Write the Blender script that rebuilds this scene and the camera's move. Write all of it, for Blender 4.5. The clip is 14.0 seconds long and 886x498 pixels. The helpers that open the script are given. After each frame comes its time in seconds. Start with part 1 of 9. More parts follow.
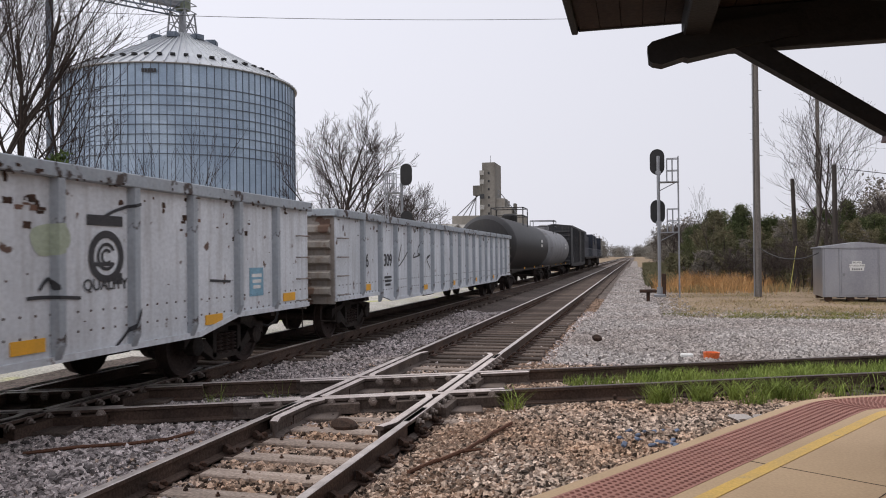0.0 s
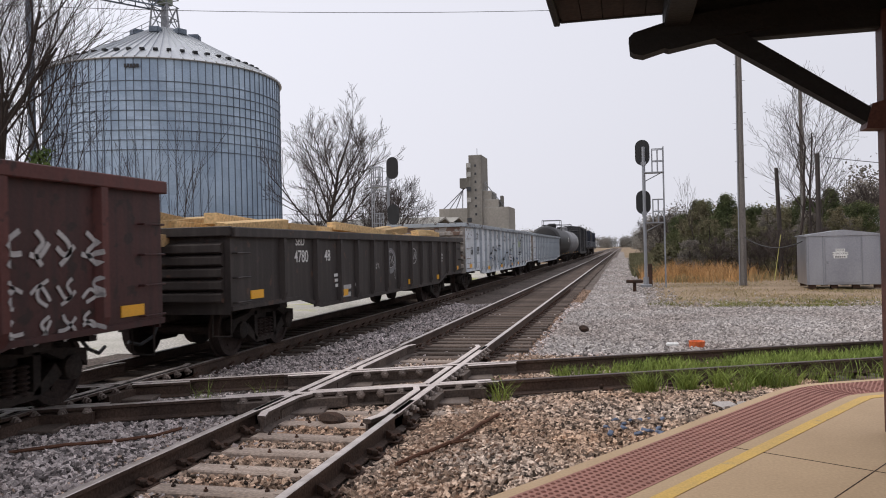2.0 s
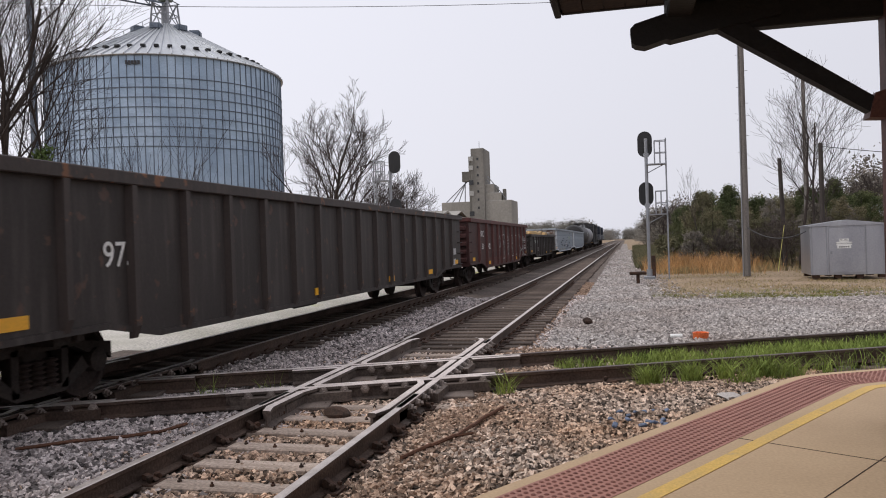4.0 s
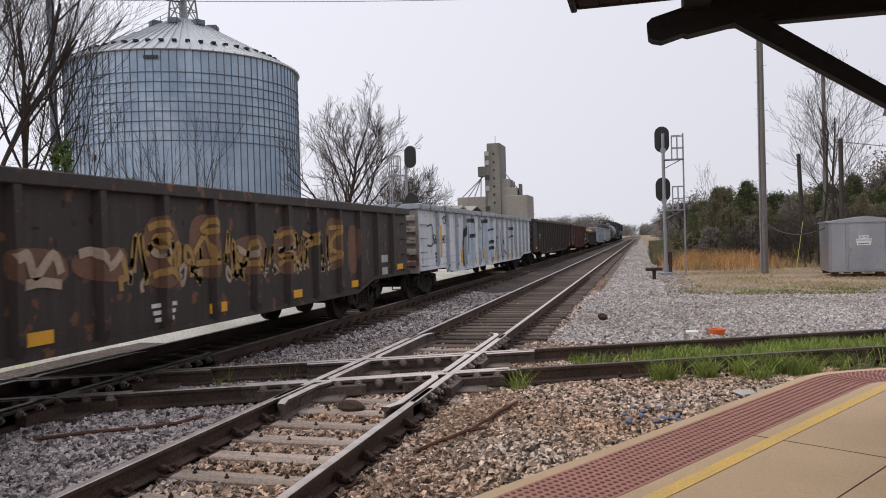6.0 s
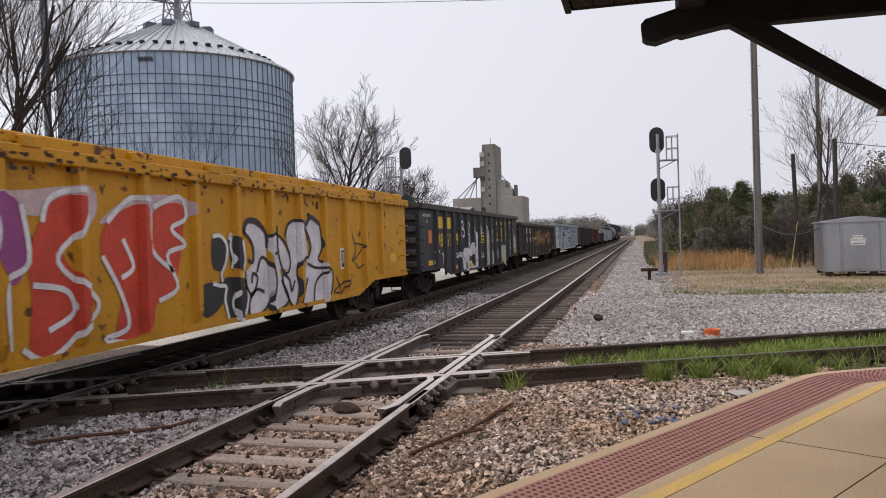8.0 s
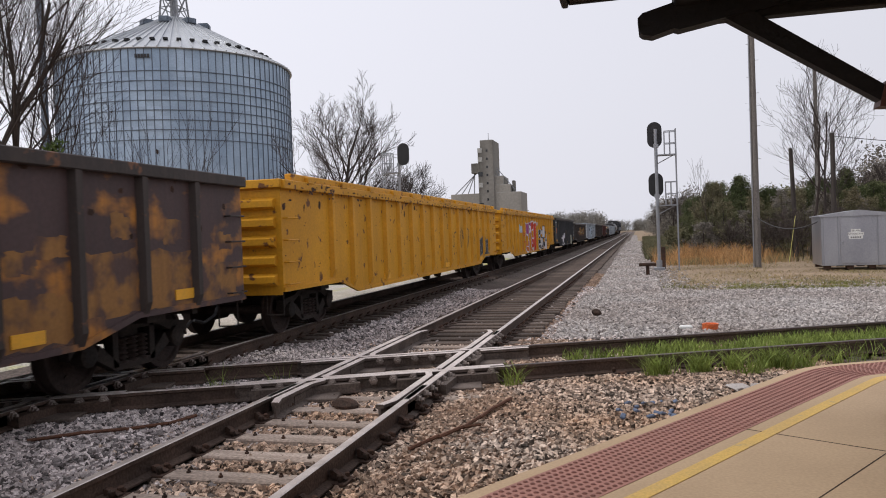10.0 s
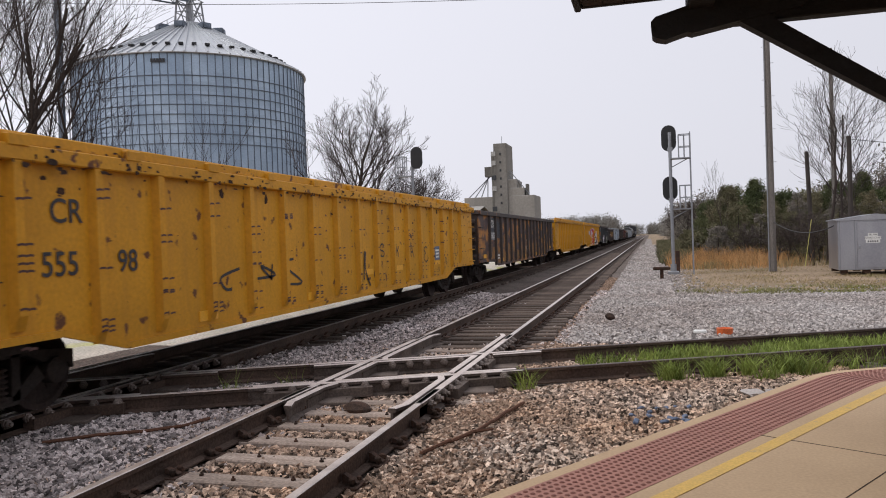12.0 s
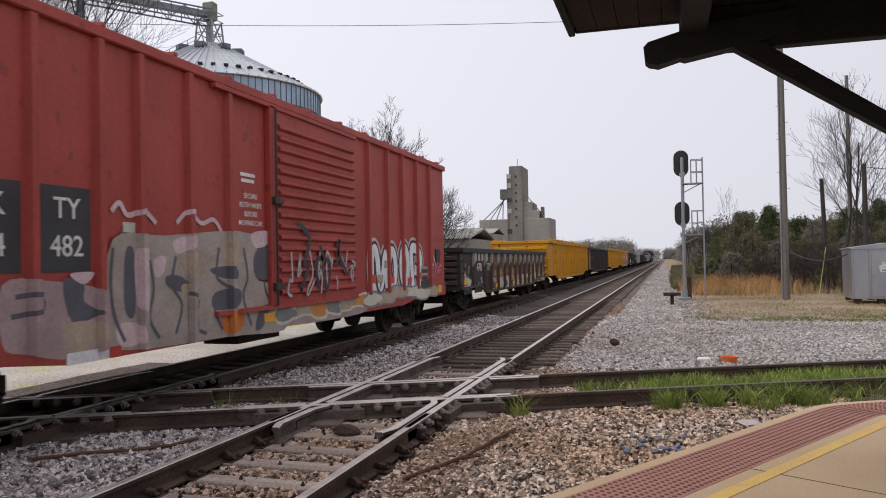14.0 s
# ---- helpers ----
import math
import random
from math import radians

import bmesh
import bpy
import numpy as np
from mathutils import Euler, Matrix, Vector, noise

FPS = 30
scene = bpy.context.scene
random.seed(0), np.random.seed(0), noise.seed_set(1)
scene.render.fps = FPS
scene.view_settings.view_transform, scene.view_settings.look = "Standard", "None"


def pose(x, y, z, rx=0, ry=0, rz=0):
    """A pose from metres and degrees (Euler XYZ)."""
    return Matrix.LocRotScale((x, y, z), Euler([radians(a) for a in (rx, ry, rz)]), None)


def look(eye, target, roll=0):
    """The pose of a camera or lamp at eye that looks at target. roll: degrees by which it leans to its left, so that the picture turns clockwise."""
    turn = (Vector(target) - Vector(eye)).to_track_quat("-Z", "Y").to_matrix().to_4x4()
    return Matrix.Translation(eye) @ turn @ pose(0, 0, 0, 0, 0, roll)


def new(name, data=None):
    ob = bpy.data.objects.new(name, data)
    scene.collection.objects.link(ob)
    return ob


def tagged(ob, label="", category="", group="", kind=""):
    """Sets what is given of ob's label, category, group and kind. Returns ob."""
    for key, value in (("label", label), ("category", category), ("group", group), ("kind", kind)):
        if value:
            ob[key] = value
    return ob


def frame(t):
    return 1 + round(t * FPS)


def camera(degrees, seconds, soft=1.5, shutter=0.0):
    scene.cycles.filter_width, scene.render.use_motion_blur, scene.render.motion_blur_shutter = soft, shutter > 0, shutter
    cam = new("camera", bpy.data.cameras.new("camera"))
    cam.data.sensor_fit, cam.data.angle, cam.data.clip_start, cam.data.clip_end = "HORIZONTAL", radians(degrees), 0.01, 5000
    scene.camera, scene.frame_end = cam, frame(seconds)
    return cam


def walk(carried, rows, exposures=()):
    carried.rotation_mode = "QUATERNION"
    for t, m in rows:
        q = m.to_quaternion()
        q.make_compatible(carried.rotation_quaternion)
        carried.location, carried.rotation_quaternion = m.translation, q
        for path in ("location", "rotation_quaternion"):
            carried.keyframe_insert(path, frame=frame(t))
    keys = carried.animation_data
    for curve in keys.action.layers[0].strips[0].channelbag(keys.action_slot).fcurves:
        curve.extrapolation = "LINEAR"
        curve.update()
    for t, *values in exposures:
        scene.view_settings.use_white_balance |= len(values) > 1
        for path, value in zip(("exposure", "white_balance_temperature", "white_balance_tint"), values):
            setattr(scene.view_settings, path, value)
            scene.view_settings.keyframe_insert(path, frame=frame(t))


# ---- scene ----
cam = camera(60.0, 14.0, soft=1.0, shutter=0.06)
# seconds, x, y, z, pitch, roll, yaw of the hand-held camera
PATH = [
    (0, -0.041, 0.012, 1.617, 0.613, 0.592, 14.096),
    (0.5, -0.029, 0, 1.617, 0.528, 0.74, 14.369),
    (1, -0.021, 0.084, 1.62, 0.349, 1.131, 13.867),
    (1.5, -0.016, 0, 1.615, 0.094, 1.613, 13.365),
    (2, -0.014, -0.003, 1.613, 0.08, 1.332, 13.173),
    (2.5, -0.018, -0.003, 1.617, -0.002, 1.372, 12.952),
    (3, -0.017, -0.004, 1.612, -0.132, 1.677, 13.199),
    (5.5, -0.005, 0.001, 1.611, -0.642, 1.908, 13.782),
    (6, -0.002, -0.003, 1.61, -0.726, 1.614, 14.556),
    (6.5, -0.003, -0.009, 1.612, -0.732, 1.657, 14.597),
    (7, -0.001, -0.003, 1.612, -0.497, 1.606, 14.499),
    (7.5, 0, -0, 1.611, -0.734, 1.749, 14.207),
    (8, 0.001, 0.009, 1.614, -0.652, 1.804, 14.226),
    (10.5, 0.009, 0.006, 1.607, -1.01, 2.129, 14.101),
    (11, 0.011, 0.014, 1.609, -1.026, 2.028, 14.351),
    (11.5, 0.014, 0.007, 1.612, -0.651, 1.872, 14.857),
    (12, 0.016, 0.01, 1.613, -0.661, 2.028, 15.1),
    (12.5, 0.012, 0.025, 1.61, -0.598, 2.23, 16.694),
    (13, 0.029, 0.028, 1.613, 0.435, 2.139, 16.81),
    (13.5, 0.058, 0.022, 1.625, 0.325, 1.264, 15.644),
    (14, 0.226, 0.121, 1.621, 0.967, 1.084, 16.211),
]
walk(cam, [(t, pose(x, y, z, 90 + p, r, yw)) for t, x, y, z, p, r, yw in PATH], exposures=[(0, 0.0), (14, 0.0)])

# ---- sky and light ----
world = bpy.data.worlds.new("overcast_sky")
scene.world = world
world.use_nodes = True
wn, wl = world.node_tree.nodes, world.node_tree.links
wn.clear()
sky = wn.new("ShaderNodeTexSky")
sky.sky_type, sky.sun_disc = "NISHITA", False
sky.sun_elevation, sky.sun_rotation = radians(55), radians(-124)
sky.dust_density, sky.air_density = 6.0, 1.2
cloud = wn.new("ShaderNodeMix")
cloud.data_type = "RGBA"
cloud.inputs["Factor"].default_value = 0.93
cloud.inputs[7].default_value = (8.3, 8.3, 9.15, 1)
wl.new(sky.outputs[0], cloud.inputs[6])
# the thin overcast is brighter towards the hidden sun
wtc = wn.new("ShaderNodeTexCoord")
wdot = wn.new("ShaderNodeVectorMath")
wdot.operation = "DOT_PRODUCT"
wdot.inputs[1].default_value = (-0.79, -0.2, 0.58)
wl.new(wtc.outputs["Generated"], wdot.inputs[0])
wramp = wn.new("ShaderNodeMapRange")
wramp.inputs[1].default_value, wramp.inputs[2].default_value = -0.35, 0.75
wramp.inputs[3].default_value, wramp.inputs[4].default_value = 0.091, 0.120
wl.new(wdot.outputs["Value"], wramp.inputs[0])
backg = wn.new("ShaderNodeBackground")
wl.new(wramp.outputs[0], backg.inputs["Strength"])
wl.new(cloud.outputs[2], backg.inputs["Color"])
wout = wn.new("ShaderNodeOutputWorld")
wl.new(backg.outputs[0], wout.inputs["Surface"])
sun_data = bpy.data.lights.new("sun", "SUN")
sun_data.energy, sun_data.angle, sun_data.color = 1.5, radians(25), (1.0, 0.96, 0.9)
sun = new("sun", sun_data)
sun.matrix_basis = look((0, 0, 30), (15, 4, 30 - 19))

# ---- materials ----


def mat(name, c1, c2=None, scale=3.0, fine=60.0, rough=0.75, metal=0.0, bump=0.15, vary=0.35, island=False, rand=0.0, stretch=(1, 1, 1), spot=None, spot_at=0.62, spot_scale=None, spot_soft=0.05):
    """Two tones in large patches, fine grain and relief; spots of a third colour; per-piece variation."""
    m = bpy.data.materials.new(name)
    m.use_nodes = True
    n, l = m.node_tree.nodes, m.node_tree.links
    b = n["Principled BSDF"]
    c2 = c2 or tuple(v * 0.7 for v in c1)
    tc = n.new("ShaderNodeTexCoord")
    mp = n.new("ShaderNodeMapping")
    mp.inputs["Scale"].default_value = stretch
    l.new(tc.outputs["Object"], mp.inputs["Vector"])

    def noise_at(s, detail=4.0, vec=mp.outputs[0]):
        t = n.new("ShaderNodeTexNoise")
        t.inputs["Scale"].default_value, t.inputs["Detail"].default_value = s, detail
        l.new(vec, t.inputs["Vector"])
        return t.outputs["Fac"]

    def ramp(fac, lo, hi):
        r = n.new("ShaderNodeMapRange")
        r.inputs[1].default_value, r.inputs[2].default_value = lo, hi
        l.new(fac, r.inputs[0])
        return r.outputs[0]

    def mix(fac, a, c, mode="MIX"):
        x = n.new("ShaderNodeMix")
        x.data_type, x.blend_type = "RGBA", mode
        if isinstance(fac, float):
            x.inputs["Factor"].default_value = fac
        else:
            l.new(fac, x.inputs["Factor"])
        for sock, v in ((x.inputs[6], a), (x.inputs[7], c)):
            if isinstance(v, tuple):
                sock.default_value = (*v, 1)
            else:
                l.new(v, sock)
        return x.outputs[2]

    col = mix(ramp(noise_at(scale), 0.35, 0.65), c1, c2)
    if spot:
        s = noise_at(spot_scale or scale * 2.2, 6.0)
        col = mix(ramp(s, spot_at, spot_at + spot_soft), col, spot)
    fn = noise_at(fine, 3.0, tc.outputs["Object"])
    g = n.new("ShaderNodeMapRange")
    g.inputs[1].default_value, g.inputs[2].default_value = 0.3, 0.7
    g.inputs[3].default_value, g.inputs[4].default_value = 1 - vary, 1 + vary * 0.6
    l.new(fn, g.inputs[0])
    hs = n.new("ShaderNodeHueSaturation")
    l.new(col, hs.inputs["Color"])
    l.new(g.outputs[0], hs.inputs["Value"])
    out = hs.outputs[0]
    if island or rand:
        if island:
            src = n.new("ShaderNodeNewGeometry").outputs["Random Per Island"]
        else:
            src = n.new("ShaderNodeObjectInfo").outputs["Random"]
        k = rand or 0.5
        r2 = n.new("ShaderNodeMapRange")
        r2.inputs[3].default_value, r2.inputs[4].default_value = 1 - k, 1 + k * 0.7
        l.new(src, r2.inputs[0])
        h2 = n.new("ShaderNodeHueSaturation")
        l.new(out, h2.inputs["Color"])
        l.new(r2.outputs[0], h2.inputs["Value"])
        out = h2.outputs[0]
    l.new(out, b.inputs["Base Color"])
    b.inputs["Roughness"].default_value, b.inputs["Metallic"].default_value = rough, metal
    if rough >= 0.75:
        b.inputs["Specular IOR Level"].default_value = 0.22
    if bump:
        bp = n.new("ShaderNodeBump")
        bp.inputs["Strength"].default_value, bp.inputs["Distance"].default_value = bump, 0.02
        l.new(fn, bp.inputs["Height"])
        l.new(bp.outputs[0], b.inputs["Normal"])
    return m


def paint(name, base, wear, amount=0.3, rough=0.55, streak=0.35, scale=1.4, grime=(0.05, 0.045, 0.04), stretch=(1, 1, 1), soft=0.04):
    """Weathered freight-car paint: chips of wear colour, vertical run streaks and grime."""
    m = mat(name, base, tuple(v * 0.82 for v in base), scale=0.9, fine=22.0, rough=rough, bump=0.12, vary=0.12, spot=wear, spot_at=0.72 - 0.3 * amount, spot_scale=scale * 3, spot_soft=soft, stretch=stretch)
    n, l = m.node_tree.nodes, m.node_tree.links
    b = n["Principled BSDF"]
    b.inputs["Specular IOR Level"].default_value = 0.28
    src = b.inputs["Base Color"].links[0].from_socket
    tc = n.new("ShaderNodeTexCoord")
    mp = n.new("ShaderNodeMapping")
    mp.inputs["Scale"].default_value = (4.0, 4.0, 0.35)
    l.new(tc.outputs["Object"], mp.inputs[0])
    t = n.new("ShaderNodeTexNoise")
    t.inputs["Scale"].default_value, t.inputs["Detail"].default_value = 2.0, 5.0
    l.new(mp.outputs[0], t.inputs["Vector"])
    r = n.new("ShaderNodeMapRange")
    r.inputs[1].default_value, r.inputs[2].default_value, r.inputs[4].default_value = 0.48, 0.75, streak
    l.new(t.outputs["Fac"], r.inputs[0])
    x = n.new("ShaderNodeMix")
    x.data_type = "RGBA"
    l.new(r.outputs[0], x.inputs["Factor"])
    l.new(src, x.inputs[6])
    x.inputs[7].default_value = (*grime, 1)
    l.new(x.outputs[2], b.inputs["Base Color"])
    return m


# bed colour is darkened to put the shaded gaps between stones into it
BALLAST = mat("ballast_bed", (0.175, 0.142, 0.124), (0.112, 0.088, 0.075), scale=0.7, fine=26, rough=0.95, bump=1.0, vary=0.75)
STONE = mat("crushed_stone", (0.54, 0.44, 0.37), (0.46, 0.31, 0.215), scale=0.5, fine=70, rough=0.95, bump=0.2, vary=0.35, island=True, rand=0.95)
STONE_GREY = mat("grey_crushed_stone", (0.56, 0.50, 0.485), (0.41, 0.355, 0.335), scale=0.5, fine=60, rough=0.95, bump=0.2, vary=0.35, island=True, rand=0.85)
STONE_RUST = mat("rust_stained_stone", (0.34, 0.235, 0.17), (0.29, 0.20, 0.15), scale=0.8, fine=70, rough=0.95, bump=0.2, vary=0.3, island=True, rand=0.6)
STONE_PALE = mat("pale_crushed_stone", (0.45, 0.415, 0.395), (0.37, 0.325, 0.30), scale=0.4, fine=60, rough=0.9, bump=0.2, vary=0.25, island=True, rand=0.45)
PALE_STRIP = mat("pale_strip_gravel", (0.56, 0.53, 0.48), (0.44, 0.42, 0.36), scale=0.6, fine=24, rough=0.95, bump=0.6, vary=0.4, spot=(0.46, 0.46, 0.14), spot_at=0.58, spot_scale=0.5, spot_soft=0.12)
GRAVEL = mat("pale_gravel_bed", (0.33, 0.30, 0.28), (0.25, 0.22, 0.20), scale=0.35, fine=24, rough=0.95, bump=1.0, vary=0.6)
SOIL = mat("dry_grass_soil", (0.34, 0.25, 0.17), (0.235, 0.175, 0.11), scale=0.3, fine=9, rough=0.95, bump=0.8, vary=0.5, spot=(0.13, 0.14, 0.05), spot_at=0.6, spot_scale=0.5, spot_soft=0.15)
RAIL_SIDE = mat("rusty_rail_web", (0.125, 0.085, 0.066), (0.075, 0.053, 0.043), scale=2, fine=40, rough=0.8, metal=0.2, bump=0.3)
RAIL_TOP = mat("worn_rail_head", (0.66, 0.59, 0.55), (0.48, 0.42, 0.385), scale=5, fine=80, rough=0.40, metal=0.55, bump=0.05, vary=0.15)
RAIL_DULL = mat("dull_rail_head", (0.12, 0.09, 0.08), (0.08, 0.06, 0.055), scale=3, fine=60, rough=0.6, metal=0.4, bump=0.1)
CAST = mat("cast_frog_steel", (0.69, 0.61, 0.57), (0.52, 0.45, 0.415), scale=2.5, fine=45, rough=0.6, metal=0.2, bump=0.2, vary=0.2)
BOLT_STEEL = mat("worn_bolt_steel", (0.30, 0.25, 0.22), (0.19, 0.15, 0.13), scale=8, fine=60, rough=0.6, metal=0.3, bump=0.2, rand=0.3)
CAST_SIDE = mat("dark_frog_side", (0.17, 0.135, 0.115), (0.10, 0.077, 0.066), scale=3, fine=40, rough=0.75, metal=0.2, bump=0.25)
TIE = mat("weathered_tie_wood", (0.15, 0.115, 0.095), (0.09, 0.07, 0.06), scale=3, fine=30, rough=0.92, bump=0.5, rand=0.35, stretch=(0.5, 5, 5))
TIE_PALE = mat("dusty_switch_timber", (0.48, 0.39, 0.33), (0.33, 0.26, 0.215), scale=2, fine=35, rough=0.92, bump=0.35, rand=0.2, stretch=(0.6, 4, 4), spot=(0.14, 0.085, 0.06), spot_at=0.66)
RUST = mat("dark_rust_iron", (0.10, 0.055, 0.038), (0.055, 0.038, 0.03), scale=6, fine=60, rough=0.85, metal=0.15, bump=0.3, rand=0.3)
CONCRETE = mat("tan_platform_concrete", (0.52, 0.375, 0.24), (0.46, 0.33, 0.21), scale=0.8, fine=45, rough=0.85, bump=0.12, vary=0.1, spot=(0.30, 0.22, 0.15), spot_at=0.66, spot_scale=1.1, spot_soft=0.12)
TACTILE = mat("brick_red_tactile_panel", (0.39, 0.195, 0.155), (0.34, 0.175, 0.14), scale=2.0, fine=50, rough=0.8, bump=0.15, vary=0.15)
DOME = mat("dark_tactile_domes", (0.17, 0.07, 0.058), (0.22, 0.095, 0.077), scale=3.0, fine=50, rough=0.75, bump=0.1, vary=0.2)
YELLOW_LINE = mat("worn_yellow_line", (0.70, 0.46, 0.13), (0.61, 0.41, 0.15), scale=2.2, fine=55, rough=0.8, bump=0.1, vary=0.15, spot=(0.52, 0.37, 0.19), spot_at=0.62, spot_scale=7)
JOINT = mat("joint_shadow", (0.10, 0.07, 0.05), rough=0.95, bump=0)
DARK_WOOD = mat("dark_stained_timber", (0.013, 0.012, 0.0125), (0.008, 0.0075, 0.008), scale=2, fine=30, rough=0.7, bump=0.25, stretch=(1, 1, 6))
SOFFIT = mat("brown_soffit_boards", (0.045, 0.029, 0.022), (0.03, 0.02, 0.016), scale=1.5, fine=25, rough=0.75, bump=0.2, stretch=(5, 0.5, 1))
POST_RED = mat("red_brown_post_paint", (0.13, 0.05, 0.035), (0.09, 0.035, 0.026), scale=3, fine=40, rough=0.6, bump=0.1)
SHINGLE = mat("dark_roof_shingle", (0.07, 0.06, 0.055), rough=0.9)
BRICK_WALL = mat("plain_red_brick", (0.30, 0.13, 0.09), (0.22, 0.10, 0.07), scale=6, fine=40, rough=0.9)
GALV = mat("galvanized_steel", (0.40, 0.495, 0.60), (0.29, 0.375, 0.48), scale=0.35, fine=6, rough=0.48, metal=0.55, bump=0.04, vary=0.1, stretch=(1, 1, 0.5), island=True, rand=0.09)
GALV_ROOF = mat("galvanized_roof", (0.56, 0.58, 0.60), (0.47, 0.49, 0.52), scale=0.35, fine=5, rough=0.45, metal=0.5, bump=0.04, vary=0.12)
GALV_DARK = mat("galvanized_stiffener", (0.16, 0.19, 0.235), (0.125, 0.15, 0.185), scale=1, fine=8, rough=0.55, metal=0.5, bump=0.03)
STEEL_GREY = mat("grey_painted_steel", (0.30, 0.31, 0.33), (0.24, 0.25, 0.27), scale=2, fine=30, rough=0.55, metal=0.4, bump=0.05, vary=0.12)
ALU = mat("bare_aluminium_cabinet", (0.40, 0.405, 0.43), (0.32, 0.325, 0.355), scale=1.2, fine=20, rough=0.38, metal=0.85, bump=0.04, vary=0.1, stretch=(1, 1, 0.3))
BLACK = mat("matt_black_paint", (0.018, 0.018, 0.02), (0.012, 0.012, 0.013), rough=0.6, bump=0.05)
POLE_WOOD = mat("grey_pole_wood", (0.20, 0.185, 0.17), (0.145, 0.13, 0.12), scale=2, fine=25, rough=0.9, bump=0.4, stretch=(4, 4, 0.3))
POLE_DARK = mat("dark_pole_wood", (0.07, 0.06, 0.055), rough=0.9, bump=0.3, stretch=(4, 4, 0.3))
WIRE = mat("cable_black", (0.03, 0.03, 0.032), rough=0.6, bump=0)
BARK = mat("grey_brown_bark", (0.062, 0.049, 0.043), (0.04, 0.032, 0.029), scale=2, fine=20, rough=0.95, bump=0.5, stretch=(3, 3, 0.6))
TWIG = mat("thin_twigs", (0.072, 0.057, 0.052), (0.05, 0.04, 0.037), scale=0.5, fine=5, rough=0.95, bump=0)
PINE = mat("dark_evergreen_leaves", (0.07, 0.088, 0.038), (0.14, 0.14, 0.07), scale=0.35, fine=2, rough=1.0, bump=0, island=True, rand=0.3)
SCRUB = mat("olive_scrub_leaves", (0.19, 0.165, 0.10), (0.115, 0.12, 0.062), scale=0.4, fine=2, rough=0.9, bump=0, island=True, rand=0.3)
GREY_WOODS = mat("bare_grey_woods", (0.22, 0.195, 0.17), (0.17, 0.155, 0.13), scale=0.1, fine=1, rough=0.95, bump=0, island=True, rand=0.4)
# far leaves: the haze of distance is put into this paler base colour
FAR_HAZE = mat("haze_pale_far_leaves", (0.23, 0.225, 0.20), (0.28, 0.26, 0.235), scale=0.05, fine=0.6, rough=0.95, bump=0, island=True, rand=0.35)
GRASS = mat("fresh_green_grass", (0.30, 0.37, 0.09), (0.19, 0.255, 0.06), scale=1.5, fine=10, rough=0.75, bump=0, island=True, rand=0.45)
DRY_GRASS = mat("straw_grass", (0.38, 0.275, 0.15), (0.23, 0.205, 0.085), scale=0.4, fine=6, rough=0.9, bump=0, island=True, rand=0.4)
SEDGE = mat("rust_orange_sedge", (0.56, 0.30, 0.12), (0.46, 0.29, 0.14), scale=0.25, fine=5, rough=0.9, bump=0, island=True, rand=0.35)
ELEV = mat("stained_elevator_concrete", (0.32, 0.305, 0.275), (0.24, 0.23, 0.21), scale=0.09, fine=1.2, rough=0.9, bump=0.1, vary=0.12, stretch=(1, 1, 0.35))
ELEV_DARK = mat("weathered_tower_concrete", (0.235, 0.225, 0.205), (0.14, 0.135, 0.122), scale=0.12, fine=1.2, rough=0.9, bump=0.1, vary=0.15, stretch=(1, 1, 0.3))
WINDOW_DARK = mat("dark_window_glass", (0.03, 0.033, 0.036), rough=0.25, bump=0)
WINDOW_PALE = mat("pale_window", (0.45, 0.45, 0.43), rough=0.8, bump=0)
ORANGE = mat("orange_plastic", (0.75, 0.16, 0.04), (0.6, 0.13, 0.04), rough=0.5, bump=0.05)
TIMBER_NEW = mat("fresh_sawn_timber", (0.62, 0.43, 0.22), (0.50, 0.34, 0.17), scale=1.5, fine=20, rough=0.85, bump=0.2, island=True, rand=0.35, stretch=(4, 0.5, 4))
TIMBER_ONE = mat("sawn_timber_piece", (0.62, 0.43, 0.22), (0.50, 0.34, 0.17), scale=1.5, fine=20, rough=0.85, bump=0.2, rand=0.35, stretch=(4, 0.5, 4))
WHITE = mat("white_stencil_paint", (0.78, 0.78, 0.76), (0.66, 0.66, 0.64), scale=5, fine=30, rough=0.7, bump=0, vary=0.15)
BLACK_LETTER = mat("black_stencil_paint", (0.05, 0.05, 0.055), rough=0.7, bump=0)
YELLOW = mat("yellow_reflector", (0.85, 0.42, 0.02), (0.75, 0.38, 0.03), scale=5, fine=40, rough=0.5, bump=0, vary=0.1)
YELLOW_LETTER = mat("yellow_stencil_paint", (0.88, 0.57, 0.03), rough=0.6, bump=0, vary=0.15)
RED_SIGN = mat("red_plate", (0.55, 0.04, 0.03), rough=0.5, bump=0)
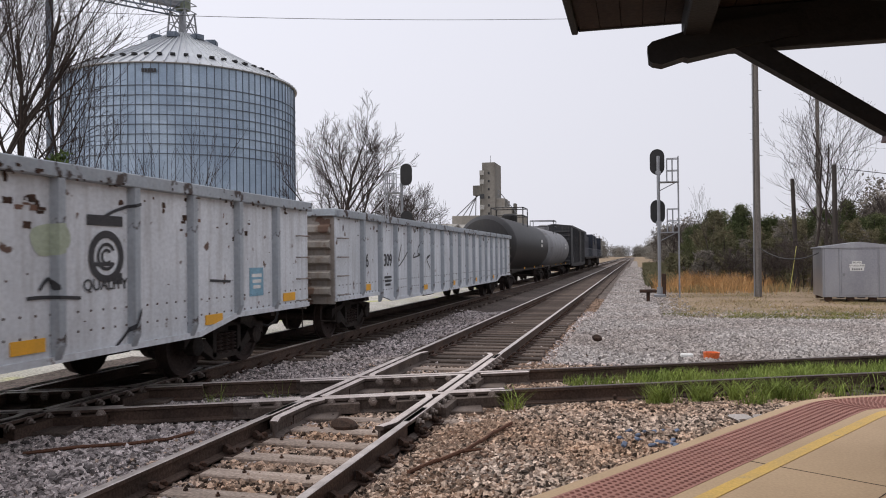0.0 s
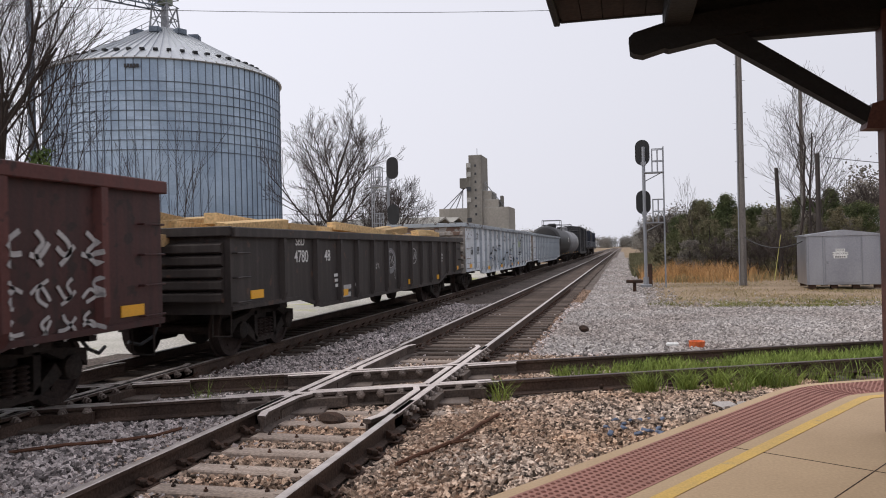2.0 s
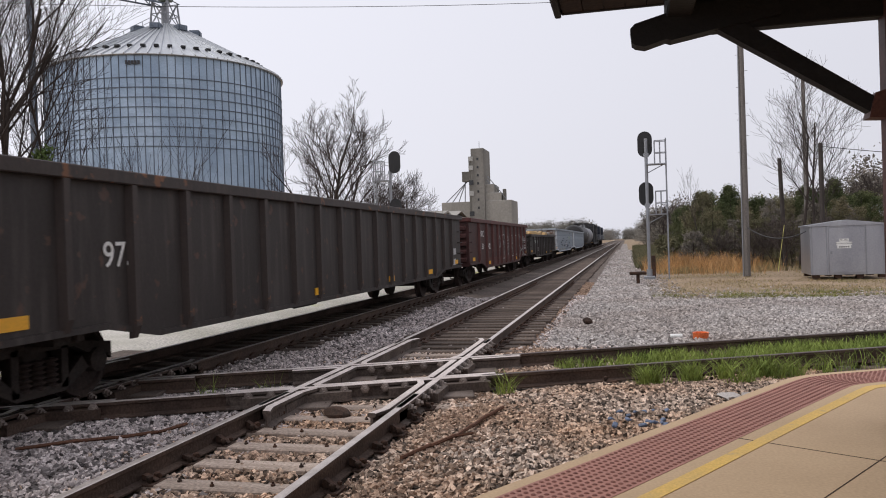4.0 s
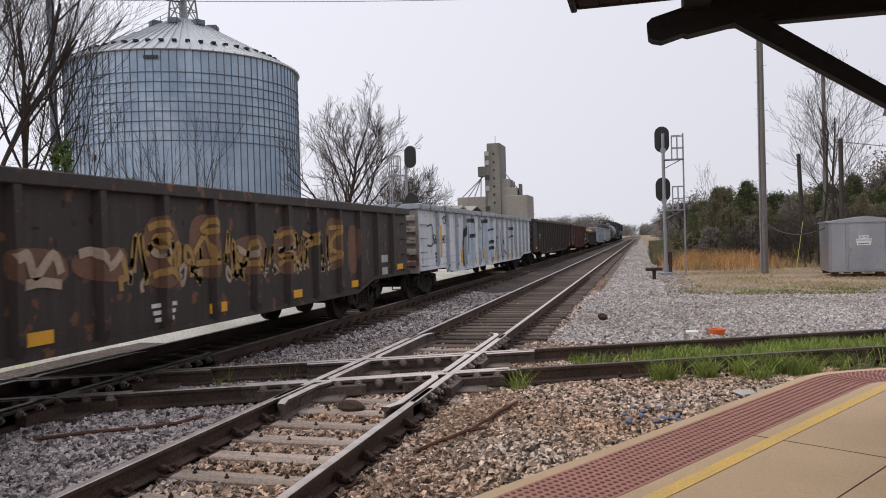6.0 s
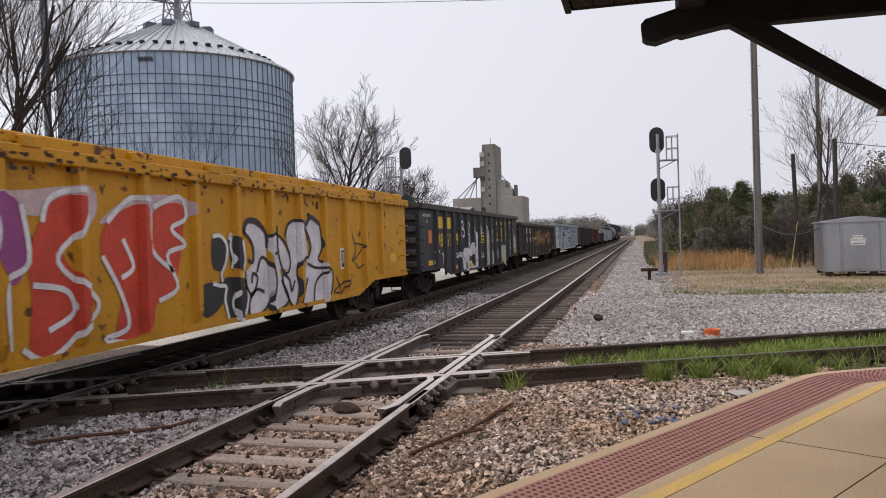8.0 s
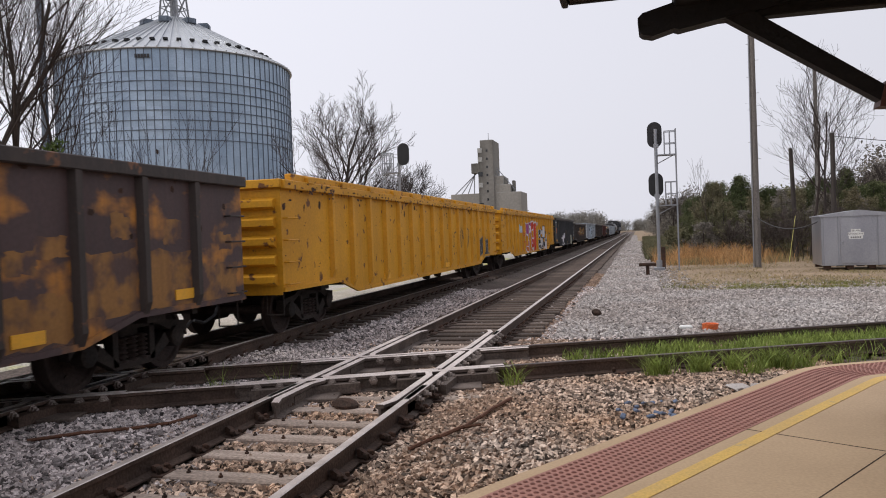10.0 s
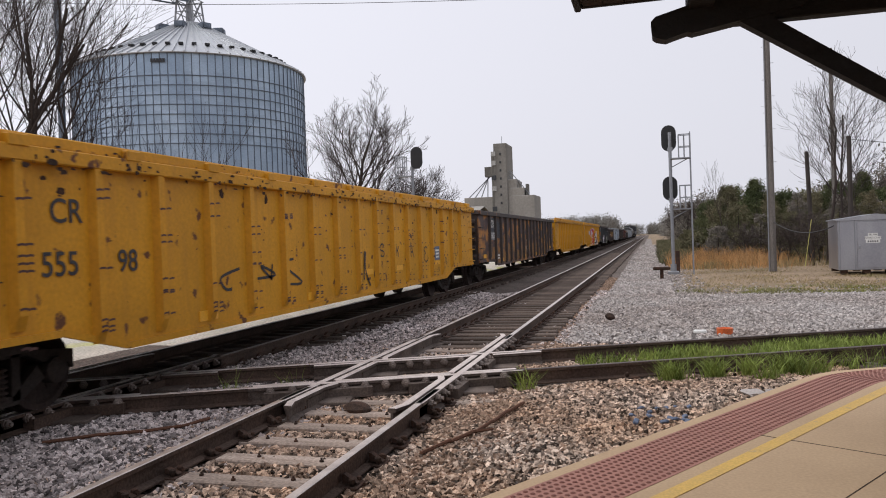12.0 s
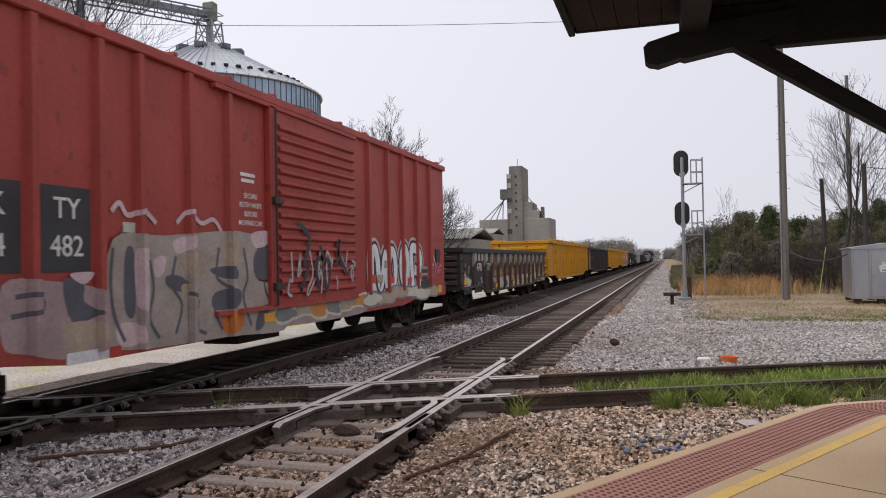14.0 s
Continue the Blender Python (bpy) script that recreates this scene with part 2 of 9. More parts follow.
SPRAY = {k: mat("spray_" + k, c, tuple(v * 0.8 for v in c), scale=3, fine=25, rough=0.6, bump=0, vary=0.15) for k, c in dict(
    white=(0.84, 0.84, 0.86), red=(0.66, 0.065, 0.03), pink=(0.75, 0.25, 0.35), black=(0.03, 0.03, 0.035), silver=(0.48, 0.47, 0.47), pale=(0.76, 0.73, 0.76), putty=(0.56, 0.56, 0.45), char=(0.10, 0.10, 0.125), flame=(0.66, 0.20, 0.03), magenta=(0.50, 0.13, 0.27), slatepale=(0.30, 0.34, 0.38), rustwash=(0.17, 0.085, 0.05), greenwash=(0.42, 0.48, 0.36), stone=(0.40, 0.34, 0.30), blue=(0.22, 0.42, 0.55),
    tan=(0.46, 0.36, 0.27), orange=(0.6, 0.25, 0.06), purple=(0.36, 0.08, 0.28), green=(0.25, 0.36, 0.12), cream=(0.62, 0.62, 0.5), mauve=(0.42, 0.30, 0.30), ochre=(0.4, 0.24, 0.07), grey=(0.22, 0.22, 0.23), oxide=(0.09, 0.035, 0.032), pinkish=(0.66, 0.5, 0.52), haze=(0.52, 0.60, 0.68), slate=(0.13, 0.17, 0.26)).items()}

UNDER = mat("black_grimy_underframe", (0.028, 0.024, 0.022), (0.045, 0.035, 0.03), scale=3, fine=30, rough=0.85, bump=0.2)
WHEEL = mat("rusty_wheel", (0.06, 0.042, 0.036), (0.04, 0.03, 0.027), scale=3, fine=30, rough=0.8, metal=0.2)
TREAD = mat("polished_wheel_tread", (0.45, 0.44, 0.44), rough=0.3, metal=0.9, bump=0)

# ---- mesh helpers ----


def box(bm, x0, x1, y0, y1, z0, z1, bevel=0.0):
    vs = [bm.verts.new((x, y, z)) for z in (z0, z1) for y in (y0, y1) for x in (x0, x1)]
    fs = [bm.faces.new([vs[i] for i in q]) for q in ((0, 2, 3, 1), (4, 5, 7, 6), (0, 1, 5, 4), (2, 6, 7, 3), (0, 4, 6, 2), (1, 3, 7, 5))]
    if bevel:
        bmesh.ops.bevel(bm, geom=list({e for f in fs for e in f.edges}), offset=bevel, segments=1, affect="EDGES")
    return vs


def bar(bm, a, b, w, h=None, n=0):
    """A beam from a to b: square (w by h), or round with n sides."""
    a, b = Vector(a), Vector(b)
    h = h or w
    d = (b - a).normalized()
    up = Vector((0, 0, 1)) if abs(d.z) < 0.95 else Vector((0, 1, 0))
    u = d.cross(up).normalized()
    v = u.cross(d)
    if n:
        ring = [(math.cos(k * 2 * math.pi / n) * w / 2, math.sin(k * 2 * math.pi / n) * h / 2) for k in range(n)]
    else:
        ring = [(-w / 2, -h / 2), (w / 2, -h / 2), (w / 2, h / 2), (-w / 2, h / 2)]
    r0 = [bm.verts.new(a + u * p + v * q) for p, q in ring]
    r1 = [bm.verts.new(b + u * p + v * q) for p, q in ring]
    k = len(ring)
    for i in range(k):
        bm.faces.new((r0[i], r0[(i + 1) % k], r1[(i + 1) % k], r1[i]))
    bm.faces.new(r0[::-1])
    bm.faces.new(r1)


def lathe(bm, prof, n=24, axis="z", at=(0, 0, 0)):
    """Turns a profile of (radius, height) about an axis."""
    rings = []
    for r, h in prof:
        ring = []
        for k in range(n):
            a = 2 * math.pi * k / n
            p = (r * math.cos(a), r * math.sin(a), h)
            if axis == "x":
                p = (p[2], p[0], p[1])
            elif axis == "y":
                p = (p[0], p[2], p[1])
            ring.append(bm.verts.new(Vector(p) + Vector(at)))
        rings.append(ring)
    for q, w in zip(rings, rings[1:]):
        for k in range(n):
            bm.faces.new((q[k], q[(k + 1) % n], w[(k + 1) % n], w[k]))
    bm.faces.new(rings[0][::-1])
    bm.faces.new(rings[-1])


def extrude_poly(bm, pts, axis, lo, hi):
    """A prism: pts in the plane across the axis (x: (y, z); y: (x, z); z: (x, y)), from lo to hi."""
    def at(p, h):
        return {"x": (h, p[0], p[1]), "y": (p[0], h, p[1]), "z": (p[0], p[1], h)}[axis]
    a = [bm.verts.new(at(p, lo)) for p in pts]
    b = [bm.verts.new(at(p, hi)) for p in pts]
    k = len(pts)
    for i in range(k):
        bm.faces.new((a[i], a[(i + 1) % k], b[(i + 1) % k], b[i]))
    bm.faces.new(a[::-1])
    bm.faces.new(b)


def finish(bm, name, material, smooth=False):
    bmesh.ops.recalc_face_normals(bm, faces=bm.faces)
    me = bpy.data.meshes.new(name)
    bm.to_mesh(me)
    bm.free()
    me.materials.append(material)
    if smooth:
        me.shade_smooth()
        me.set_sharp_from_angle(angle=radians(35))
    return me


def part(name, bm, material, parent, label="", smooth=False):
    me = bm if isinstance(bm, bpy.types.Mesh) else finish(bm, name, material, smooth)
    ob = new(name, me)
    ob.parent = parent
    if label:
        tagged(ob, label)
    return ob


def thing(name, label, category, group="", kind="", at=(0, 0, 0), rz=0):
    ob = new(name)
    ob.matrix_basis = pose(*at, 0, 0, rz)
    return tagged(ob, label, category, group, kind)


def solid(name, bm, material, label, category="", kind="", group="", smooth=False):
    return tagged(new(name, finish(bm, name, material, smooth)), label, category, group, kind)


def soup(name, verts, faces, material):
    me = bpy.data.meshes.new(name)
    verts = np.asarray(verts, np.float32)
    faces = np.asarray(faces, np.int32)
    k = faces.shape[1]
    me.vertices.add(len(verts))
    me.vertices.foreach_set("co", verts.ravel())
    me.loops.add(faces.size)
    me.loops.foreach_set("vertex_index", faces.ravel())
    me.polygons.add(len(faces))
    me.polygons.foreach_set("loop_start", np.arange(0, faces.size, k, dtype=np.int32))
    me.update(calc_edges=True)
    me.validate()
    me.shade_flat()
    me.materials.append(material)
    return me

# ---- ground ----
bm = bmesh.new()
bmesh.ops.create_grid(bm, x_segments=60, y_segments=60, size=2500)
for v in bm.verts:
    v.co.z = -0.36
solid("ground", bm, SOIL, "dry tan grass and soil reaching to the horizon", "ground", "structure")

X_L, X_R = -3.77, -2.264          # rail heads of the open track
T_C = -7.0                        # centre of the train's track
T_L, T_R = T_C - 0.753, T_C + 0.753
CROSS = radians(25.55)            # bearing of the crossing track
CU = Vector((math.cos(CROSS), math.sin(CROSS), 0))
CN = Vector((-math.sin(CROSS), math.cos(CROSS), 0))
C_NEAR = Vector((-1.76, 9.20, 0))
C_MID = C_NEAR + CN * 0.753


def wavy(x, y):
    return 0.03 * noise.noise(Vector((x * 0.6, y * 0.6, 0))) + 0.015 * noise.noise(Vector((x * 2.3, y * 2.3, 5)))


def bed(name, x0, x1, y0, y1, nx, ny, z, material, label, edge=0.0, ragged=0.25):
    bm = bmesh.new()
    grid = []
    for j in range(ny + 1):
        row = []
        for i in range(nx + 1):
            u, w = i / nx, j / ny
            x, y = x0 + (x1 - x0) * u, y0 + (y1 - y0) * w
            drop = edge if i in (0, nx) else 0
            jx = ragged * (noise.noise(Vector((y * 0.4, 3, 1))) + 0.5 * noise.noise(Vector((y * 1.7, 3, 1)))) if i in (0, nx) else 0
            jy = ragged * 3 * (noise.noise(Vector((x * 0.3, 8, 1))) + 0.4 * noise.noise(Vector((x * 1.3, 8, 1)))) if j == ny else 0
            row.append(bm.verts.new((x + jx, y + jy, z(x, y) - (drop or (edge if j == ny else 0)))))
        grid.append(row)
    for a, b in zip(grid, grid[1:]):
        for i in range(nx):
            bm.faces.new((a[i], a[i + 1], b[i + 1], b[i]))
    return solid(name, bm, material, label, "ballast", "structure", smooth=True)


def bed_z(x, y):
    base = -0.215 + wavy(x, y)
    if y > 13:
        d = min(abs(x - (X_L + X_R) / 2), abs(x - T_C))
        base -= 0.05 + max(0.0, d - 1.3) * 0.10
    return base


bed("ballast_near", -9.6, 0.9, -6, 26, 70, 190, bed_z, BALLAST, "brown and grey crushed stone round the crossing tracks", 0.2)
bed("ballast_far", -9.6, 0.7, 26, 700, 20, 120, lambda x, y: -0.26 - max(0.0, min(abs(x + 3.02), abs(x - T_C)) - 1.3) * 0.1, BALLAST, "grey crushed stone under the straight tracks", 0.25)
bed("gravel_yard", -0.7, 30, 11.2, 23.8, 60, 40, lambda x, y: -0.262 + wavy(x, y) * 0.7 - max(0, (y - 20) * 0.018), GRAVEL, "pale loose gravel beside the crossing track", 0.1, 0.9)
bed("gravel_strip", -1.15, 0.45, 23.6, 260, 8, 80, lambda x, y: -0.285 + wavy(x, y) * 0.5 - abs(x + 0.4) * 0.05, GRAVEL, "pale gravel shoulder running along the track", 0.1, 0.45)
bed("far_platform", -13.5, -9.2, -20, 90, 8, 30, lambda x, y: -0.20, PALE_STRIP, "pale gravel strip behind the train", 0.1)

# ---- tracks ----
RAIL = ((-0.075, -0.185), (0.075, -0.185), (0.075, -0.172), (0.012, -0.150), (0.012, -0.05), (0.037, -0.036), (0.037, -0.006), (0.030, 0.0), (-0.030, 0.0), (-0.037, -0.006), (-0.037, -0.036), (-0.012, -0.05), (-0.012, -0.150), (-0.075, -0.172))


def rail(parent, a, b, top, name="rail", scale=1.0):
    """One rail from a to b (at head level); its running face has the top material."""
    a, b = Vector(a), Vector(b)
    d = (b - a).normalized()
    u = d.cross(Vector((0, 0, 1)))
    bm = bmesh.new()
    r0 = [bm.verts.new(a + u * p * scale + Vector((0, 0, q))) for p, q in RAIL]
    r1 = [bm.verts.new(b + u * p * scale + Vector((0, 0, q))) for p, q in RAIL]
    k = len(RAIL)
    for i in range(k):
        f = bm.faces.new((r0[i], r0[(i + 1) % k], r1[(i + 1) % k], r1[i]))
        f.material_index = 1 if i in (6, 7, 8) else 0
    bm.faces.new(r0[::-1])
    bm.faces.new(r1)
    ob = part(name, bm, RAIL_SIDE, parent)
    ob.data.materials.append(top)
    return ob


def box_mesh(name, sx, sy, sz, material, bevel=0.012):
    bm = bmesh.new()
    box(bm, -sx / 2, sx / 2, -sy / 2, sy / 2, -sz, 0, bevel)
    return finish(bm, name, material)


TIE_MESH = box_mesh("tie", 2.6, 0.23, 0.17, TIE, 0.015)
TIMBER_MESH = box_mesh("timber", 1.38, 0.21, 0.18, TIE_PALE, 0.012)
PLATE_MESH = box_mesh("tie_plate", 0.34, 0.19, 0.02, RUST, 0.004)


def spike_mesh():
    bm = bmesh.new()
    for px, py in ((-0.115, 0.05), (0.115, -0.05), (0.115, 0.05)):
        lathe(bm, ((0.016, 0), (0.028, 0.03), (0.028, 0.05), (0.012, 0.06)), 6, at=(px, py, 0))
    return finish(bm, "spike", RUST)


def clip_mesh():
    """A curled rail anchor."""
    bm = bmesh.new()
    for sx in (-1, 1):
        prev = None
        for k in range(6):
            a = k / 5 * math.pi * 1.3
            p = Vector((sx * (0.085 + 0.045 * math.sin(a)), 0.05 - 0.05 * math.cos(a), 0.02 + 0.05 * math.sin(a * 0.8)))
            if prev is not None:
                bar(bm, prev, p, 0.03, n=5)
            prev = p
    return finish(bm, "rail_clip", RUST)


SPIKE_MESH, CLIP_MESH = spike_mesh(), clip_mesh()


def brace_mesh(tall):
    """Bolted rail brace: a low wedge against the web with a nut."""
    bm = bmesh.new()
    for sx in (-1, 1):
        extrude_poly(bm, [(sx * 0.03, 0.018), (sx * 0.15, 0.018), (sx * 0.13, 0.03), (sx * 0.05, tall), (sx * 0.03, tall)], "y", -0.03, 0.03)
        lathe(bm, ((0.02, 0.02), (0.02, 0.045), (0.010, 0.05)), 6, at=(sx * 0.13, 0.06, 0))
    return finish(bm, "rail_brace", RUST)


def bolt_row_mesh(spots):
    bm = bmesh.new()
    for px, py in spots:
        lathe(bm, ((0.02, 0), (0.02, 0.014), (0.010, 0.017), (0.010, 0.032)), 6, at=(px, py, 0))
    return finish(bm, "bolt_row", RUST)


BRACES = [brace_mesh(0.06), brace_mesh(0.085)]
BOLT_ROWS = [bolt_row_mesh(q) for q in (((-0.44, 0.03), (-0.12, -0.04), (0.35, 0.03)), ((-0.3, -0.03), (0.05, 0.02), (0.28, -0.04), (0.46, 0.05)), ((-0.4, 0.04), (0.2, -0.02)))]


def place(name, mesh, parent, x, y, z, rz=0.0):
    ob = new(name, mesh)
    ob.parent = parent
    ob.matrix_basis = pose(x, y, z, 0, 0, rz)
    return ob


random.seed(4)
main = thing("track_main", "open railway track of worn rails on wooden ties", "railway track", kind="structure")
for x in (X_L, X_R):
    rail(main, (x, -6, 0), (x, 8.0, 0), RAIL_TOP)
    rail(main, (x, 12.1, 0), (x, 700, 0), RAIL_TOP)
y, k = -2.0, 0
far_ties = []
while y < 240:
    pale = y < 12.4
    if not (pale and 8.6 < y < 11.7):
        if y < 75:
            place("timber" if pale else "tie", TIMBER_MESH if pale else TIE_MESH, main, -3.02 + random.uniform(-0.05, 0.05), y, (-0.172 if pale else -0.185), random.uniform(-1, 1))
            if pale:
                place("bolt_row", random.choice(BOLT_ROWS), main, -3.02 + random.uniform(-0.06, 0.06), y, -0.172, random.choice((0, 180)))
                for x in (X_L, X_R):
                    place("rail_brace", random.choice(BRACES), main, x, y, -0.172)
            for x in (X_L, X_R):
                if y < 32:
                    place("tie_plate", PLATE_MESH, main, x, y, -0.166)
                    place("spike", SPIKE_MESH if pale else CLIP_MESH, main, x, y, -0.166, random.choice((0, 180)))
        else:
            far_ties.append(y)
    y += 0.56 if pale else 0.535
    k += 1
bm = bmesh.new()
for yy in far_ties:
    box(bm, -4.3, -1.74, yy - 0.11, yy + 0.11, -0.3, -0.2)
tagged(part("far_ties", bm, TIE, main), kind="stuff")

side_track = thing("track_train", "dark railway track that carries the train", "railway track", kind="structure")
for x in (T_L, T_R):
    rail(side_track, (x, -20, 0), (x, 6.6 if x < T_C else 7.0, 0), RAIL_TOP)
    rail(side_track, (x, 7.0 if x < T_C else 7.4, 0), (x, 700, 0), RAIL_TOP)
y = -6.0
while y < 60:
    if not 5.6 < y < 9.6:
        place("tie", TIE_MESH, side_track, T_C + random.uniform(-0.06, 0.06), y, -0.185, random.uniform(-1, 1))
        if y < 32:
            place("tie_plate", PLATE_MESH, side_track, T_R, y, -0.166)
            place("rail_clip", CLIP_MESH, side_track, T_R, y, -0.166)
    y += 0.535
bm = bmesh.new()
while y < 240:
    box(bm, T_C - 1.3, T_C + 1.3, y - 0.11, y + 0.11, -0.3, -0.2)
    y += 0.535
tagged(part("far_ties", bm, TIE, side_track), kind="stuff")

crossing = thing("track_crossing", "dull railway track crossing the others at an angle", "railway track", kind="structure")


def on_cross(s, off, z=0.0):
    return C_MID + CU * s + CN * off + Vector((0, 0, z))


def cross_s(x, off):
    """Distance along the crossing track at which it meets a rail of the straight tracks."""
    return (x - C_MID.x - CN.x * off) / CU.x


for off in (-0.753, 0.753):
    a, b = cross_s(X_L, off) - 0.75, cross_s(X_R, off) + 0.55
    rail(crossing, on_cross(b, off), on_cross(60, off), RAIL_DULL)
    c0 = cross_s(T_R, off) + 0.5
    rail(crossing, on_cross(c0, off), on_cross(a, off), RAIL_TOP)
    rail(crossing, on_cross(cross_s(T_L, off) - 30, off), on_cross(cross_s(T_L, off) - 0.5, off), RAIL_DULL)
    rail(crossing, on_cross(cross_s(T_L, off) + 0.3, off), on_cross(cross_s(T_R, off) - 0.3, off), RAIL_DULL)
s = 1.6
while s < 30:
    p = on_cross(s, 0)
    place("tie", TIE_MESH, crossing, p.x, p.y, -0.215, 90 + math.degrees(CROSS) + random.uniform(-1.5, 1.5))
    for off in (-0.753, 0.753):
        q = on_cross(s, off)
        if s < 9:
            place("tie_plate", PLATE_MESH, crossing, q.x, q.y, -0.166, 90 + math.degrees(CROSS))
            place("spike", SPIKE_MESH, crossing, q.x, q.y, -0.166, 90 + math.degrees(CROSS))
    s += 0.54


parent_top = [CAST, CAST_SIDE]


# the diamond: running rails and inner guard rails cast together, with open flangeways
def cast_bar(parent, a, b, w=0.075, top=0.0, depth=0.14, name="frog_rail", flare=0):
    """A rail section of the diamond; guard rails get a flared end."""
    a, b = Vector(a), Vector(b)
    d = (b - a).normalized()
    u = d.cross(Vector((0, 0, 1)))
    pts = [a, b]
    if flare:
        pts = [a + u * flare * 0.07, a + d * 0.22, b - d * 0.22, b + u * flare * 0.07]
    bm = bmesh.new()
    prev = None
    k = len(RAIL)
    for p0 in pts:
        ring = [bm.verts.new(p0 + u * (p if abs(p) < 0.04 and q < -0.04 else p * w / 0.075) + Vector((0, 0, q))) for p, q in RAIL]
        if prev:
            for i in range(k):
                f = bm.faces.new((prev[i], prev[(i + 1) % k], ring[(i + 1) % k], ring[i]))
                f.material_index = 1 if i in (6, 7, 8) else 0
        else:
            bm.faces.new(ring[::-1])
        prev = ring
    bm.faces.new(prev)
    ob = part(name, bm, parent_top[1], parent)
    ob.data.materials.append(parent_top[0])
    return ob


def bolt_mesh():
    bm = bmesh.new()
    lathe(bm, ((0.055, -0.015), (0.055, 0.008), (0.042, 0.010), (0.042, 0.034), (0.022, 0.038), (0.022, 0.068)), 6, axis="x")
    return finish(bm, "bolt", BOLT_STEEL)


BOLT_MESH = bolt_mesh()
BLOCK_MESH = box_mesh("spacer_block", 0.05, 0.22, 0.09, CAST, 0.012)


def cy(x, off):
    return on_cross(cross_s(x, off), off).y


def diamond(label, xl, xr, near, far, top, z=0.0, side=CAST_SIDE):
    parent_top[0], parent_top[1] = top, side
    d = thing("diamond_crossing", label, "track crossing", group="rail diamonds", kind="structure")
    tn, up = CU, Vector((0, 1, 0))
    for x in (xl, xr):
        inner = 1 if x == xl else -1
        cuts = [near] + [v for off in (-0.753, 0.753) for v in (cy(x, off) - 0.055, cy(x, off) + 0.055)] + [far]
        # running rail, cut by the flangeways of the crossing track
        for y0, y1 in ((cuts[0], cuts[1] + 0.055 - 0.0), (cuts[2] - 0.055, cuts[3] + 0.055), (cuts[4] - 0.055, cuts[5])):
            cast_bar(d, (x, y0, z), (x, y1, z), 0.088)
        g = x + inner * 0.128
        cast_bar(d, (g, near - 0.25, z - 0.004), (g, cy(g, -0.753) - 0.03, z - 0.004), 0.085, name="guard_rail", flare=inner)
        cast_bar(d, (g, cy(g, -0.753 + 0.128), z - 0.004), (g, cy(g, 0.753 - 0.128), z - 0.004), 0.085, name="guard_rail")
        cast_bar(d, (g, cy(g, 0.753) + 0.03, z - 0.004), (g, far + 0.2, z - 0.004), 0.085, name="guard_rail", flare=inner)
    for off in (-0.753, 0.753):
        inner = -1 if off > 0 else 1
        s0, s1 = cross_s(xl, off), cross_s(xr, off)
        for a, b in ((s0 - 0.8, s0 + 0.0), (s0, s1), (s1, s1 + 0.8)):
            cast_bar(d, on_cross(a, off, z - 0.002), on_cross(b, off, z - 0.002), 0.088)
        gi = off + inner * 0.128
        for a, b in ((s0 - 0.75, s0 - 0.05), (cross_s(xl + 0.128, gi), cross_s(xr - 0.128, gi)), (s1 + 0.05, s1 + 0.75)):
            cast_bar(d, on_cross(a, gi, z - 0.006), on_cross(b, gi, z - 0.006), 0.085, name="guard_rail")
        # bolts and spacer blocks along the faces that look towards the platform
        for sdist in np.arange(s0 + 0.3, s1 - 0.2, 0.24):
            q = on_cross(sdist, off - 0.06 if off < 0 else gi - 0.06, -0.06)
            ob = place("bolt", BOLT_MESH, d, q.x, q.y, q.z, math.degrees(CROSS) - 90)
        for sdist in (s0 - 0.55, s0 - 0.3, s1 + 0.3, s1 + 0.55):
            q = on_cross(sdist, off - 0.06, -0.06)
            place("bolt", BOLT_MESH, d, q.x, q.y, q.z, math.degrees(CROSS) - 90)
    for x in (xl, xr):
        for yy in np.arange(near + 0.25, far - 0.1, 0.27):
            place("bolt", BOLT_MESH, d, x + 0.05, float(yy), -0.06)
    for x in (xl, xr):
        inner = 1 if x == xl else -1
        bm = bmesh.new()
        box(bm, x + inner * 0.064 - 0.03, x + inner * 0.064 + 0.03, near, far, -0.16, -0.034)
        part("filler_block", bm, side, d)
    for off in (-0.753, 0.753):
        inner = -1 if off > 0 else 1
        bm = bmesh.new()
        bar(bm, on_cross(cross_s(xl, off) - 0.75, off + inner * 0.064, -0.102), on_cross(cross_s(xr, off) + 0.75, off + inner * 0.064, -0.102), 0.06, 0.127)
        part("filler_block", bm, side, d)
    # heavy base plates under the four corners
    for x in (xl, xr):
        for off in (-0.753, 0.753):
            p = on_cross(cross_s(x, off), off)
            bm = bmesh.new()
            box(bm, -0.42, 0.42, -0.42, 0.42, -0.19, -0.145, 0.01)
            ob = part("base_plate", bm, CAST_SIDE, d)
            web = bmesh.new()
            bar(web, p - tn * 0.62 + Vector((0, 0, -0.115)), p + tn * 0.62 + Vector((0, 0, -0.115)), 0.30, 0.11)
            bar(web, p - up * 0.62 + Vector((0, 0, -0.12)), p + up * 0.62 + Vector((0, 0, -0.12)), 0.30, 0.11)
            part("frog_web", web, side, d)
            ob.matrix_basis = pose(p.x, p.y, 0, 0, 0, math.degrees(CROSS) / 2)
    return d


diamond("cast steel rail diamond of dusty tan frogs with bolted guard rails", X_L, X_R, 7.3, 12.6, CAST)
diamond("dark cast steel rail diamond on the train's track", T_L, T_R, 5.4, 10.2, RAIL_TOP, side=RAIL_SIDE)
for off in (-1.5, -0.35, 0.35, 1.5):
    p = on_cross(cross_s(-3.02, 0), off)
    ob = place("timber", TIMBER_MESH, main, p.x, p.y, -0.18, math.degrees(CROSS))

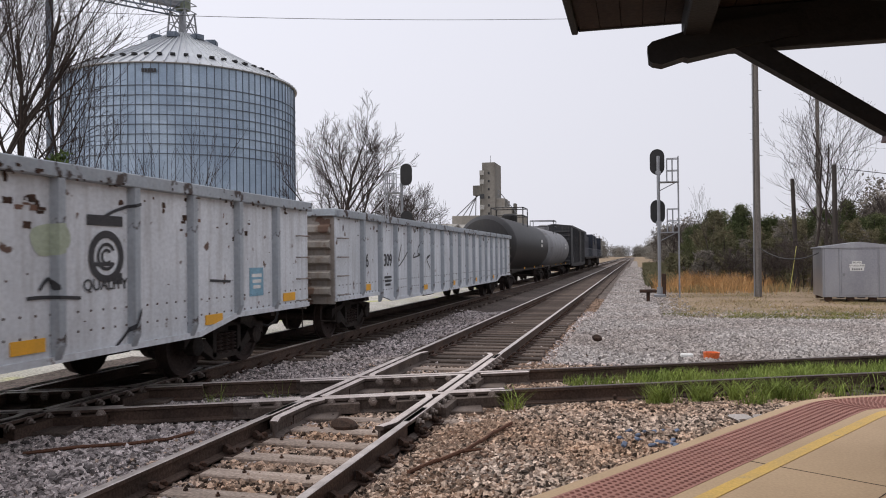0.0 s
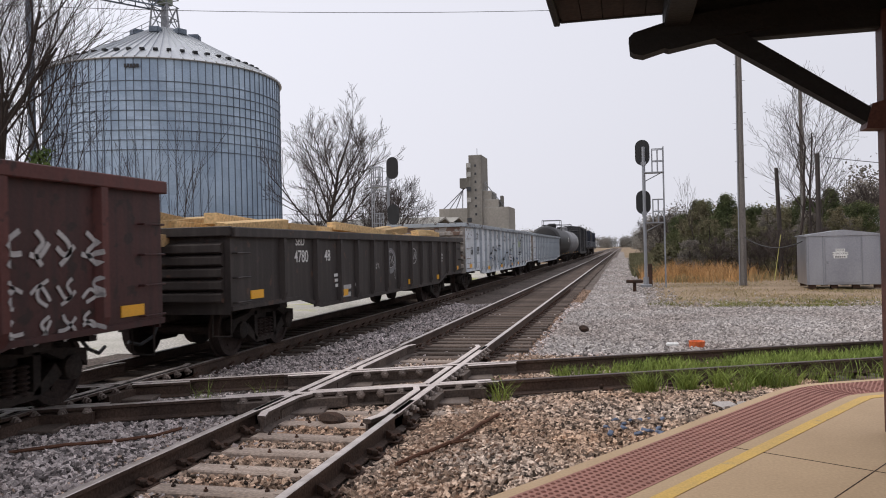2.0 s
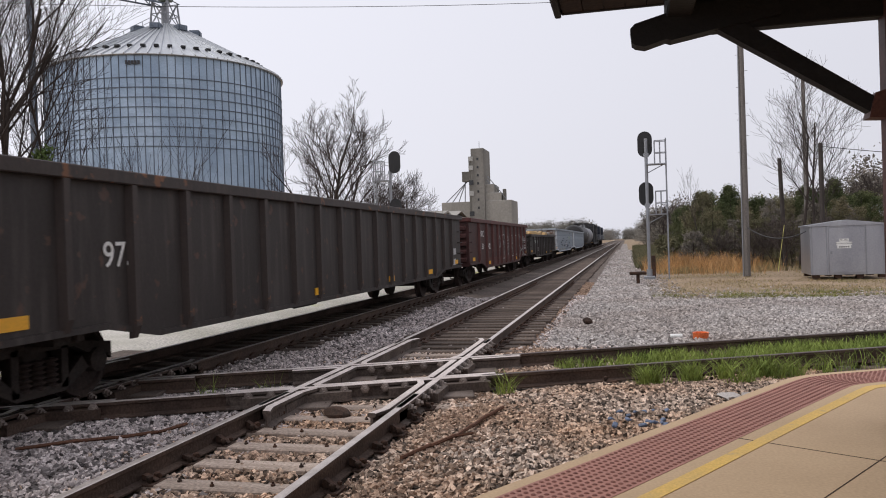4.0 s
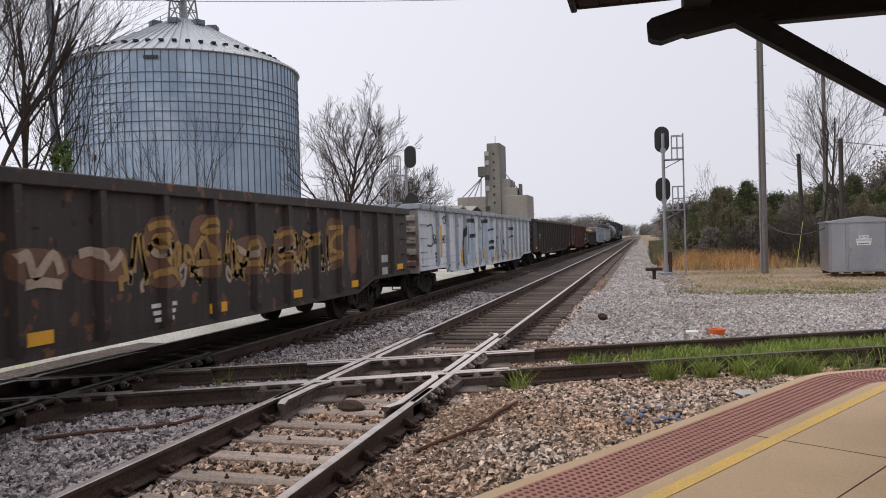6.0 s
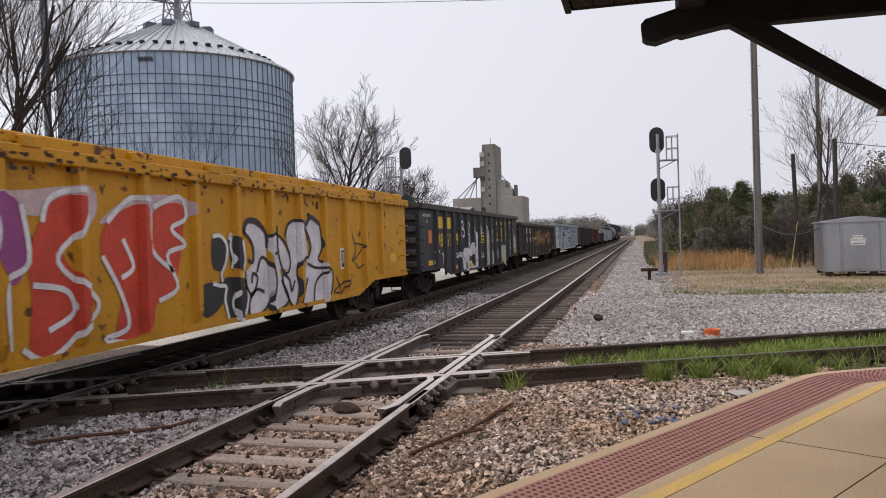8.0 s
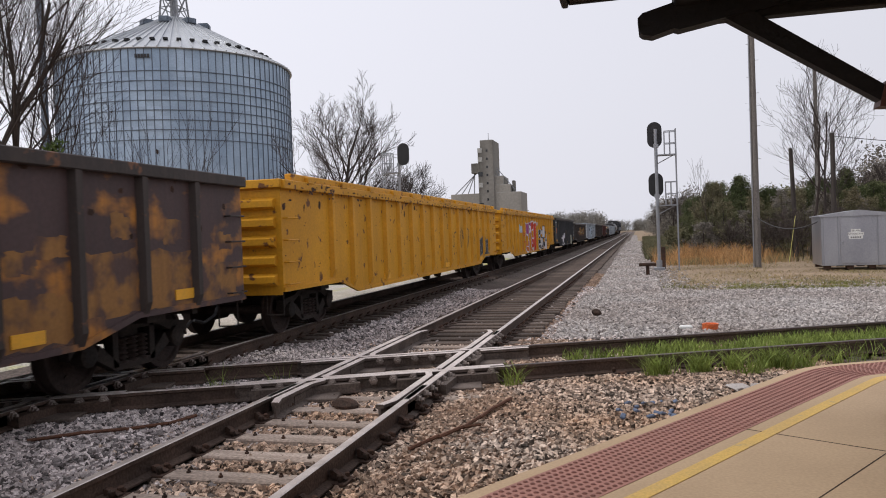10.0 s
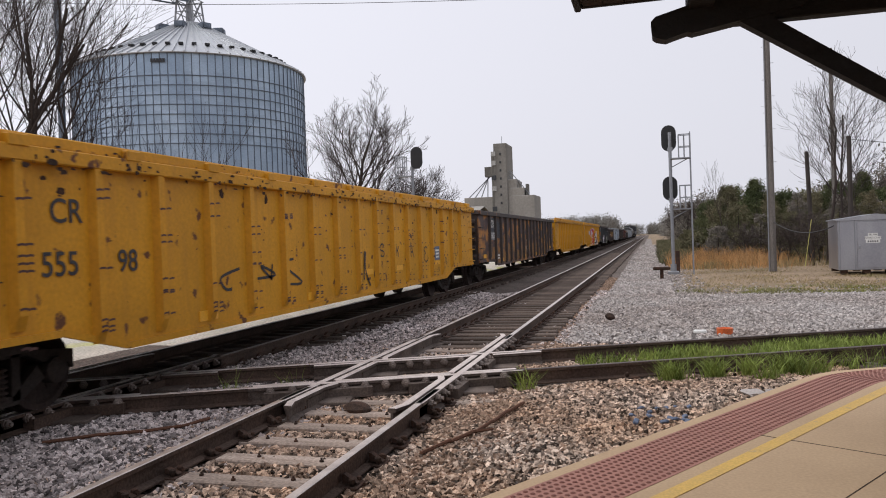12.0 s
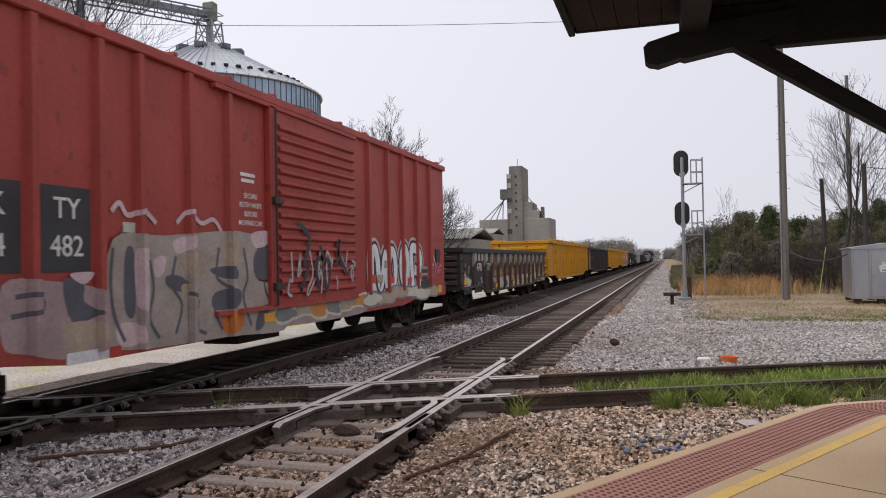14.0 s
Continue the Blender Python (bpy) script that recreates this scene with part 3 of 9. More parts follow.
# ---- platform ----
EDGE = [(-1.74, -8), (-1.74, -2), (-1.73, 1.0), (-1.66, 2.7), (-1.50, 3.75), (-1.06, 4.64), (-0.45, 5.64), (0.16, 6.64), (0.77, 7.64), (1.20, 8.34), (1.52, 8.86), (1.78, 9.22), (2.12, 9.47), (2.7, 9.76), (5.0, 10.86), (9.0, 12.76), (14.0, 15.15)]


def smooth_line(pts, n=8):
    out = []
    for i in range(len(pts) - 1):
        p = [Vector(pts[max(0, min(len(pts) - 1, j))]) for j in (i - 1, i, i + 1, i + 2)]
        for k in range(n):
            t = k / n
            out.append(0.5 * (2 * p[1] + (p[2] - p[0]) * t + (2 * p[0] - 5 * p[1] + 4 * p[2] - p[3]) * t * t + (3 * p[1] - p[0] - 3 * p[2] + p[3]) * t ** 3))
    out.append(Vector(pts[-1]))
    return out


LINE = smooth_line(EDGE)


def offset(line, d):
    out = []
    for i, p in enumerate(line):
        t = (line[min(i + 1, len(line) - 1)] - line[max(i - 1, 0)]).normalized()
        out.append(p + Vector((t.y, -t.x)) * d)
    return out


def ribbon(bm, line, d0, d1, z0, z1):
    a, b = offset(line, d0), offset(line, d1)
    rows = [[bm.verts.new((p.x, p.y, z)) for p, z in ((q, z0), (q, z1), (r, z1), (r, z0))] for q, r in zip(a, b)]
    for s, t in zip(rows, rows[1:]):
        for i in range(3):
            bm.faces.new((s[i], s[i + 1], t[i + 1], t[i]))


platform = thing("platform", "tan concrete station platform with a curved edge", "platform", kind="structure")
bm = bmesh.new()
inner_line = offset(LINE, 0.67)
base = [(p.x, p.y) for p in inner_line] + [(14.0, -8.0)]
extrude_poly(bm, base, "z", -0.4, 0.0)
part("slab", bm, CONCRETE, platform)
bm = bmesh.new()
ribbon(bm, LINE, 0.0, 0.11, -0.5, 0.0)
part("edge_kerb", bm, CONCRETE, platform)
bm = bmesh.new()
ribbon(bm, LINE, 0.11, 0.67, -0.4, 0.003)
tact = part("tactile_strip", bm, TACTILE, platform, "brick-red tactile warning strip with raised domes")
bm = bmesh.new()
ribbon(bm, LINE, 0.79, 0.90, -0.1, 0.004)
part("yellow_line", bm, YELLOW_LINE, platform, "worn yellow painted line")
# joints sawn in the concrete
bm = bmesh.new()
for a, b in (((0.75, 6.45), (1.63, 5.91)), ((1.63, 5.91), (4.6, 4.1)), ((0.55, 4.15), (2.5, 7.2)), ((-0.3, 3.9), (0.6, 3.35))):
    bar(bm, (*a, 0.0), (*b, 0.0), 0.007, 0.006)
part("joint", bm, JOINT, platform)
# domes
dv, df = [], []
ring6 = [(math.cos(k * math.pi / 3), math.sin(k * math.pi / 3)) for k in range(6)]
acc = 0.0
for i in range(20, len(LINE) - 10):
    p, q = LINE[i], LINE[i + 1]
    seg = (q - p).length
    t = (q - p).normalized()
    nrm = Vector((t.y, -t.x))
    while acc < seg:
        c = p + t * acc
        for j in range(9):
            o = c + nrm * (0.15 + j * 0.06)
            b0 = len(dv)
            dv += [(o.x + rx * 0.019, o.y + ry * 0.019, 0.003) for rx, ry in ring6] + [(o.x + rx * 0.011, o.y + ry * 0.011, 0.010) for rx, ry in ring6]
            df += [(b0 + k, b0 + (k + 1) % 6, b0 + 6 + (k + 1) % 6, b0 + 6 + k) for k in range(6)]
            df += [(b0 + 6, b0 + 7, b0 + 8, b0 + 9), (b0 + 6, b0 + 9, b0 + 10, b0 + 11)]
        acc += 0.06
    acc -= seg
domes = part("domes", soup("domes", dv, df, DOME), None, platform)
tagged(domes, kind="stuff")

# ---- station canopy ----
canopy = thing("station_canopy", "dark timber station canopy with a braced arm and brown soffit", "canopy", kind="structure")
bm = bmesh.new()
extrude_poly(bm, [(-0.54, 3.76), (6.0, 3.86), (6.0, 4.1), (-0.54, 3.92)], "y", -6, 7.35)
part("roof", bm, SHINGLE, canopy)
for i in range(18):
    bm = bmesh.new()
    x = -0.52 + i * 0.19
    extrude_poly(bm, [(x, 3.735), (x + 0.182, 3.735), (x + 0.182, 3.758), (x, 3.758)], "y", -6, 7.28)
    part("soffit_board", bm, SOFFIT, canopy)
bm = bmesh.new()
box(bm, -0.60, -0.54, -6, 7.33, 3.70, 3.94, 0.01)
part("fascia", bm, DARK_WOOD, canopy)
bm = bmesh.new()
box(bm, -0.54, 6.0, 7.28, 7.33, 3.725, 3.90, 0.008)
part("fascia", bm, DARK_WOOD, canopy)
bm = bmesh.new()
box(bm, 0.38, 0.60, -6, 7.15, 3.50, 3.73, 0.015)
part("purlin", bm, DARK_WOOD, canopy)
bm = bmesh.new()
box(bm, 0.6, 6.0, 6.95, 7.10, 3.36, 3.73, 0.01)
part("header_beam", bm, DARK_WOOD, canopy)
bm = bmesh.new()
extrude_poly(bm, [(0.12, 3.285), (0.09, 3.31), (0.08, 3.43), (0.12, 3.47), (0.55, 3.58), (1.3, 3.64), (1.3, 3.44), (0.80, 3.365), (0.42, 3.30), (0.38, 3.315), (0.2, 3.265)], "y", 6.9, 7.08)
part("bracket_arm", bm, DARK_WOOD, canopy)
bm = bmesh.new()
extrude_poly(bm, [(0.79, 3.37), (1.99, 2.56), (2.03, 2.68), (0.99, 3.42)], "y", 6.92, 7.06)
part("brace", bm, DARK_WOOD, canopy)
bm = bmesh.new()
extrude_poly(bm, [(1.95, 2.53), (2.12, 2.52), (2.12, 2.76), (2.0, 2.73)], "y", 6.90, 7.09)
part("brace_shoe", bm, POST_RED, canopy)
bm = bmesh.new()
box(bm, 2.085, 2.27, 6.90, 7.09, 0, 3.5, 0.012)
part("post", bm, POST_RED, canopy)
bm = bmesh.new()
bar(bm, (0.6, 6.2, 3.60), (4.5, 6.9, 3.40), 0.035, n=6)
part("conduit", bm, STEEL_GREY, canopy)
# out-of-view wall, added to close off and shade the platform side
bm = bmesh.new()
box(bm, 5.5, 5.8, -8, 6.4, 0, 4.0)
solid("wall_depot", bm, BRICK_WALL, "unseen plain brick wall added to shade the platform side", "wall", "structure")

# ---- the train ----
SPEED = 17.7


def wheelset_mesh():
    bm = bmesh.new()
    for s in (-1, 1):
        prof = ((0.08, 0.02), (0.14, 0.04), (0.34, -0.02), (0.36, -0.05), (0.42, -0.05), (0.425, 0.075), (0.45, 0.085), (0.45, 0.11), (0.34, 0.11), (0.14, 0.07), (0.08, 0.08))
        lathe(bm, [(r, s * (0.80 - h)) for r, h in prof], 24, axis="x")
    lathe(bm, ((0.08, -0.98), (0.08, 0.98)), 10, axis="x")
    # lightening holes' rims, so that the turning shows
    for s in (-1, 1):
        for k in range(5):
            a = k * 2 * math.pi / 5
            c = Vector((s * 0.79, 0.25 * math.cos(a), 0.25 * math.sin(a)))
            lathe(bm, ((0.035, -0.012), (0.035, 0.012)), 6, axis="x", at=c)
    return finish(bm, "wheelset", WHEEL, True)


def sideframe_mesh(s):
    """Cast truck side frame seen from the side: arch, pedestals and spring opening."""
    bm = bmesh.new()
    x0, x1 = (0.90, 1.03) if s > 0 else (-1.03, -0.90)
    for pts in (
        [(-1.12, 0.40), (-1.12, 0.60), (-0.62, 0.66), (-0.45, 0.76), (0.45, 0.76), (0.62, 0.66), (1.12, 0.60), (1.12, 0.40), (0.98, 0.52), (0.72, 0.52), (0.5, 0.62), (-0.5, 0.62), (-0.72, 0.52), (-0.98, 0.52)],
        [(-0.62, 0.50), (-0.72, 0.36), (-0.35, 0.16), (0.35, 0.16), (0.72, 0.36), (0.62, 0.50), (0.32, 0.25), (-0.32, 0.25)],
        [(-0.40, 0.20), (-0.30, 0.20), (-0.30, 0.68), (-0.40, 0.68)],
        [(0.30, 0.20), (0.40, 0.20), (0.40, 0.68), (0.30, 0.68)],
    ):
        extrude_poly(bm, pts, "x", x0, x1)
    for yy in (-0.85, 0.85):
        lathe(bm, ((0.14, s * 0.93), (0.14, s * 1.07), (0.09, s * 1.09)), 10, axis="x", at=(0, yy, 0.42))
    return finish(bm, "side_frame", UNDER)


def bolster_mesh():
    bm = bmesh.new()
    box(bm, -0.95, 0.95, -0.2, 0.2, 0.45, 0.66, 0.03)
    return finish(bm, "truck", UNDER)


def spring_mesh():
    bm = bmesh.new()
    prof = []
    for k in range(6):
        prof += [(0.055, k * 0.055), (0.085, k * 0.055 + 0.014), (0.085, k * 0.055 + 0.03), (0.055, k * 0.055 + 0.044)]
    lathe(bm, prof, 10)
    return finish(bm, "spring", WHEEL)


WHEELSET, BOLSTER, SPRINGS = wheelset_mesh(), bolster_mesh(), spring_mesh()
SIDEFRAMES = [sideframe_mesh(-1), sideframe_mesh(1)]
MOVING, ROLLING = [], []


def trucks(car, length, at=1.95):
    for s in (at, length - at):
        t = place("truck", BOLSTER, car, 0, -s, 0)
        for me in SIDEFRAMES:
            place("side_frame", me, t, 0, 0, 0)
        for xx in (-0.97, 0.97):
            for yy in (-0.19, 0.0, 0.19):
                place("spring", SPRINGS, t, xx, yy, 0.22)
        for d in (-0.85, 0.85):
            w = place("wheelset", WHEELSET, car, 0, -s + d, 0.42)
            ROLLING.append(w)


def couplers(car, length):
    for s, sg in ((0, 1), (length, -1)):
        bm = bmesh.new()
        bar(bm, (0, -s - sg * 0.6, 0.82), (0, -s + sg * 0.45, 0.82), 0.16, 0.2)
        box(bm, -0.17, 0.17, -s + sg * 0.3 - 0.14, -s + sg * 0.3 + 0.14, 0.66, 0.98, 0.03)
        part("coupler", bm, RUST, car)
        bm = bmesh.new()
        pts = [Vector((0.25, -s - sg * 0.1, 0.72)), Vector((0.28, -s + sg * 0.15, 0.45)), Vector((0.24, -s + sg * 0.4, 0.36)), Vector((0.18, -s + sg * 0.6, 0.42))]
        for a, b in zip(pts, pts[1:]):
            bar(bm, a, b, 0.05, n=6)
        part("air_hose", bm, BLACK, car)


def lettering(car, words, s, z, size, material, x=1.472, name="lettering", squeeze=1.0, parent=None):
    cu = bpy.data.curves.new(name, "FONT")
    cu.body, cu.size, cu.extrude = words, size, 0.001
    cu.align_x, cu.align_y = "CENTER", "CENTER"
    cu.offset = 0.006 * size
    cu.materials.append(material)
    ob = new(name, cu)
    ob.parent = parent or car
    ob.matrix_basis = Matrix(((0, 0, 1, x), (squeeze, 0, 0, -s), (0, 1, 0, z), (0, 0, 0, 1)))
    return ob


def plate(car, s, z, w, h, material, x=1.475, name="plate", label=""):
    bm = bmesh.new()
    box(bm, x - 0.02, x, -s - w / 2, -s + w / 2, z - h / 2, z + h / 2)
    return part(name, bm, material, car, label)


def bars(car, s, z, w, rows, h, material, x=1.472):
    """Small print that cannot be read: plain bars."""
    bm = bmesh.new()
    for k in range(rows):
        ww = w * (1.0 - 0.25 * ((k * 7) % 3) / 2)
        box(bm, x - 0.004, x, -s - ww / 2, -s + ww / 2, z - k * h * 1.7 - h, z - k * h * 1.7)
    return part("stencil_bars", bm, material, car)


def blob(bm, s, z, w, h, rnd, x, lobes=3, n=22):
    """A rounded, lumpy flat patch on the car's side."""
    ph = [rnd.uniform(0, 6.28) for _ in range(3)]
    am = [rnd.uniform(0.05, 0.16) for _ in range(3)]
    vs = []
    for k in range(n):
        a = 2 * math.pi * k / n
        r = 1 + sum(am[i] * math.sin((i + 2) * a + ph[i]) for i in range(3))
        ca, sa = math.cos(a), math.sin(a)
        e = 0.75
        vs.append(bm.verts.new((x, -s + w / 2 * r * math.copysign(abs(ca) ** e, ca), z + h / 2 * r * math.copysign(abs(sa) ** e, sa))))
    bm.faces.new(vs)
    return vs


def stroke(bm, pts, width, x):
    """A spray line through points (s, z)."""
    fine = smooth_line(pts, 5)
    a, b = offset(fine, width / 2), offset(fine, -width / 2)
    va = [bm.verts.new((x, -p.x, p.y)) for p in a]
    vb = [bm.verts.new((x, -p.x, p.y)) for p in b]
    for i in range(len(va) - 1):
        bm.faces.new((va[i], va[i + 1], vb[i + 1], vb[i]))


def graffiti(car, s0, s1, z0, z1, n, fill, line, seed, halo=None, inner=True, x=1.464):
    """A row of n swollen spray-paint shapes with outlines: colour patches, no words."""
    rnd = random.Random(seed)
    step = (s1 - s0) / n

    def shape(kind, colour, draw, *args):
        bm = bmesh.new()
        draw(bm, *args)
        part("graffiti_" + kind, bm, SPRAY[colour], car)

    for k in range(n):
        s = s0 + step * (k + 0.5)
        z = (z0 + z1) / 2 + rnd.uniform(-0.06, 0.06)
        w, h = step * rnd.uniform(1.0, 1.25), (z1 - z0) * rnd.uniform(0.85, 1.0)
        st = rnd.getstate()
        if halo:
            shape("halo", halo, blob, s, z, w * 1.35, h * 1.15, rnd, x + 0.0003 * k)
            rnd.setstate(st)
        shape("outline", line, blob, s, z, w * 1.12 + 0.05, h + 0.09, rnd, x + 0.003 + 0.0004 * k)
        rnd.setstate(st)
        shape("fill", fill[k % len(fill)], blob, s, z, w, h, rnd, x + 0.007 + 0.0004 * k)
        if inner:
            for _ in range(4):
                a = s + rnd.uniform(-0.32, 0.32) * w
                b = z + rnd.uniform(-0.3, 0.3) * h
                pts = [(a, b)]
                for _ in range(3):
                    a += rnd.uniform(-0.25, 0.25) * w
                    b += rnd.uniform(-0.3, 0.3) * h
                    a = min(max(a, s - w * 0.4), s + w * 0.4)
                    b = min(max(b, z - h * 0.42), z + h * 0.42)
                    pts.append((a, b))
                shape("stroke", line, stroke, pts, 0.035, x + 0.012)


def scribble(car, s0, s1, z0, z1, n, colour, seed, width=0.035, x=1.468):
    """Loose spray lines."""
    rnd = random.Random(seed)
    for k in range(n):
        bm = bmesh.new()
        c = s0 + (s1 - s0) * (k + 0.5) / n
        h, w = z1 - z0, (s1 - s0) / n * 0.42
        pts = [(c + rnd.uniform(-w, w), z0 + h * rnd.random()) for _ in range(rnd.choice((4, 5, 6)))]
        stroke(bm, pts, width, x)
        part("spray_line", bm, SPRAY[colour], car)


POSTS = {}      # car name: places of the side posts, half width and depth of their faces


def slab_clip(poly, lo, hi):
    """The part of a polygon of (s, z) that lies between two upright lines."""
    for sign, edge in ((1, lo), (-1, hi)):
        out = []
        for p, q in zip(poly, poly[1:] + poly[:1]):
            dp, dq = sign * (p[0] - edge), sign * (q[0] - edge)
            if dp >= 0:
                out.append(p)
            if dp * dq < 0:
                t = dp / (dp - dq)
                out.append((edge, p[1] + (q[1] - p[1]) * t))
        poly = out
        if len(poly) < 3:
            return []
    return poly


def on_posts(bm, car, polys, x):
    """Carries paint over the faces of the side posts."""
    posts, half, face = POSTS.get(car.name, ((), 0, 0))
    for r in posts:
        for poly in polys:
            c = slab_clip(poly, r - half, r + half)
            if c:
                bm.faces.new([bm.verts.new((x - 1.46 + face, -s, z)) for s, z in c])
            flank = half * 0.613
            c = slab_clip(poly, r + half, r + half + flank)
            if c:
                bm.faces.new([bm.verts.new((x - 1.456 + face - (face - 1.46) * (s - r - half) / flank, -s, z)) for s, z in c])


def tag(car, colour, width, *lines, x=1.474):
    """Hand-drawn spray lines through points (s, z)."""
    for pts in lines:
        bm = bmesh.new()
        fine = smooth_line(pts, 5)
        a, b = offset(fine, width / 2), offset(fine, -width / 2)
        quads = [[(p.x, p.y) for p in (a[i], a[i + 1], b[i + 1], b[i])] for i in range(len(a) - 1)]
        for q in quads:
            bm.faces.new([bm.verts.new((x, -s, z)) for s, z in q])
        on_posts(bm, car, quads, x)
        part("spray_line", bm, SPRAY[colour], car)


def patch(car, colour, pts, x=1.466):
    """A filled spray shape with a rounded outline through points (s, z)."""
    closed = [tuple(p) for p in smooth_line([pts[-1]] + pts + [pts[0], pts[1]], 4)[4:-4]][:-1]
    bm = bmesh.new()
    bm.faces.new([bm.verts.new((x, -s, z)) for s, z in closed])
    on_posts(bm, car, [closed], x)
    part("spray_fill", bm, SPRAY[colour], car)


def ring(s, z, w, h):
    return [(s + w / 2 * math.cos(k * math.pi / 5), z + h / 2 * math.sin(k * math.pi / 5)) for k in range(11)]


def swollen(car, lines, width, fill, line, x=1.468, halo=None):
    """Fat bubble strokes: a dark outline under a paler core."""
    for k, (dw, colour) in enumerate(((0.26, halo), (0.13, line), (0.0, fill))):
        if colour:
            for i, pts in enumerate(lines):
                bm = bmesh.new()
                stroke(bm, pts, width + dw, x + k * 0.004 + i * 0.0006)
                part("graffiti_" + ("halo", "outline", "fill")[k], bm, SPRAY[colour], car)


def peel(car, s, z, w, h, material, seed, x=1.463):
    """A ragged patch of paint or rust."""
    rnd = random.Random(seed)
    bm = bmesh.new()
    pts = []
    for a, b in (((-1, -1), (1, -1)), ((1, -1), (1, 1)), ((1, 1), (-1, 1)), ((-1, 1), (-1, -1))):
        for k in range(7):
            t = k / 7
            pts.append((a[0] + (b[0] - a[0]) * t + rnd.gauss(0, 0.09), a[1] + (b[1] - a[1]) * t + rnd.gauss(0, 0.09)))
    c = bm.verts.new((x, -s, z))
    v = [bm.verts.new((x, -s + p * w / 2, z + q * h / 2)) for p, q in pts]
    for i in range(len(v)):
        bm.faces.new((c, v[i], v[(i + 1) % len(v)]))
    return part("paint_patch", bm, material, car)


def gondola(name, label, y0, length, top, body, chord, ribs, rib_mat=None, bottom=0.62, end_bottom=0.80, lip=False, rise=(2.45, 3.4), rib_w=0.15, reflect=(), ends=None, rivets=()):
    car = thing(name, label, "railway car", group="gondola cars of the train")
    L = length
    POSTS[car.name] = (list(ribs), rib_w * 0.31, 1.545)
    rib_mat = rib_mat or body
    rnd = random.Random(name + str(y0))
    prof = [(0, end_bottom), (-rise[0], end_bottom), (-rise[1], bottom), (-L + rise[1], bottom), (-L + rise[0], end_bottom), (-L, end_bottom), (-L, top - 0.05), (0, top - 0.05)]
    for s in (1, -1):
        bm = bmesh.new()
        extrude_poly(bm, prof, "x", min(s * 1.43, s * 1.46), max(s * 1.43, s * 1.46))
        part("side_panel", bm, body, car)
        bm = bmesh.new()
        box(bm, min(s * 1.40, s * 1.555), max(s * 1.40, s * 1.555), -L - 0.02, 0.02, top - 0.15, top, 0.012)
        if lip:
            box(bm, min(s * 1.38, s * 1.50), max(s * 1.38, s * 1.50), -L + 0.35, -0.35, top, top + 0.12, 0.012)
            for k in range(int(L / 1.6)):
                yy = -0.9 - k * 1.6
                box(bm, min(s * 1.48, s * 1.57), max(s * 1.48, s * 1.57), yy - 0.12, yy + 0.12, top - 0.02, top + 0.09, 0.008)
        part("top_chord", bm, chord, car)
        # lower sill strip
        bm = bmesh.new()
        for a, b in zip(prof[:5], prof[1:6]):
            bar(bm, (s * 1.475, a[0], a[1] + 0.035), (s * 1.475, b[0], b[1] + 0.035), 0.03, 0.07)
        part("side_sill", bm, body, car)
    if rivets:
        bm = bmesh.new()
        yy = -0.12
        while yy > -L + 0.1:
            for zz in rivets:
                lathe(bm, ((0.016, 1.458), (0.012, 1.468)), 5, axis="x", at=(0, yy, zz))
            yy -= 0.19
        tagged(part("rivet", bm, RUST, car), kind="stuff")
    # side posts: tapered pressings, a flat face with sloping flanks
    full = {}
    for r in ribs:
        for s in (1, -1):
            zb = end_bottom if (r < rise[0] or r > L - rise[0]) else bottom
            if rise[0] <= r < rise[1]:
                zb = end_bottom + (bottom - end_bottom) * (r - rise[0]) / (rise[1] - rise[0])
            key = (round(zb, 2), s)
            if key not in full:
                bm = bmesh.new()
                h = rib_w / 2
                for z_lo, z_hi, out in ((zb + (0.12 if lip else 0.03), top - 0.15, 0.085),):
                    base = [(-h, 0), (-h * 0.62, out), (h * 0.62, out), (h, 0)]
                    lo = [bm.verts.new((s * (1.46 + o * (0.35 if o else 0)), p, z_lo)) for p, o in base]
                    mid = [bm.verts.new((s * (1.46 + o), p, z_lo + 0.14)) for p, o in base]
                    hi = [bm.verts.new((s * (1.46 + o), p, z_hi)) for p, o in base]
                    for ring_a, ring_b in ((lo, mid), (mid, hi)):
                        for i in range(4):
                            bm.faces.new((ring_a[i], ring_a[(i + 1) % 4], ring_b[(i + 1) % 4], ring_b[i]))
                    bm.faces.new(lo)
                    bm.faces.new(hi)
                full[key] = finish(bm, "side_post", rib_mat)
            place("side_post", full[key], car, 0, -r, 0)
    for e, sg in ((0, 1), (-L, -1)):
        bm = bmesh.new()
        box(bm, -1.43, 1.43, e - 0.03, e + 0.0, end_bottom - 0.05, top - 0.05) if sg > 0 else box(bm, -1.43, 1.43, e, e + 0.03, end_bottom - 0.05, top - 0.05)
        part("end_panel", bm, ends or body, car)
        for k in range(5):
            bm = bmesh.new()
            z = end_bottom + 0.2 + k * (top - end_bottom - 0.4) / 4.6
            extrude_poly(bm, [(e, z - 0.1), (e + sg * 0.1, z - 0.05), (e + sg * 0.1, z + 0.05), (e, z + 0.1)], "x", -1.36, 1.36)
            part("end_corrugation", bm, ends or body, car)
        bm = bmesh.new()
        box(bm, -1.5, 1.5, e - 0.06 + sg * 0.03, e + 0.06 + sg * 0.03, top - 0.13, top + 0.01, 0.01)
        part("end_chord", bm, chord, car)
        # corner ladder rungs
        bm = bmesh.new()
        bar(bm, (1.54, -sg * 0.06, 0), (1.54, -sg * 0.46, 0), 0.026, n=5)
        bar(bm, (1.45, -sg * 0.06, 0), (1.54, -sg * 0.06, 0), 0.026, n=5)
        bar(bm, (1.45, -sg * 0.46, 0), (1.54, -sg * 0.46, 0), 0.026, n=5)
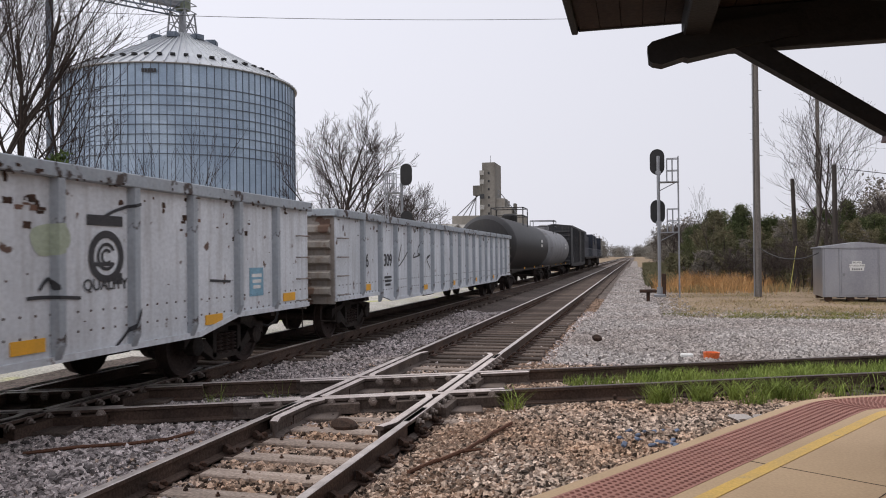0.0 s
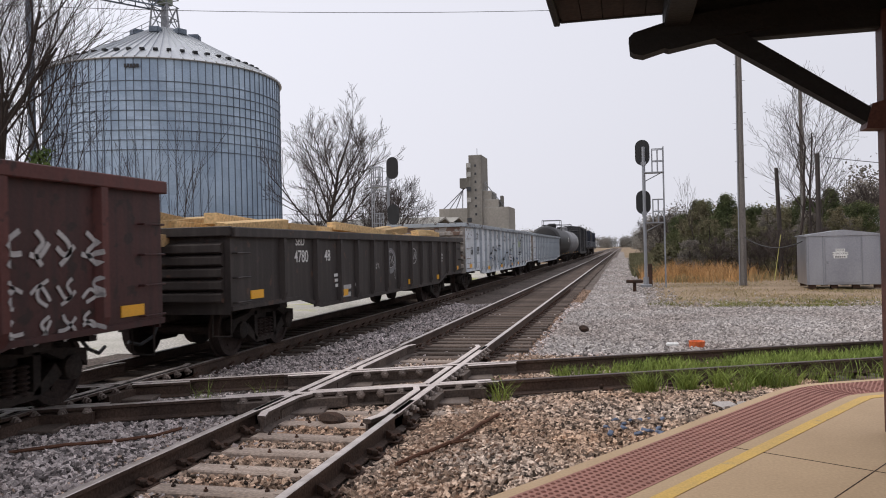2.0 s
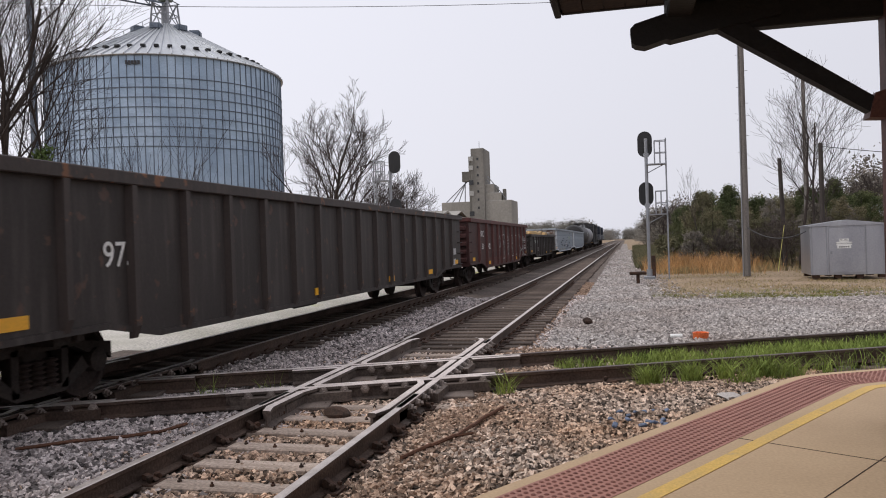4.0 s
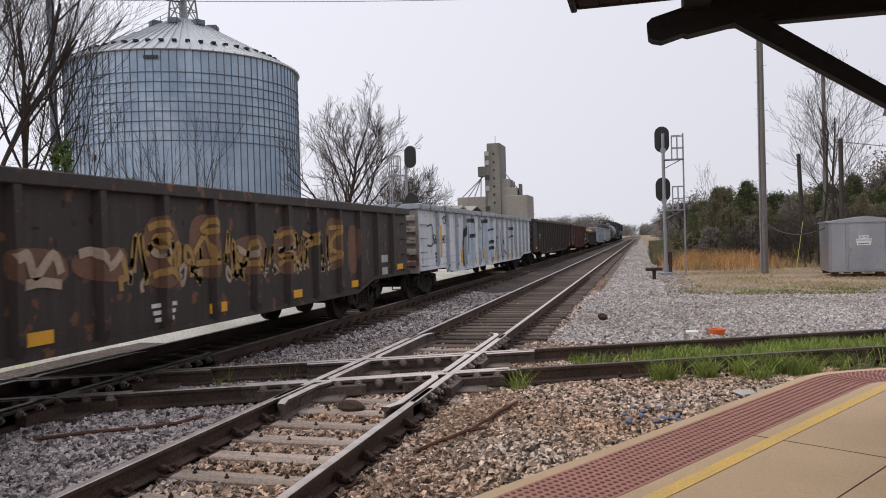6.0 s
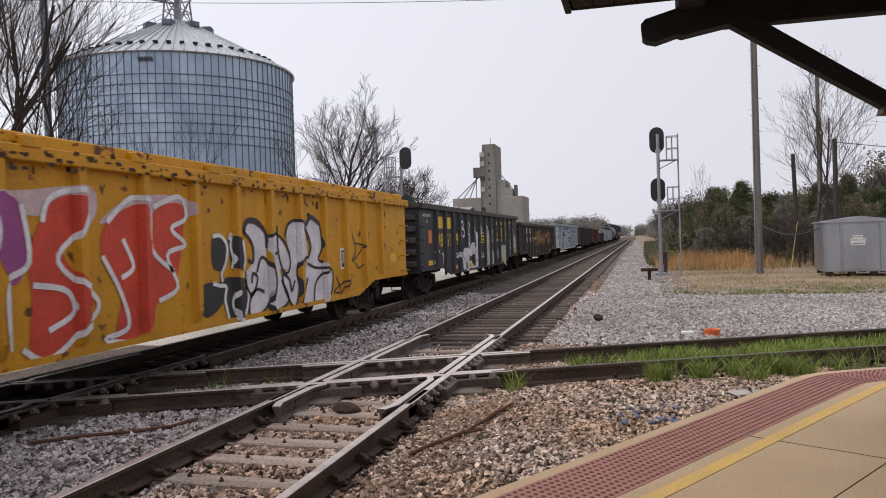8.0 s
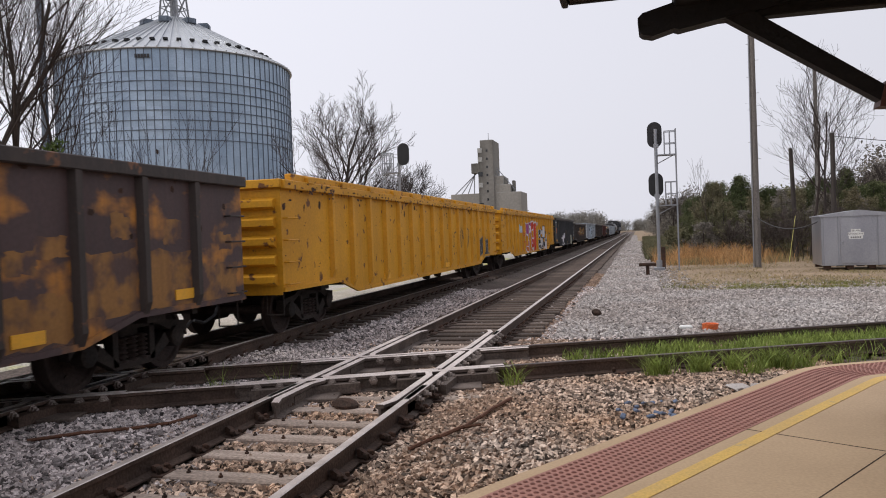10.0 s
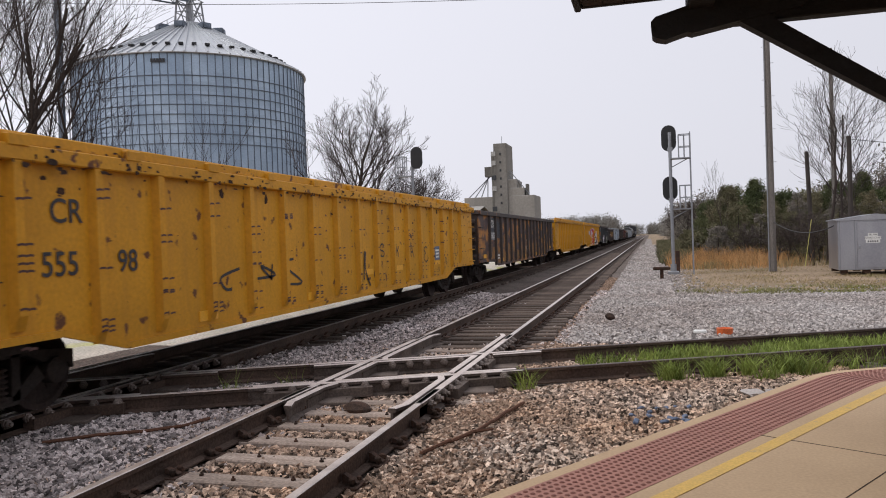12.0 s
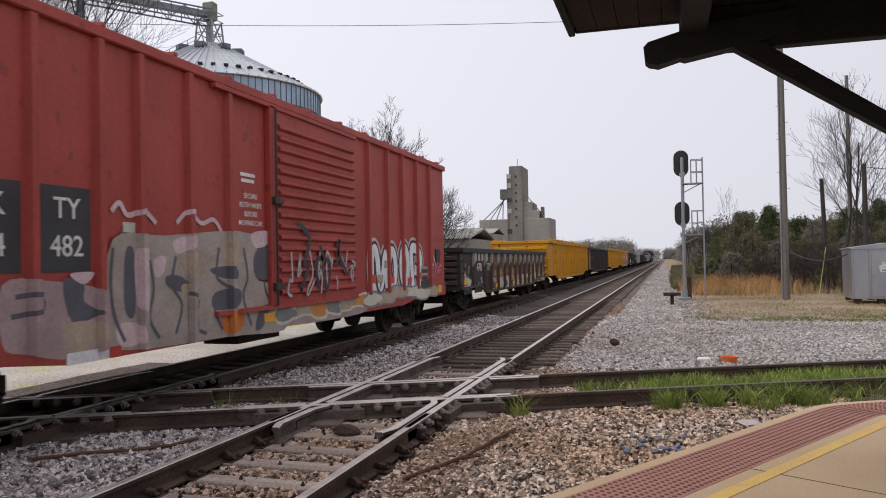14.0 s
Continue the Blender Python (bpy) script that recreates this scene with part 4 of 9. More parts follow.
        rung = finish(bm, "rung", ends or body)
        for k in range(4):
            place("rung", rung, car, 0, e, end_bottom + 0.12 + k * 0.36)
        bm = bmesh.new()
        for xx in (1.40, 1.10):
            bar(bm, (xx, e - sg * 0.1, end_bottom), (xx, e - sg * 0.1, 0.42), 0.025, n=5)
        bar(bm, (1.10, e - sg * 0.1, 0.42), (1.40, e - sg * 0.1, 0.42), 0.025, n=5)
        part("step", bm, UNDER, car)
    bm = bmesh.new()
    box(bm, -1.42, 1.42, -L + 0.05, -0.05, 0.92, 1.0)
    part("floor", bm, UNDER, car)
    bm = bmesh.new()
    box(bm, -0.22, 0.22, -L + 0.2, -0.2, 0.62, 0.92)
    for s in (1.95, L - 1.95):
        box(bm, -1.35, 1.35, -s - 0.18, -s + 0.18, 0.70, 0.92)
    for k in range(int(L / 2.2)):
        box(bm, -1.4, 1.4, -1.2 - k * 2.2 - 0.06, -1.2 - k * 2.2 + 0.06, 0.72, 0.92)
    part("underframe", bm, UNDER, car)
    bm = bmesh.new()
    lathe(bm, ((0.15, -0.5), (0.17, -0.45), (0.17, 0.45), (0.15, 0.5)), 12, axis="y", at=(0.7, -L * 0.55, 0.62))
    part("air_tank", bm, UNDER, car)
    for r in reflect:
        zb = (end_bottom if (r < rise[0] or r > L - rise[0]) else bottom) + 0.2
        plate(car, r, zb, 0.42, 0.13, YELLOW, 1.476, "reflector")
    couplers(car, L)
    trucks(car, L)
    MOVING.append((car, y0))
    return car


def chips(car, length, z, n, seed, spread=0.03, size=0.05, x=1.5585, down=False):
    """Flaked-off paint: small ragged dark patches along an edge."""
    rnd = random.Random(seed)
    bm = bmesh.new()
    for k in range(n):
        s = rnd.uniform(0.1, length - 0.1)
        w = size * rnd.uniform(0.25, 2.0)
        h = size * rnd.uniform(0.2, 0.9) * (rnd.uniform(1, 3) if down else 1)
        blob(bm, s, z + rnd.gauss(0, spread), w, h, rnd, x + k * 1e-5, n=9)
    return tagged(part("paint_chip", bm, RUST, car), kind="stuff")


SAWN = [box_mesh("timber", 0.23, ln, 0.18, TIMBER_ONE, 0.008) for ln in (2.5, 2.45, 2.58)]


def load(label, y0, a, b, top, n, seed, tall=0.18):
    """A load of sawn ties that shows above the car's sides."""
    rnd = random.Random(seed)
    ob = thing("timber_load", label, "timber load", "timber loads")
    verts, faces = [], []
    for k in range(n):
        s = a + (b - a) * rnd.random()
        x = rnd.uniform(-1.05, 1.05)
        z = top - 0.25 + rnd.random() * tall * 1.3
        new_timber = new("timber", SAWN[k % 3])
        new_timber.parent = ob
        new_timber.matrix_basis = pose(x, -s, z, rnd.uniform(-4, 4), rnd.uniform(-8, 8), rnd.gauss(0, 5))
    # the pile beneath, down to the floor of the car
    s = a
    while s < b - 0.2:
        for i in range(10):
            b0 = len(verts)
            x0, y1, z1 = -1.2 + i * 0.24, -s, top - 0.22 + rnd.uniform(-0.06, 0.03)
            y2 = -min(s + 2.55, b)
            verts += [(x, y, z) for z in (1.0, z1) for y in (y2, y1) for x in (x0, x0 + 0.225)]
            faces += [tuple(b0 + i2 for i2 in f) for f in ((0, 2, 3, 1), (4, 5, 7, 6), (0, 1, 5, 4), (2, 6, 7, 3), (0, 4, 6, 2), (1, 3, 7, 5))]
        s += 2.6
    tagged(part("timber_pile", soup("timber_pile", verts, faces, TIMBER_NEW), None, ob), kind="stuff")
    MOVING.append((ob, y0))
    return ob


P_WHITE = paint("white_car_paint", (0.70, 0.735, 0.775), (0.13, 0.08, 0.06), 0.2, streak=0.4, grime=(0.20, 0.18, 0.17))
P_WHITE_RIB = paint("grey_white_post_paint", (0.38, 0.42, 0.46), (0.06, 0.045, 0.04), 0.42, streak=0.35, grime=(0.2, 0.19, 0.18))
P_WHITE_END = paint("rusty_white_end_paint", (0.36, 0.33, 0.30), (0.16, 0.10, 0.075), 0.55, streak=0.7, scale=0.9, grime=(0.17, 0.12, 0.09))
P_BROWN = paint("dark_brown_car_paint", (0.040, 0.033, 0.031), (0.085, 0.05, 0.038), 0.3, streak=0.6, grime=(0.085, 0.072, 0.066))
P_RED = paint("oxide_red_car_paint", (0.115, 0.040, 0.035), (0.04, 0.022, 0.02), 0.4, streak=0.5, grime=(0.04, 0.03, 0.028))
P_REDDARK = paint("dark_oxide_car_paint", (0.068, 0.028, 0.026), (0.035, 0.02, 0.018), 0.45, streak=0.7, grime=(0.025, 0.018, 0.018))
P_DARK = paint("black_grey_car_paint", (0.036, 0.037, 0.041), (0.10, 0.07, 0.055), 0.22, streak=0.6, grime=(0.10, 0.092, 0.088))
P_RUSTBLACK = paint("black_rusty_car_paint", (0.050, 0.040, 0.037), (0.17, 0.08, 0.042), 0.36, streak=0.5, grime=(0.085, 0.062, 0.052))
P_ORANGERUST = paint("brown_car_paint_orange_rust", (0.085, 0.055, 0.055), (0.46, 0.20, 0.045), 0.78, streak=0.55, scale=0.6, grime=(0.055, 0.042, 0.045), stretch=(1, 0.8, 1.3), soft=0.14)
P_YELLOW = paint("yellow_car_paint", (0.66, 0.315, 0.018), (0.13, 0.05, 0.022), 0.3, streak=0.3, grime=(0.36, 0.17, 0.03))
P_PATCH = paint("peeling_white_rust_paint", (0.40, 0.24, 0.11), (0.62, 0.57, 0.48), 0.66, streak=0.95, scale=0.9, grime=(0.075, 0.04, 0.032))
P_MAROON = paint("maroon_rust_patch", (0.13, 0.05, 0.035), (0.28, 0.12, 0.05), 0.5, streak=0.6)
P_PALE = paint("pale_primer_patch", (0.58, 0.56, 0.52), (0.33, 0.19, 0.10), 0.4, streak=0.6, grime=(0.25, 0.14, 0.07))
P_OCHRE = paint("ochre_rust_patch", (0.42, 0.25, 0.09), (0.16, 0.06, 0.03), 0.4, streak=0.5, grime=(0.12, 0.06, 0.03))
P_WORN_POST = paint("worn_rusty_post_paint", (0.05, 0.038, 0.034), (0.42, 0.38, 0.33), 0.5, streak=0.6, scale=0.5, grime=(0.16, 0.075, 0.04))
P_BOX = paint("boxcar_red_paint", (0.40, 0.068, 0.054), (0.26, 0.05, 0.042), 0.3, streak=0.25, grime=(0.16, 0.035, 0.03))
P_TANK = paint("black_tank_paint", (0.028, 0.027, 0.028), (0.06, 0.05, 0.045), 0.2, streak=0.3)
P_TANKGREY = paint("grey_tank_paint", (0.27, 0.27, 0.28), (0.12, 0.09, 0.08), 0.3, streak=0.4)
P_LOCO = paint("dark_blue_loco_paint", (0.025, 0.03, 0.045), (0.05, 0.04, 0.035), 0.2, streak=0.3)


def rib_list(first, step, length, last=None):
    out, s = [], first
    while s < length - (last or first) + 0.05:
        out.append(s)
        s += step
    return out


# white car with open top and a few timbers
g = gondola("gondola_car", "dirty white gondola car heaped with a few sawn timbers", 34.2, 20.6, 2.55, P_WHITE, P_WHITE_RIB, rib_list(1.3, 1.12, 20.6), P_WHITE_RIB, rivets=(0.90, 1.10), ends=P_WHITE_END, reflect=(4.2, 7.6, 11, 14.3, 18.9))
lettering(g, "56", 19.0, 1.55, 0.4, BLACK_LETTER, name="number")
lettering(g, "309", 17.5, 1.55, 0.4, BLACK_LETTER, name="number")
bars(g, 17.5, 1.2, 0.5, 3, 0.05, BLACK_LETTER)
scribble(g, 13, 17, 1.2, 2.0, 3, "black", 3)
load("loose pale sawn timbers heaped on a white gondola car", 34.2, 0.6, 20.0, 2.45, 26, 7)

# white car with the round emblem
A = gondola("gondola_car", "dirty white gondola car with a round emblem and graffiti", 12.3, 20.4, 2.58, P_WHITE, P_WHITE_RIB, rib_list(1.26, 1.17, 20.4, 1.2), P_WHITE_RIB, rivets=(0.90, 1.10), ends=P_WHITE_END, reflect=(0.75, 3.05, 6.3, 8.8, 12.1, 15.6, 19.6))
lettering(A, "QUALITY", 5.21, 1.36, 0.17, BLACK_LETTER)
bars(A, 5.22, 2.10, 0.56, 1, 0.11, BLACK_LETTER)
bm = bmesh.new()
for r0, r1, a0, a1 in ((0.20, 0.28, 0, 360), (0.115, 0.15, 30, 330), (0.055, 0.085, 40, 320)):
    k = 30
    for i in range(k):
        t0, t1 = radians(a0 + (a1 - a0) * i / k), radians(a0 + (a1 - a0) * (i + 1) / k)
        bm.faces.new([bm.verts.new((1.470, -5.2 + r * math.cos(t), 1.66 + r * math.sin(t))) for r, t in ((r0, t0), (r1, t0), (r1, t1), (r0, t1))])
box(bm, 1.466, 1.471, -5.45, -5.1, 1.56, 1.60)
box(bm, 1.466, 1.471, -5.1, -4.95, 1.36, 1.48)
part("emblem", bm, BLACK_LETTER, A, "round black painted emblem")
plate(A, 1.85, 1.28, 0.42, 0.42, SPRAY["blue"], 1.468, "blue_stencil")
bars(A, 1.85, 1.40, 0.3, 3, 0.05, WHITE)
lettering(A, "56", 19.35, 1.55, 0.42, BLACK_LETTER, name="number")
lettering(A, "359", 18.2, 1.55, 0.42, BLACK_LETTER, name="number")
lettering(A, "CR", 18.2, 2.1, 0.34, BLACK_LETTER, name="number")
for k, (s0, z0, w, h) in enumerate(((11.2, 1.15, 1.2, 0.7), (10.2, 1.2, 0.9, 0.8), (8.9, 1.1, 0.8, 0.6), (7.9, 1.15, 0.9, 0.6), (12.6, 1.2, 1.3, 0.7))):
    peel(A, s0, z0, w, h, SPRAY["haze"], 1200 + k, 1.4635)
tag(A, "black", 0.055, [(15.51, 1.21), (15.2, 1.61), (14.92, 1.68), (14.81, 1.52), (14.89, 1.3)], [(14.92, 1.17), (14.65, 1.66), (14.37, 1.66), (14.11, 1.5), (13.97, 1.44)], [(14.89, 1.19), (14.58, 1.17), (14.62, 0.98), (14.78, 0.85)], [(13.87, 1.81), (13.53, 1.68), (13.38, 1.36), (13.33, 1.03), (13.11, 1.04)], [(13.21, 1.68), (12.99, 1.75), (12.76, 1.47), (12.45, 1.0), (11.99, 0.93), (11.76, 1.3), (11.54, 1.37), (11.47, 1.05), (11.62, 0.94)], [(11.24, 0.79), (10.8, 1.35), (10.16, 1.59)], [(10.16, 1.59), (10.21, 1.2), (10.27, 0.85)], [(10.36, 1.16), (10.13, 1.18), (9.87, 1.18)], [(8.9, 0.8), (9.01, 1.2), (9.11, 1.49), (9.55, 1.54)], [(14.37, 1.28), (14.24, 1.33), (14.22, 1.12)])
tag(A, "slate", 0.03, [(12.0, 0.9), (12.8, 1.5), (13.4, 1.6), (13.9, 1.2)], [(14.2, 0.9), (14.6, 1.5), (15.2, 1.4), (15.6, 0.9)])
load("pale sawn timbers piled in a white gondola car", 12.3, 13, 20.0, 2.52, 16, 8, 0.26)

patch(A, "slatepale", [(9.72, 1.41), (9.46, 1.31), (9.25, 1.28), (8.96, 0.84), (9.47, 0.83), (9.57, 1.05), (9.36, 1.03)], x=1.4642)
patch(A, "slatepale", [(8.39, 1.08), (8.28, 1.08), (8.39, 0.73), (8.59, 0.75)], x=1.4642)
patch(A, "slatepale", [(10.18, 1.55), (10.02, 1.55), (9.87, 0.89), (10.01, 0.83), (10.18, 1.06)], x=1.4642)
patch(A, "pale", [(9.63, 1.3), (9.25, 1.28), (9.35, 1.03), (9.62, 1.05)], x=1.4648)
patch(A, "pale", [(9.47, 0.85), (9.25, 0.98), (8.99, 0.82)], x=1.4648)
tag(A, "black", 0.035, [(10.18, 1.55), (10, 1.55), (9.98, 0.98), (9.87, 0.82)], [(9.62, 1.41), (9.57, 1.3), (9.25, 1.28), (9.36, 1.03), (9.62, 1.05)], [(9.13, 1.33), (8.84, 0.78), (9.52, 0.76)], [(9.72, 1.41), (9.41, 1.04), (9.47, 0.85), (9.25, 0.98), (8.96, 0.79)])
tag(A, "black", 0.035, [(8.38, 1.85), (8.45, 1.57), (8.35, 1.08), (8.39, 0.86)], [(8.38, 1.85), (7.98, 1.86), (7.99, 1.56)], [(7.87, 1.74), (7.92, 1.05), (7.88, 0.68)], [(9.38, 1.66), (8.95, 1.63), (8.45, 1.59)])
tag(A, "black", 0.035, [(4.71, 1.08), (4.85, 0.84), (5.11, 0.65)], [(5.34, 2.03), (5.09, 2.15), (4.68, 2.26)], [(6.32, 1.27), (6.05, 1.27), (5.6, 1.24)], [(6.16, 1.34), (6.05, 1.45), (5.99, 1.34)])
tag(A, "black", 0.035, [(3.16, 1.34), (2.62, 1.31)], [(7.4, 1.02), (7.23, 0.81)])
tag(A, "slate", 0.05, [(7.13, 1.4), (7.04, 1.47), (6.86, 1.39), (6.91, 1.19), (7.09, 1.02), (7.21, 1.15)], [(8.41, 1.74), (8.58, 1.7), (8.38, 1.83)], [(9.52, 0.76), (9.47, 0.64)])
patch(A, "greenwash", [(9.16, 1.92), (8.92, 1.94), (8.89, 1.74), (9.04, 1.65), (9.19, 1.73)], x=1.4646)
patch(A, "greenwash", [(6.25, 1.92), (5.82, 1.98), (5.76, 1.76), (6.15, 1.67)], x=1.4646)
# low dark brown car full of ties
D = gondola("gondola_car", "low dark brown gondola car full of sawn ties", -9.1, 16.2, 2.02, P_BROWN, P_BROWN, [1.1, 2.2, 3.3, 4.4, 5.5, 6.6, 7.7, 8.75, 9.8, 10.85, 11.88, 13.1, 14.5], bottom=0.60, reflect=(0.7, 3.4, 6.6, 11.6, 15.4))
lettering(D, "4780", 13.7, 1.55, 0.30, WHITE, name="number")
lettering(D, "48", 12.48, 1.55, 0.30, WHITE, name="number")
lettering(D, "SBD", 13.75, 1.82, 0.22, WHITE, name="number")
bars(D, 11.9, 1.2, 0.5, 3, 0.06, WHITE)
bars(D, 3.0, 1.5, 0.3, 3, 0.06, WHITE)
tag(D, "grey", 0.12, ring(8.36, 1.38, 0.74, 0.5))
tag(D, "silver", 0.022, ring(8.36, 1.42, 0.56, 0.42), ring(6.25, 1.47, 0.58, 0.40), [(8.1, 1.3), (7.98, 1.2), (8.05, 1.05), (8.02, 0.92)])
tag(D, "silver", 0.03, [(8.6, 1.3), (8.5, 1.5), (8.42, 1.32)], [(8.4, 1.5), (8.25, 1.3)], [(8.15, 1.52), (8.25, 1.42), (8.1, 1.32)], [(6.42, 1.36), (6.36, 1.58), (6.25, 1.38)])
tag(D, "silver", 0.03, [(6.2, 1.58), (6.1, 1.4), (6.02, 1.58)], [(9.78, 1.3), (9.7, 1.38), (9.62, 1.24)], [(9.58, 1.36), (9.5, 1.22), (9.44, 1.36)], [(9.36, 1.34), (9.3, 1.22)])
bars(D, 11.45, 0.95, 0.5, 2, 0.09, SPRAY["silver"])
bars(D, 10.8, 0.96, 0.28, 1, 0.07, SPRAY["silver"])
load("pale sawn wooden ties piled above a low brown gondola car", -9.1, 0.5, 15.8, 2.05, 95, 9, 0.34)

# oxide red car
E_ = gondola("gondola_car", "oxide-red gondola car with pale graffiti, loaded with ties", -27.0, 16.5, 2.53, P_REDDARK, P_RED, [1.15, 2.55, 3.8, 5.1, 6.45, 7.8, 9.2, 10.3, 11.65, 13.05, 14.7], P_RED, rib_w=0.17, bottom=0.58, reflect=(0.6, 4.4, 7.6, 12.3, 15.7))
lettering(E_, "581", 13.8, 1.45, 0.32, WHITE, name="number")
lettering(E_, "422", 12.3, 1.45, 0.32, WHITE, name="number")
lettering(E_, "NYC", 13.9, 1.95, 0.34, WHITE, name="number")
tag(E_, "silver", 0.045, [(10.22, 1.89), (10.04, 1.83), (9.81, 1.77), (9.56, 1.9), (9.51, 1.65), (9.47, 1.42), (9.78, 1.4), (9.82, 1.56), (10.1, 1.56), (10.14, 1.65), (10.22, 1.89)], [(8.91, 1.64), (8.72, 1.9), (8.28, 1.94), (8.08, 1.7), (8.3, 1.41), (8.37, 1.27), (8.3, 0.9), (8.77, 0.9), (8.81, 1.29), (8.91, 1.64)], [(8.48, 1.67), (8.37, 1.6), (8.45, 1.49), (8.58, 1.56), (8.48, 1.67)], [(7.58, 1.74), (7.09, 1.86), (7.02, 1.7), (7.35, 1.66), (7.27, 1.54), (7.03, 1.55), (7.03, 1.37), (7.28, 1.34), (6.96, 1.12), (7.61, 0.92), (7.6, 1.31), (7.58, 1.74)], [(6.2, 1.87), (5.7, 1.92), (5.57, 1.6), (5.83, 1.42), (5.47, 0.94), (5.81, 0.92), (6.25, 0.86), (6.23, 1.34), (6.2, 1.87)], [(4.18, 1.89), (4.64, 1.91), (4.76, 1.39), (4.75, 0.9), (4.24, 1.02)], [(2.76, 1.79), (3.29, 2.01), (3.52, 1.57), (2.64, 1.22), (3.07, 0.85), (3.49, 0.66)])
for r0, r1 in zip([0.0, 1.15, 2.55, 3.8, 5.1, 6.45, 7.8, 9.2, 10.3, 11.65, 13.05, 14.7], [1.15, 2.55, 3.8, 5.1, 6.45, 7.8, 9.2, 10.3, 11.65, 13.05, 14.7, 16.5]):
    if 2.5 < r0 < 13.05:
        plate(E_, (r0 + r1) / 2, 0.83, r1 - r0 - 0.18, 0.3, P_RED, 1.4625, "lower_panel")
ernd = random.Random(14)
for z, n, h in ((1.72, 4, 0.34), (1.28, 4, 0.26), (0.92, 4, 0.26)):
    for k in range(n):
        c = 2.40 - k * 0.36
        tag(E_, "silver", 0.055 if h > 0.3 else 0.04, [(c + ernd.uniform(-0.14, 0.14), z + h / 2), (c + ernd.uniform(-0.12, 0.12), z + 0.06), (c + ernd.uniform(-0.12, 0.12), z - 0.05), (c + ernd.uniform(-0.14, 0.14), z - h / 2)], [(c - 0.13, z + ernd.uniform(-0.1, 0.1)), (c, z + ernd.uniform(-0.1, 0.1)), (c + 0.13, z + ernd.uniform(-0.1, 0.1))])
bars(E_, 10.0, 1.3, 0.5, 2, 0.09, SPRAY["mauve"])
load("pale sawn wooden ties above a red gondola car", -27.0, 1.0, 10, 2.52, 34, 10, 0.25)

# black car
F_ = gondola("gondola_car", "grimy black gondola car with few markings", -45.07, 20.9, 2.55, P_BROWN, P_RUSTBLACK, rib_list(1.5, 1.1, 20.9), P_RUSTBLACK, reflect=(0.7, 4.2, 8, 12.5, 19.8))
bars(F_, 1.0, 1.45, 0.5, 2, 0.2, SPRAY["silver"])
lettering(F_, "975", 18.2, 1.6, 0.4, WHITE, name="number")
load("pale sawn wooden ties above a black gondola car", -45.07, 2, 18, 2.5, 40, 18, 0.22)

G_ = gondola("gondola_car", "pale white gondola car with dark graffiti letters", -67.35, 19.9, 2.54, P_WHITE, P_WHITE_RIB, rib_list(1.2, 1.135, 19.9, 0.8), P_WHITE_RIB, rivets=(0.90, 1.10), ends=P_WHITE_END, reflect=(2.6, 5.9, 9.5, 13.2))
lettering(G_, "56", 18.45, 1.6, 0.38, BLACK_LETTER, name="number")
lettering(G_, "243", 17.52, 1.6, 0.33, BLACK_LETTER, name="number")
lettering(G_, "CR", 17.3, 2.15, 0.34, BLACK_LETTER, name="number")
bars(G_, 18.2, 1.25, 0.5, 3, 0.06, BLACK_LETTER)
bars(G_, 17.0, 1.25, 0.4, 3, 0.06, BLACK_LETTER)
for s in (17.75, 15.2, 11.7, 9.5):
    plate(G_, s, 1.55 if s > 17 else 1.05, 0.14, 0.9 if s > 17 else 0.4, YELLOW, 1.474, "yellow_patch")

tag(G_, "black", 0.13, [(14.96, 0.75), (15.02, 1.47), (14.55, 2.15), (13.23, 2.18)], [(14.04, 1.69), (13.12, 1.73)], [(12.4, 2.2), (11.1, 2.23)], [(10.8, 1.44), (10.03, 1.49)])
tag(G_, "black", 0.13, [(10.82, 1.22), (10.06, 1.25)], [(6.83, 1.98), (5.61, 1.99)])
tag(G_, "black", 0.07, [(13.23, 2.18), (13.31, 1.44), (13.22, 0.84)], [(14.15, 2.02), (14.24, 1.08)], [(12.6, 1.94), (12.18, 1.94)], [(11.86, 2.21), (11.96, 1.41), (11.84, 0.87)])
tag(G_, "black", 0.07, [(11.33, 1.95), (11.27, 0.84)], [(10.94, 1.89), (9.97, 1.96)], [(9.23, 1.66), (9.49, 0.76)], [(8.46, 1.97), (8.1, 0.82)])
tag(G_, "black", 0.07, [(7.65, 2.1), (8.03, 1.33), (6.99, 0.91)], [(6.6, 1.57), (5.66, 1.68)], [(4.95, 2.07), (4.75, 1.12)])
tag(G_, "black", 0.045, [(19.26, 1.96), (18.72, 1.98), (18.71, 1.48), (19.23, 1.46)])
patch(G_, "haze", [(14.56, 2.06), (13.24, 2.08), (13.37, 0.84), (14.68, 0.82)], x=1.4645)
patch(G_, "haze", [(12.41, 2.1), (10.08, 2.13), (10.23, 0.91), (12.37, 0.9)], x=1.4645)
H_ = gondola("gondola_car", "black gondola car blistered with rust and faded graffiti", -88.4, 16.3, 2.37, P_RUSTBLACK, P_RUSTBLACK, [1.2, 2.25, 3.3, 4.35, 5.4, 6.5, 7.6, 8.7, 9.8, 10.9, 12.04, 13.24, 14.52, 15.5], reflect=(0.6, 3.5, 6.2, 8.6, 11.8, 15.3), bottom=0.58)
lettering(H_, "975", 13.80, 1.5, 0.38, WHITE, name="number")
lettering(H_, "848", 12.60, 1.5, 0.36, WHITE, name="number")
for ds in (14.15, 13.75, 12.85, 12.5):
    bars(H_, ds, 2.1, 0.24, 1, 0.3, WHITE)
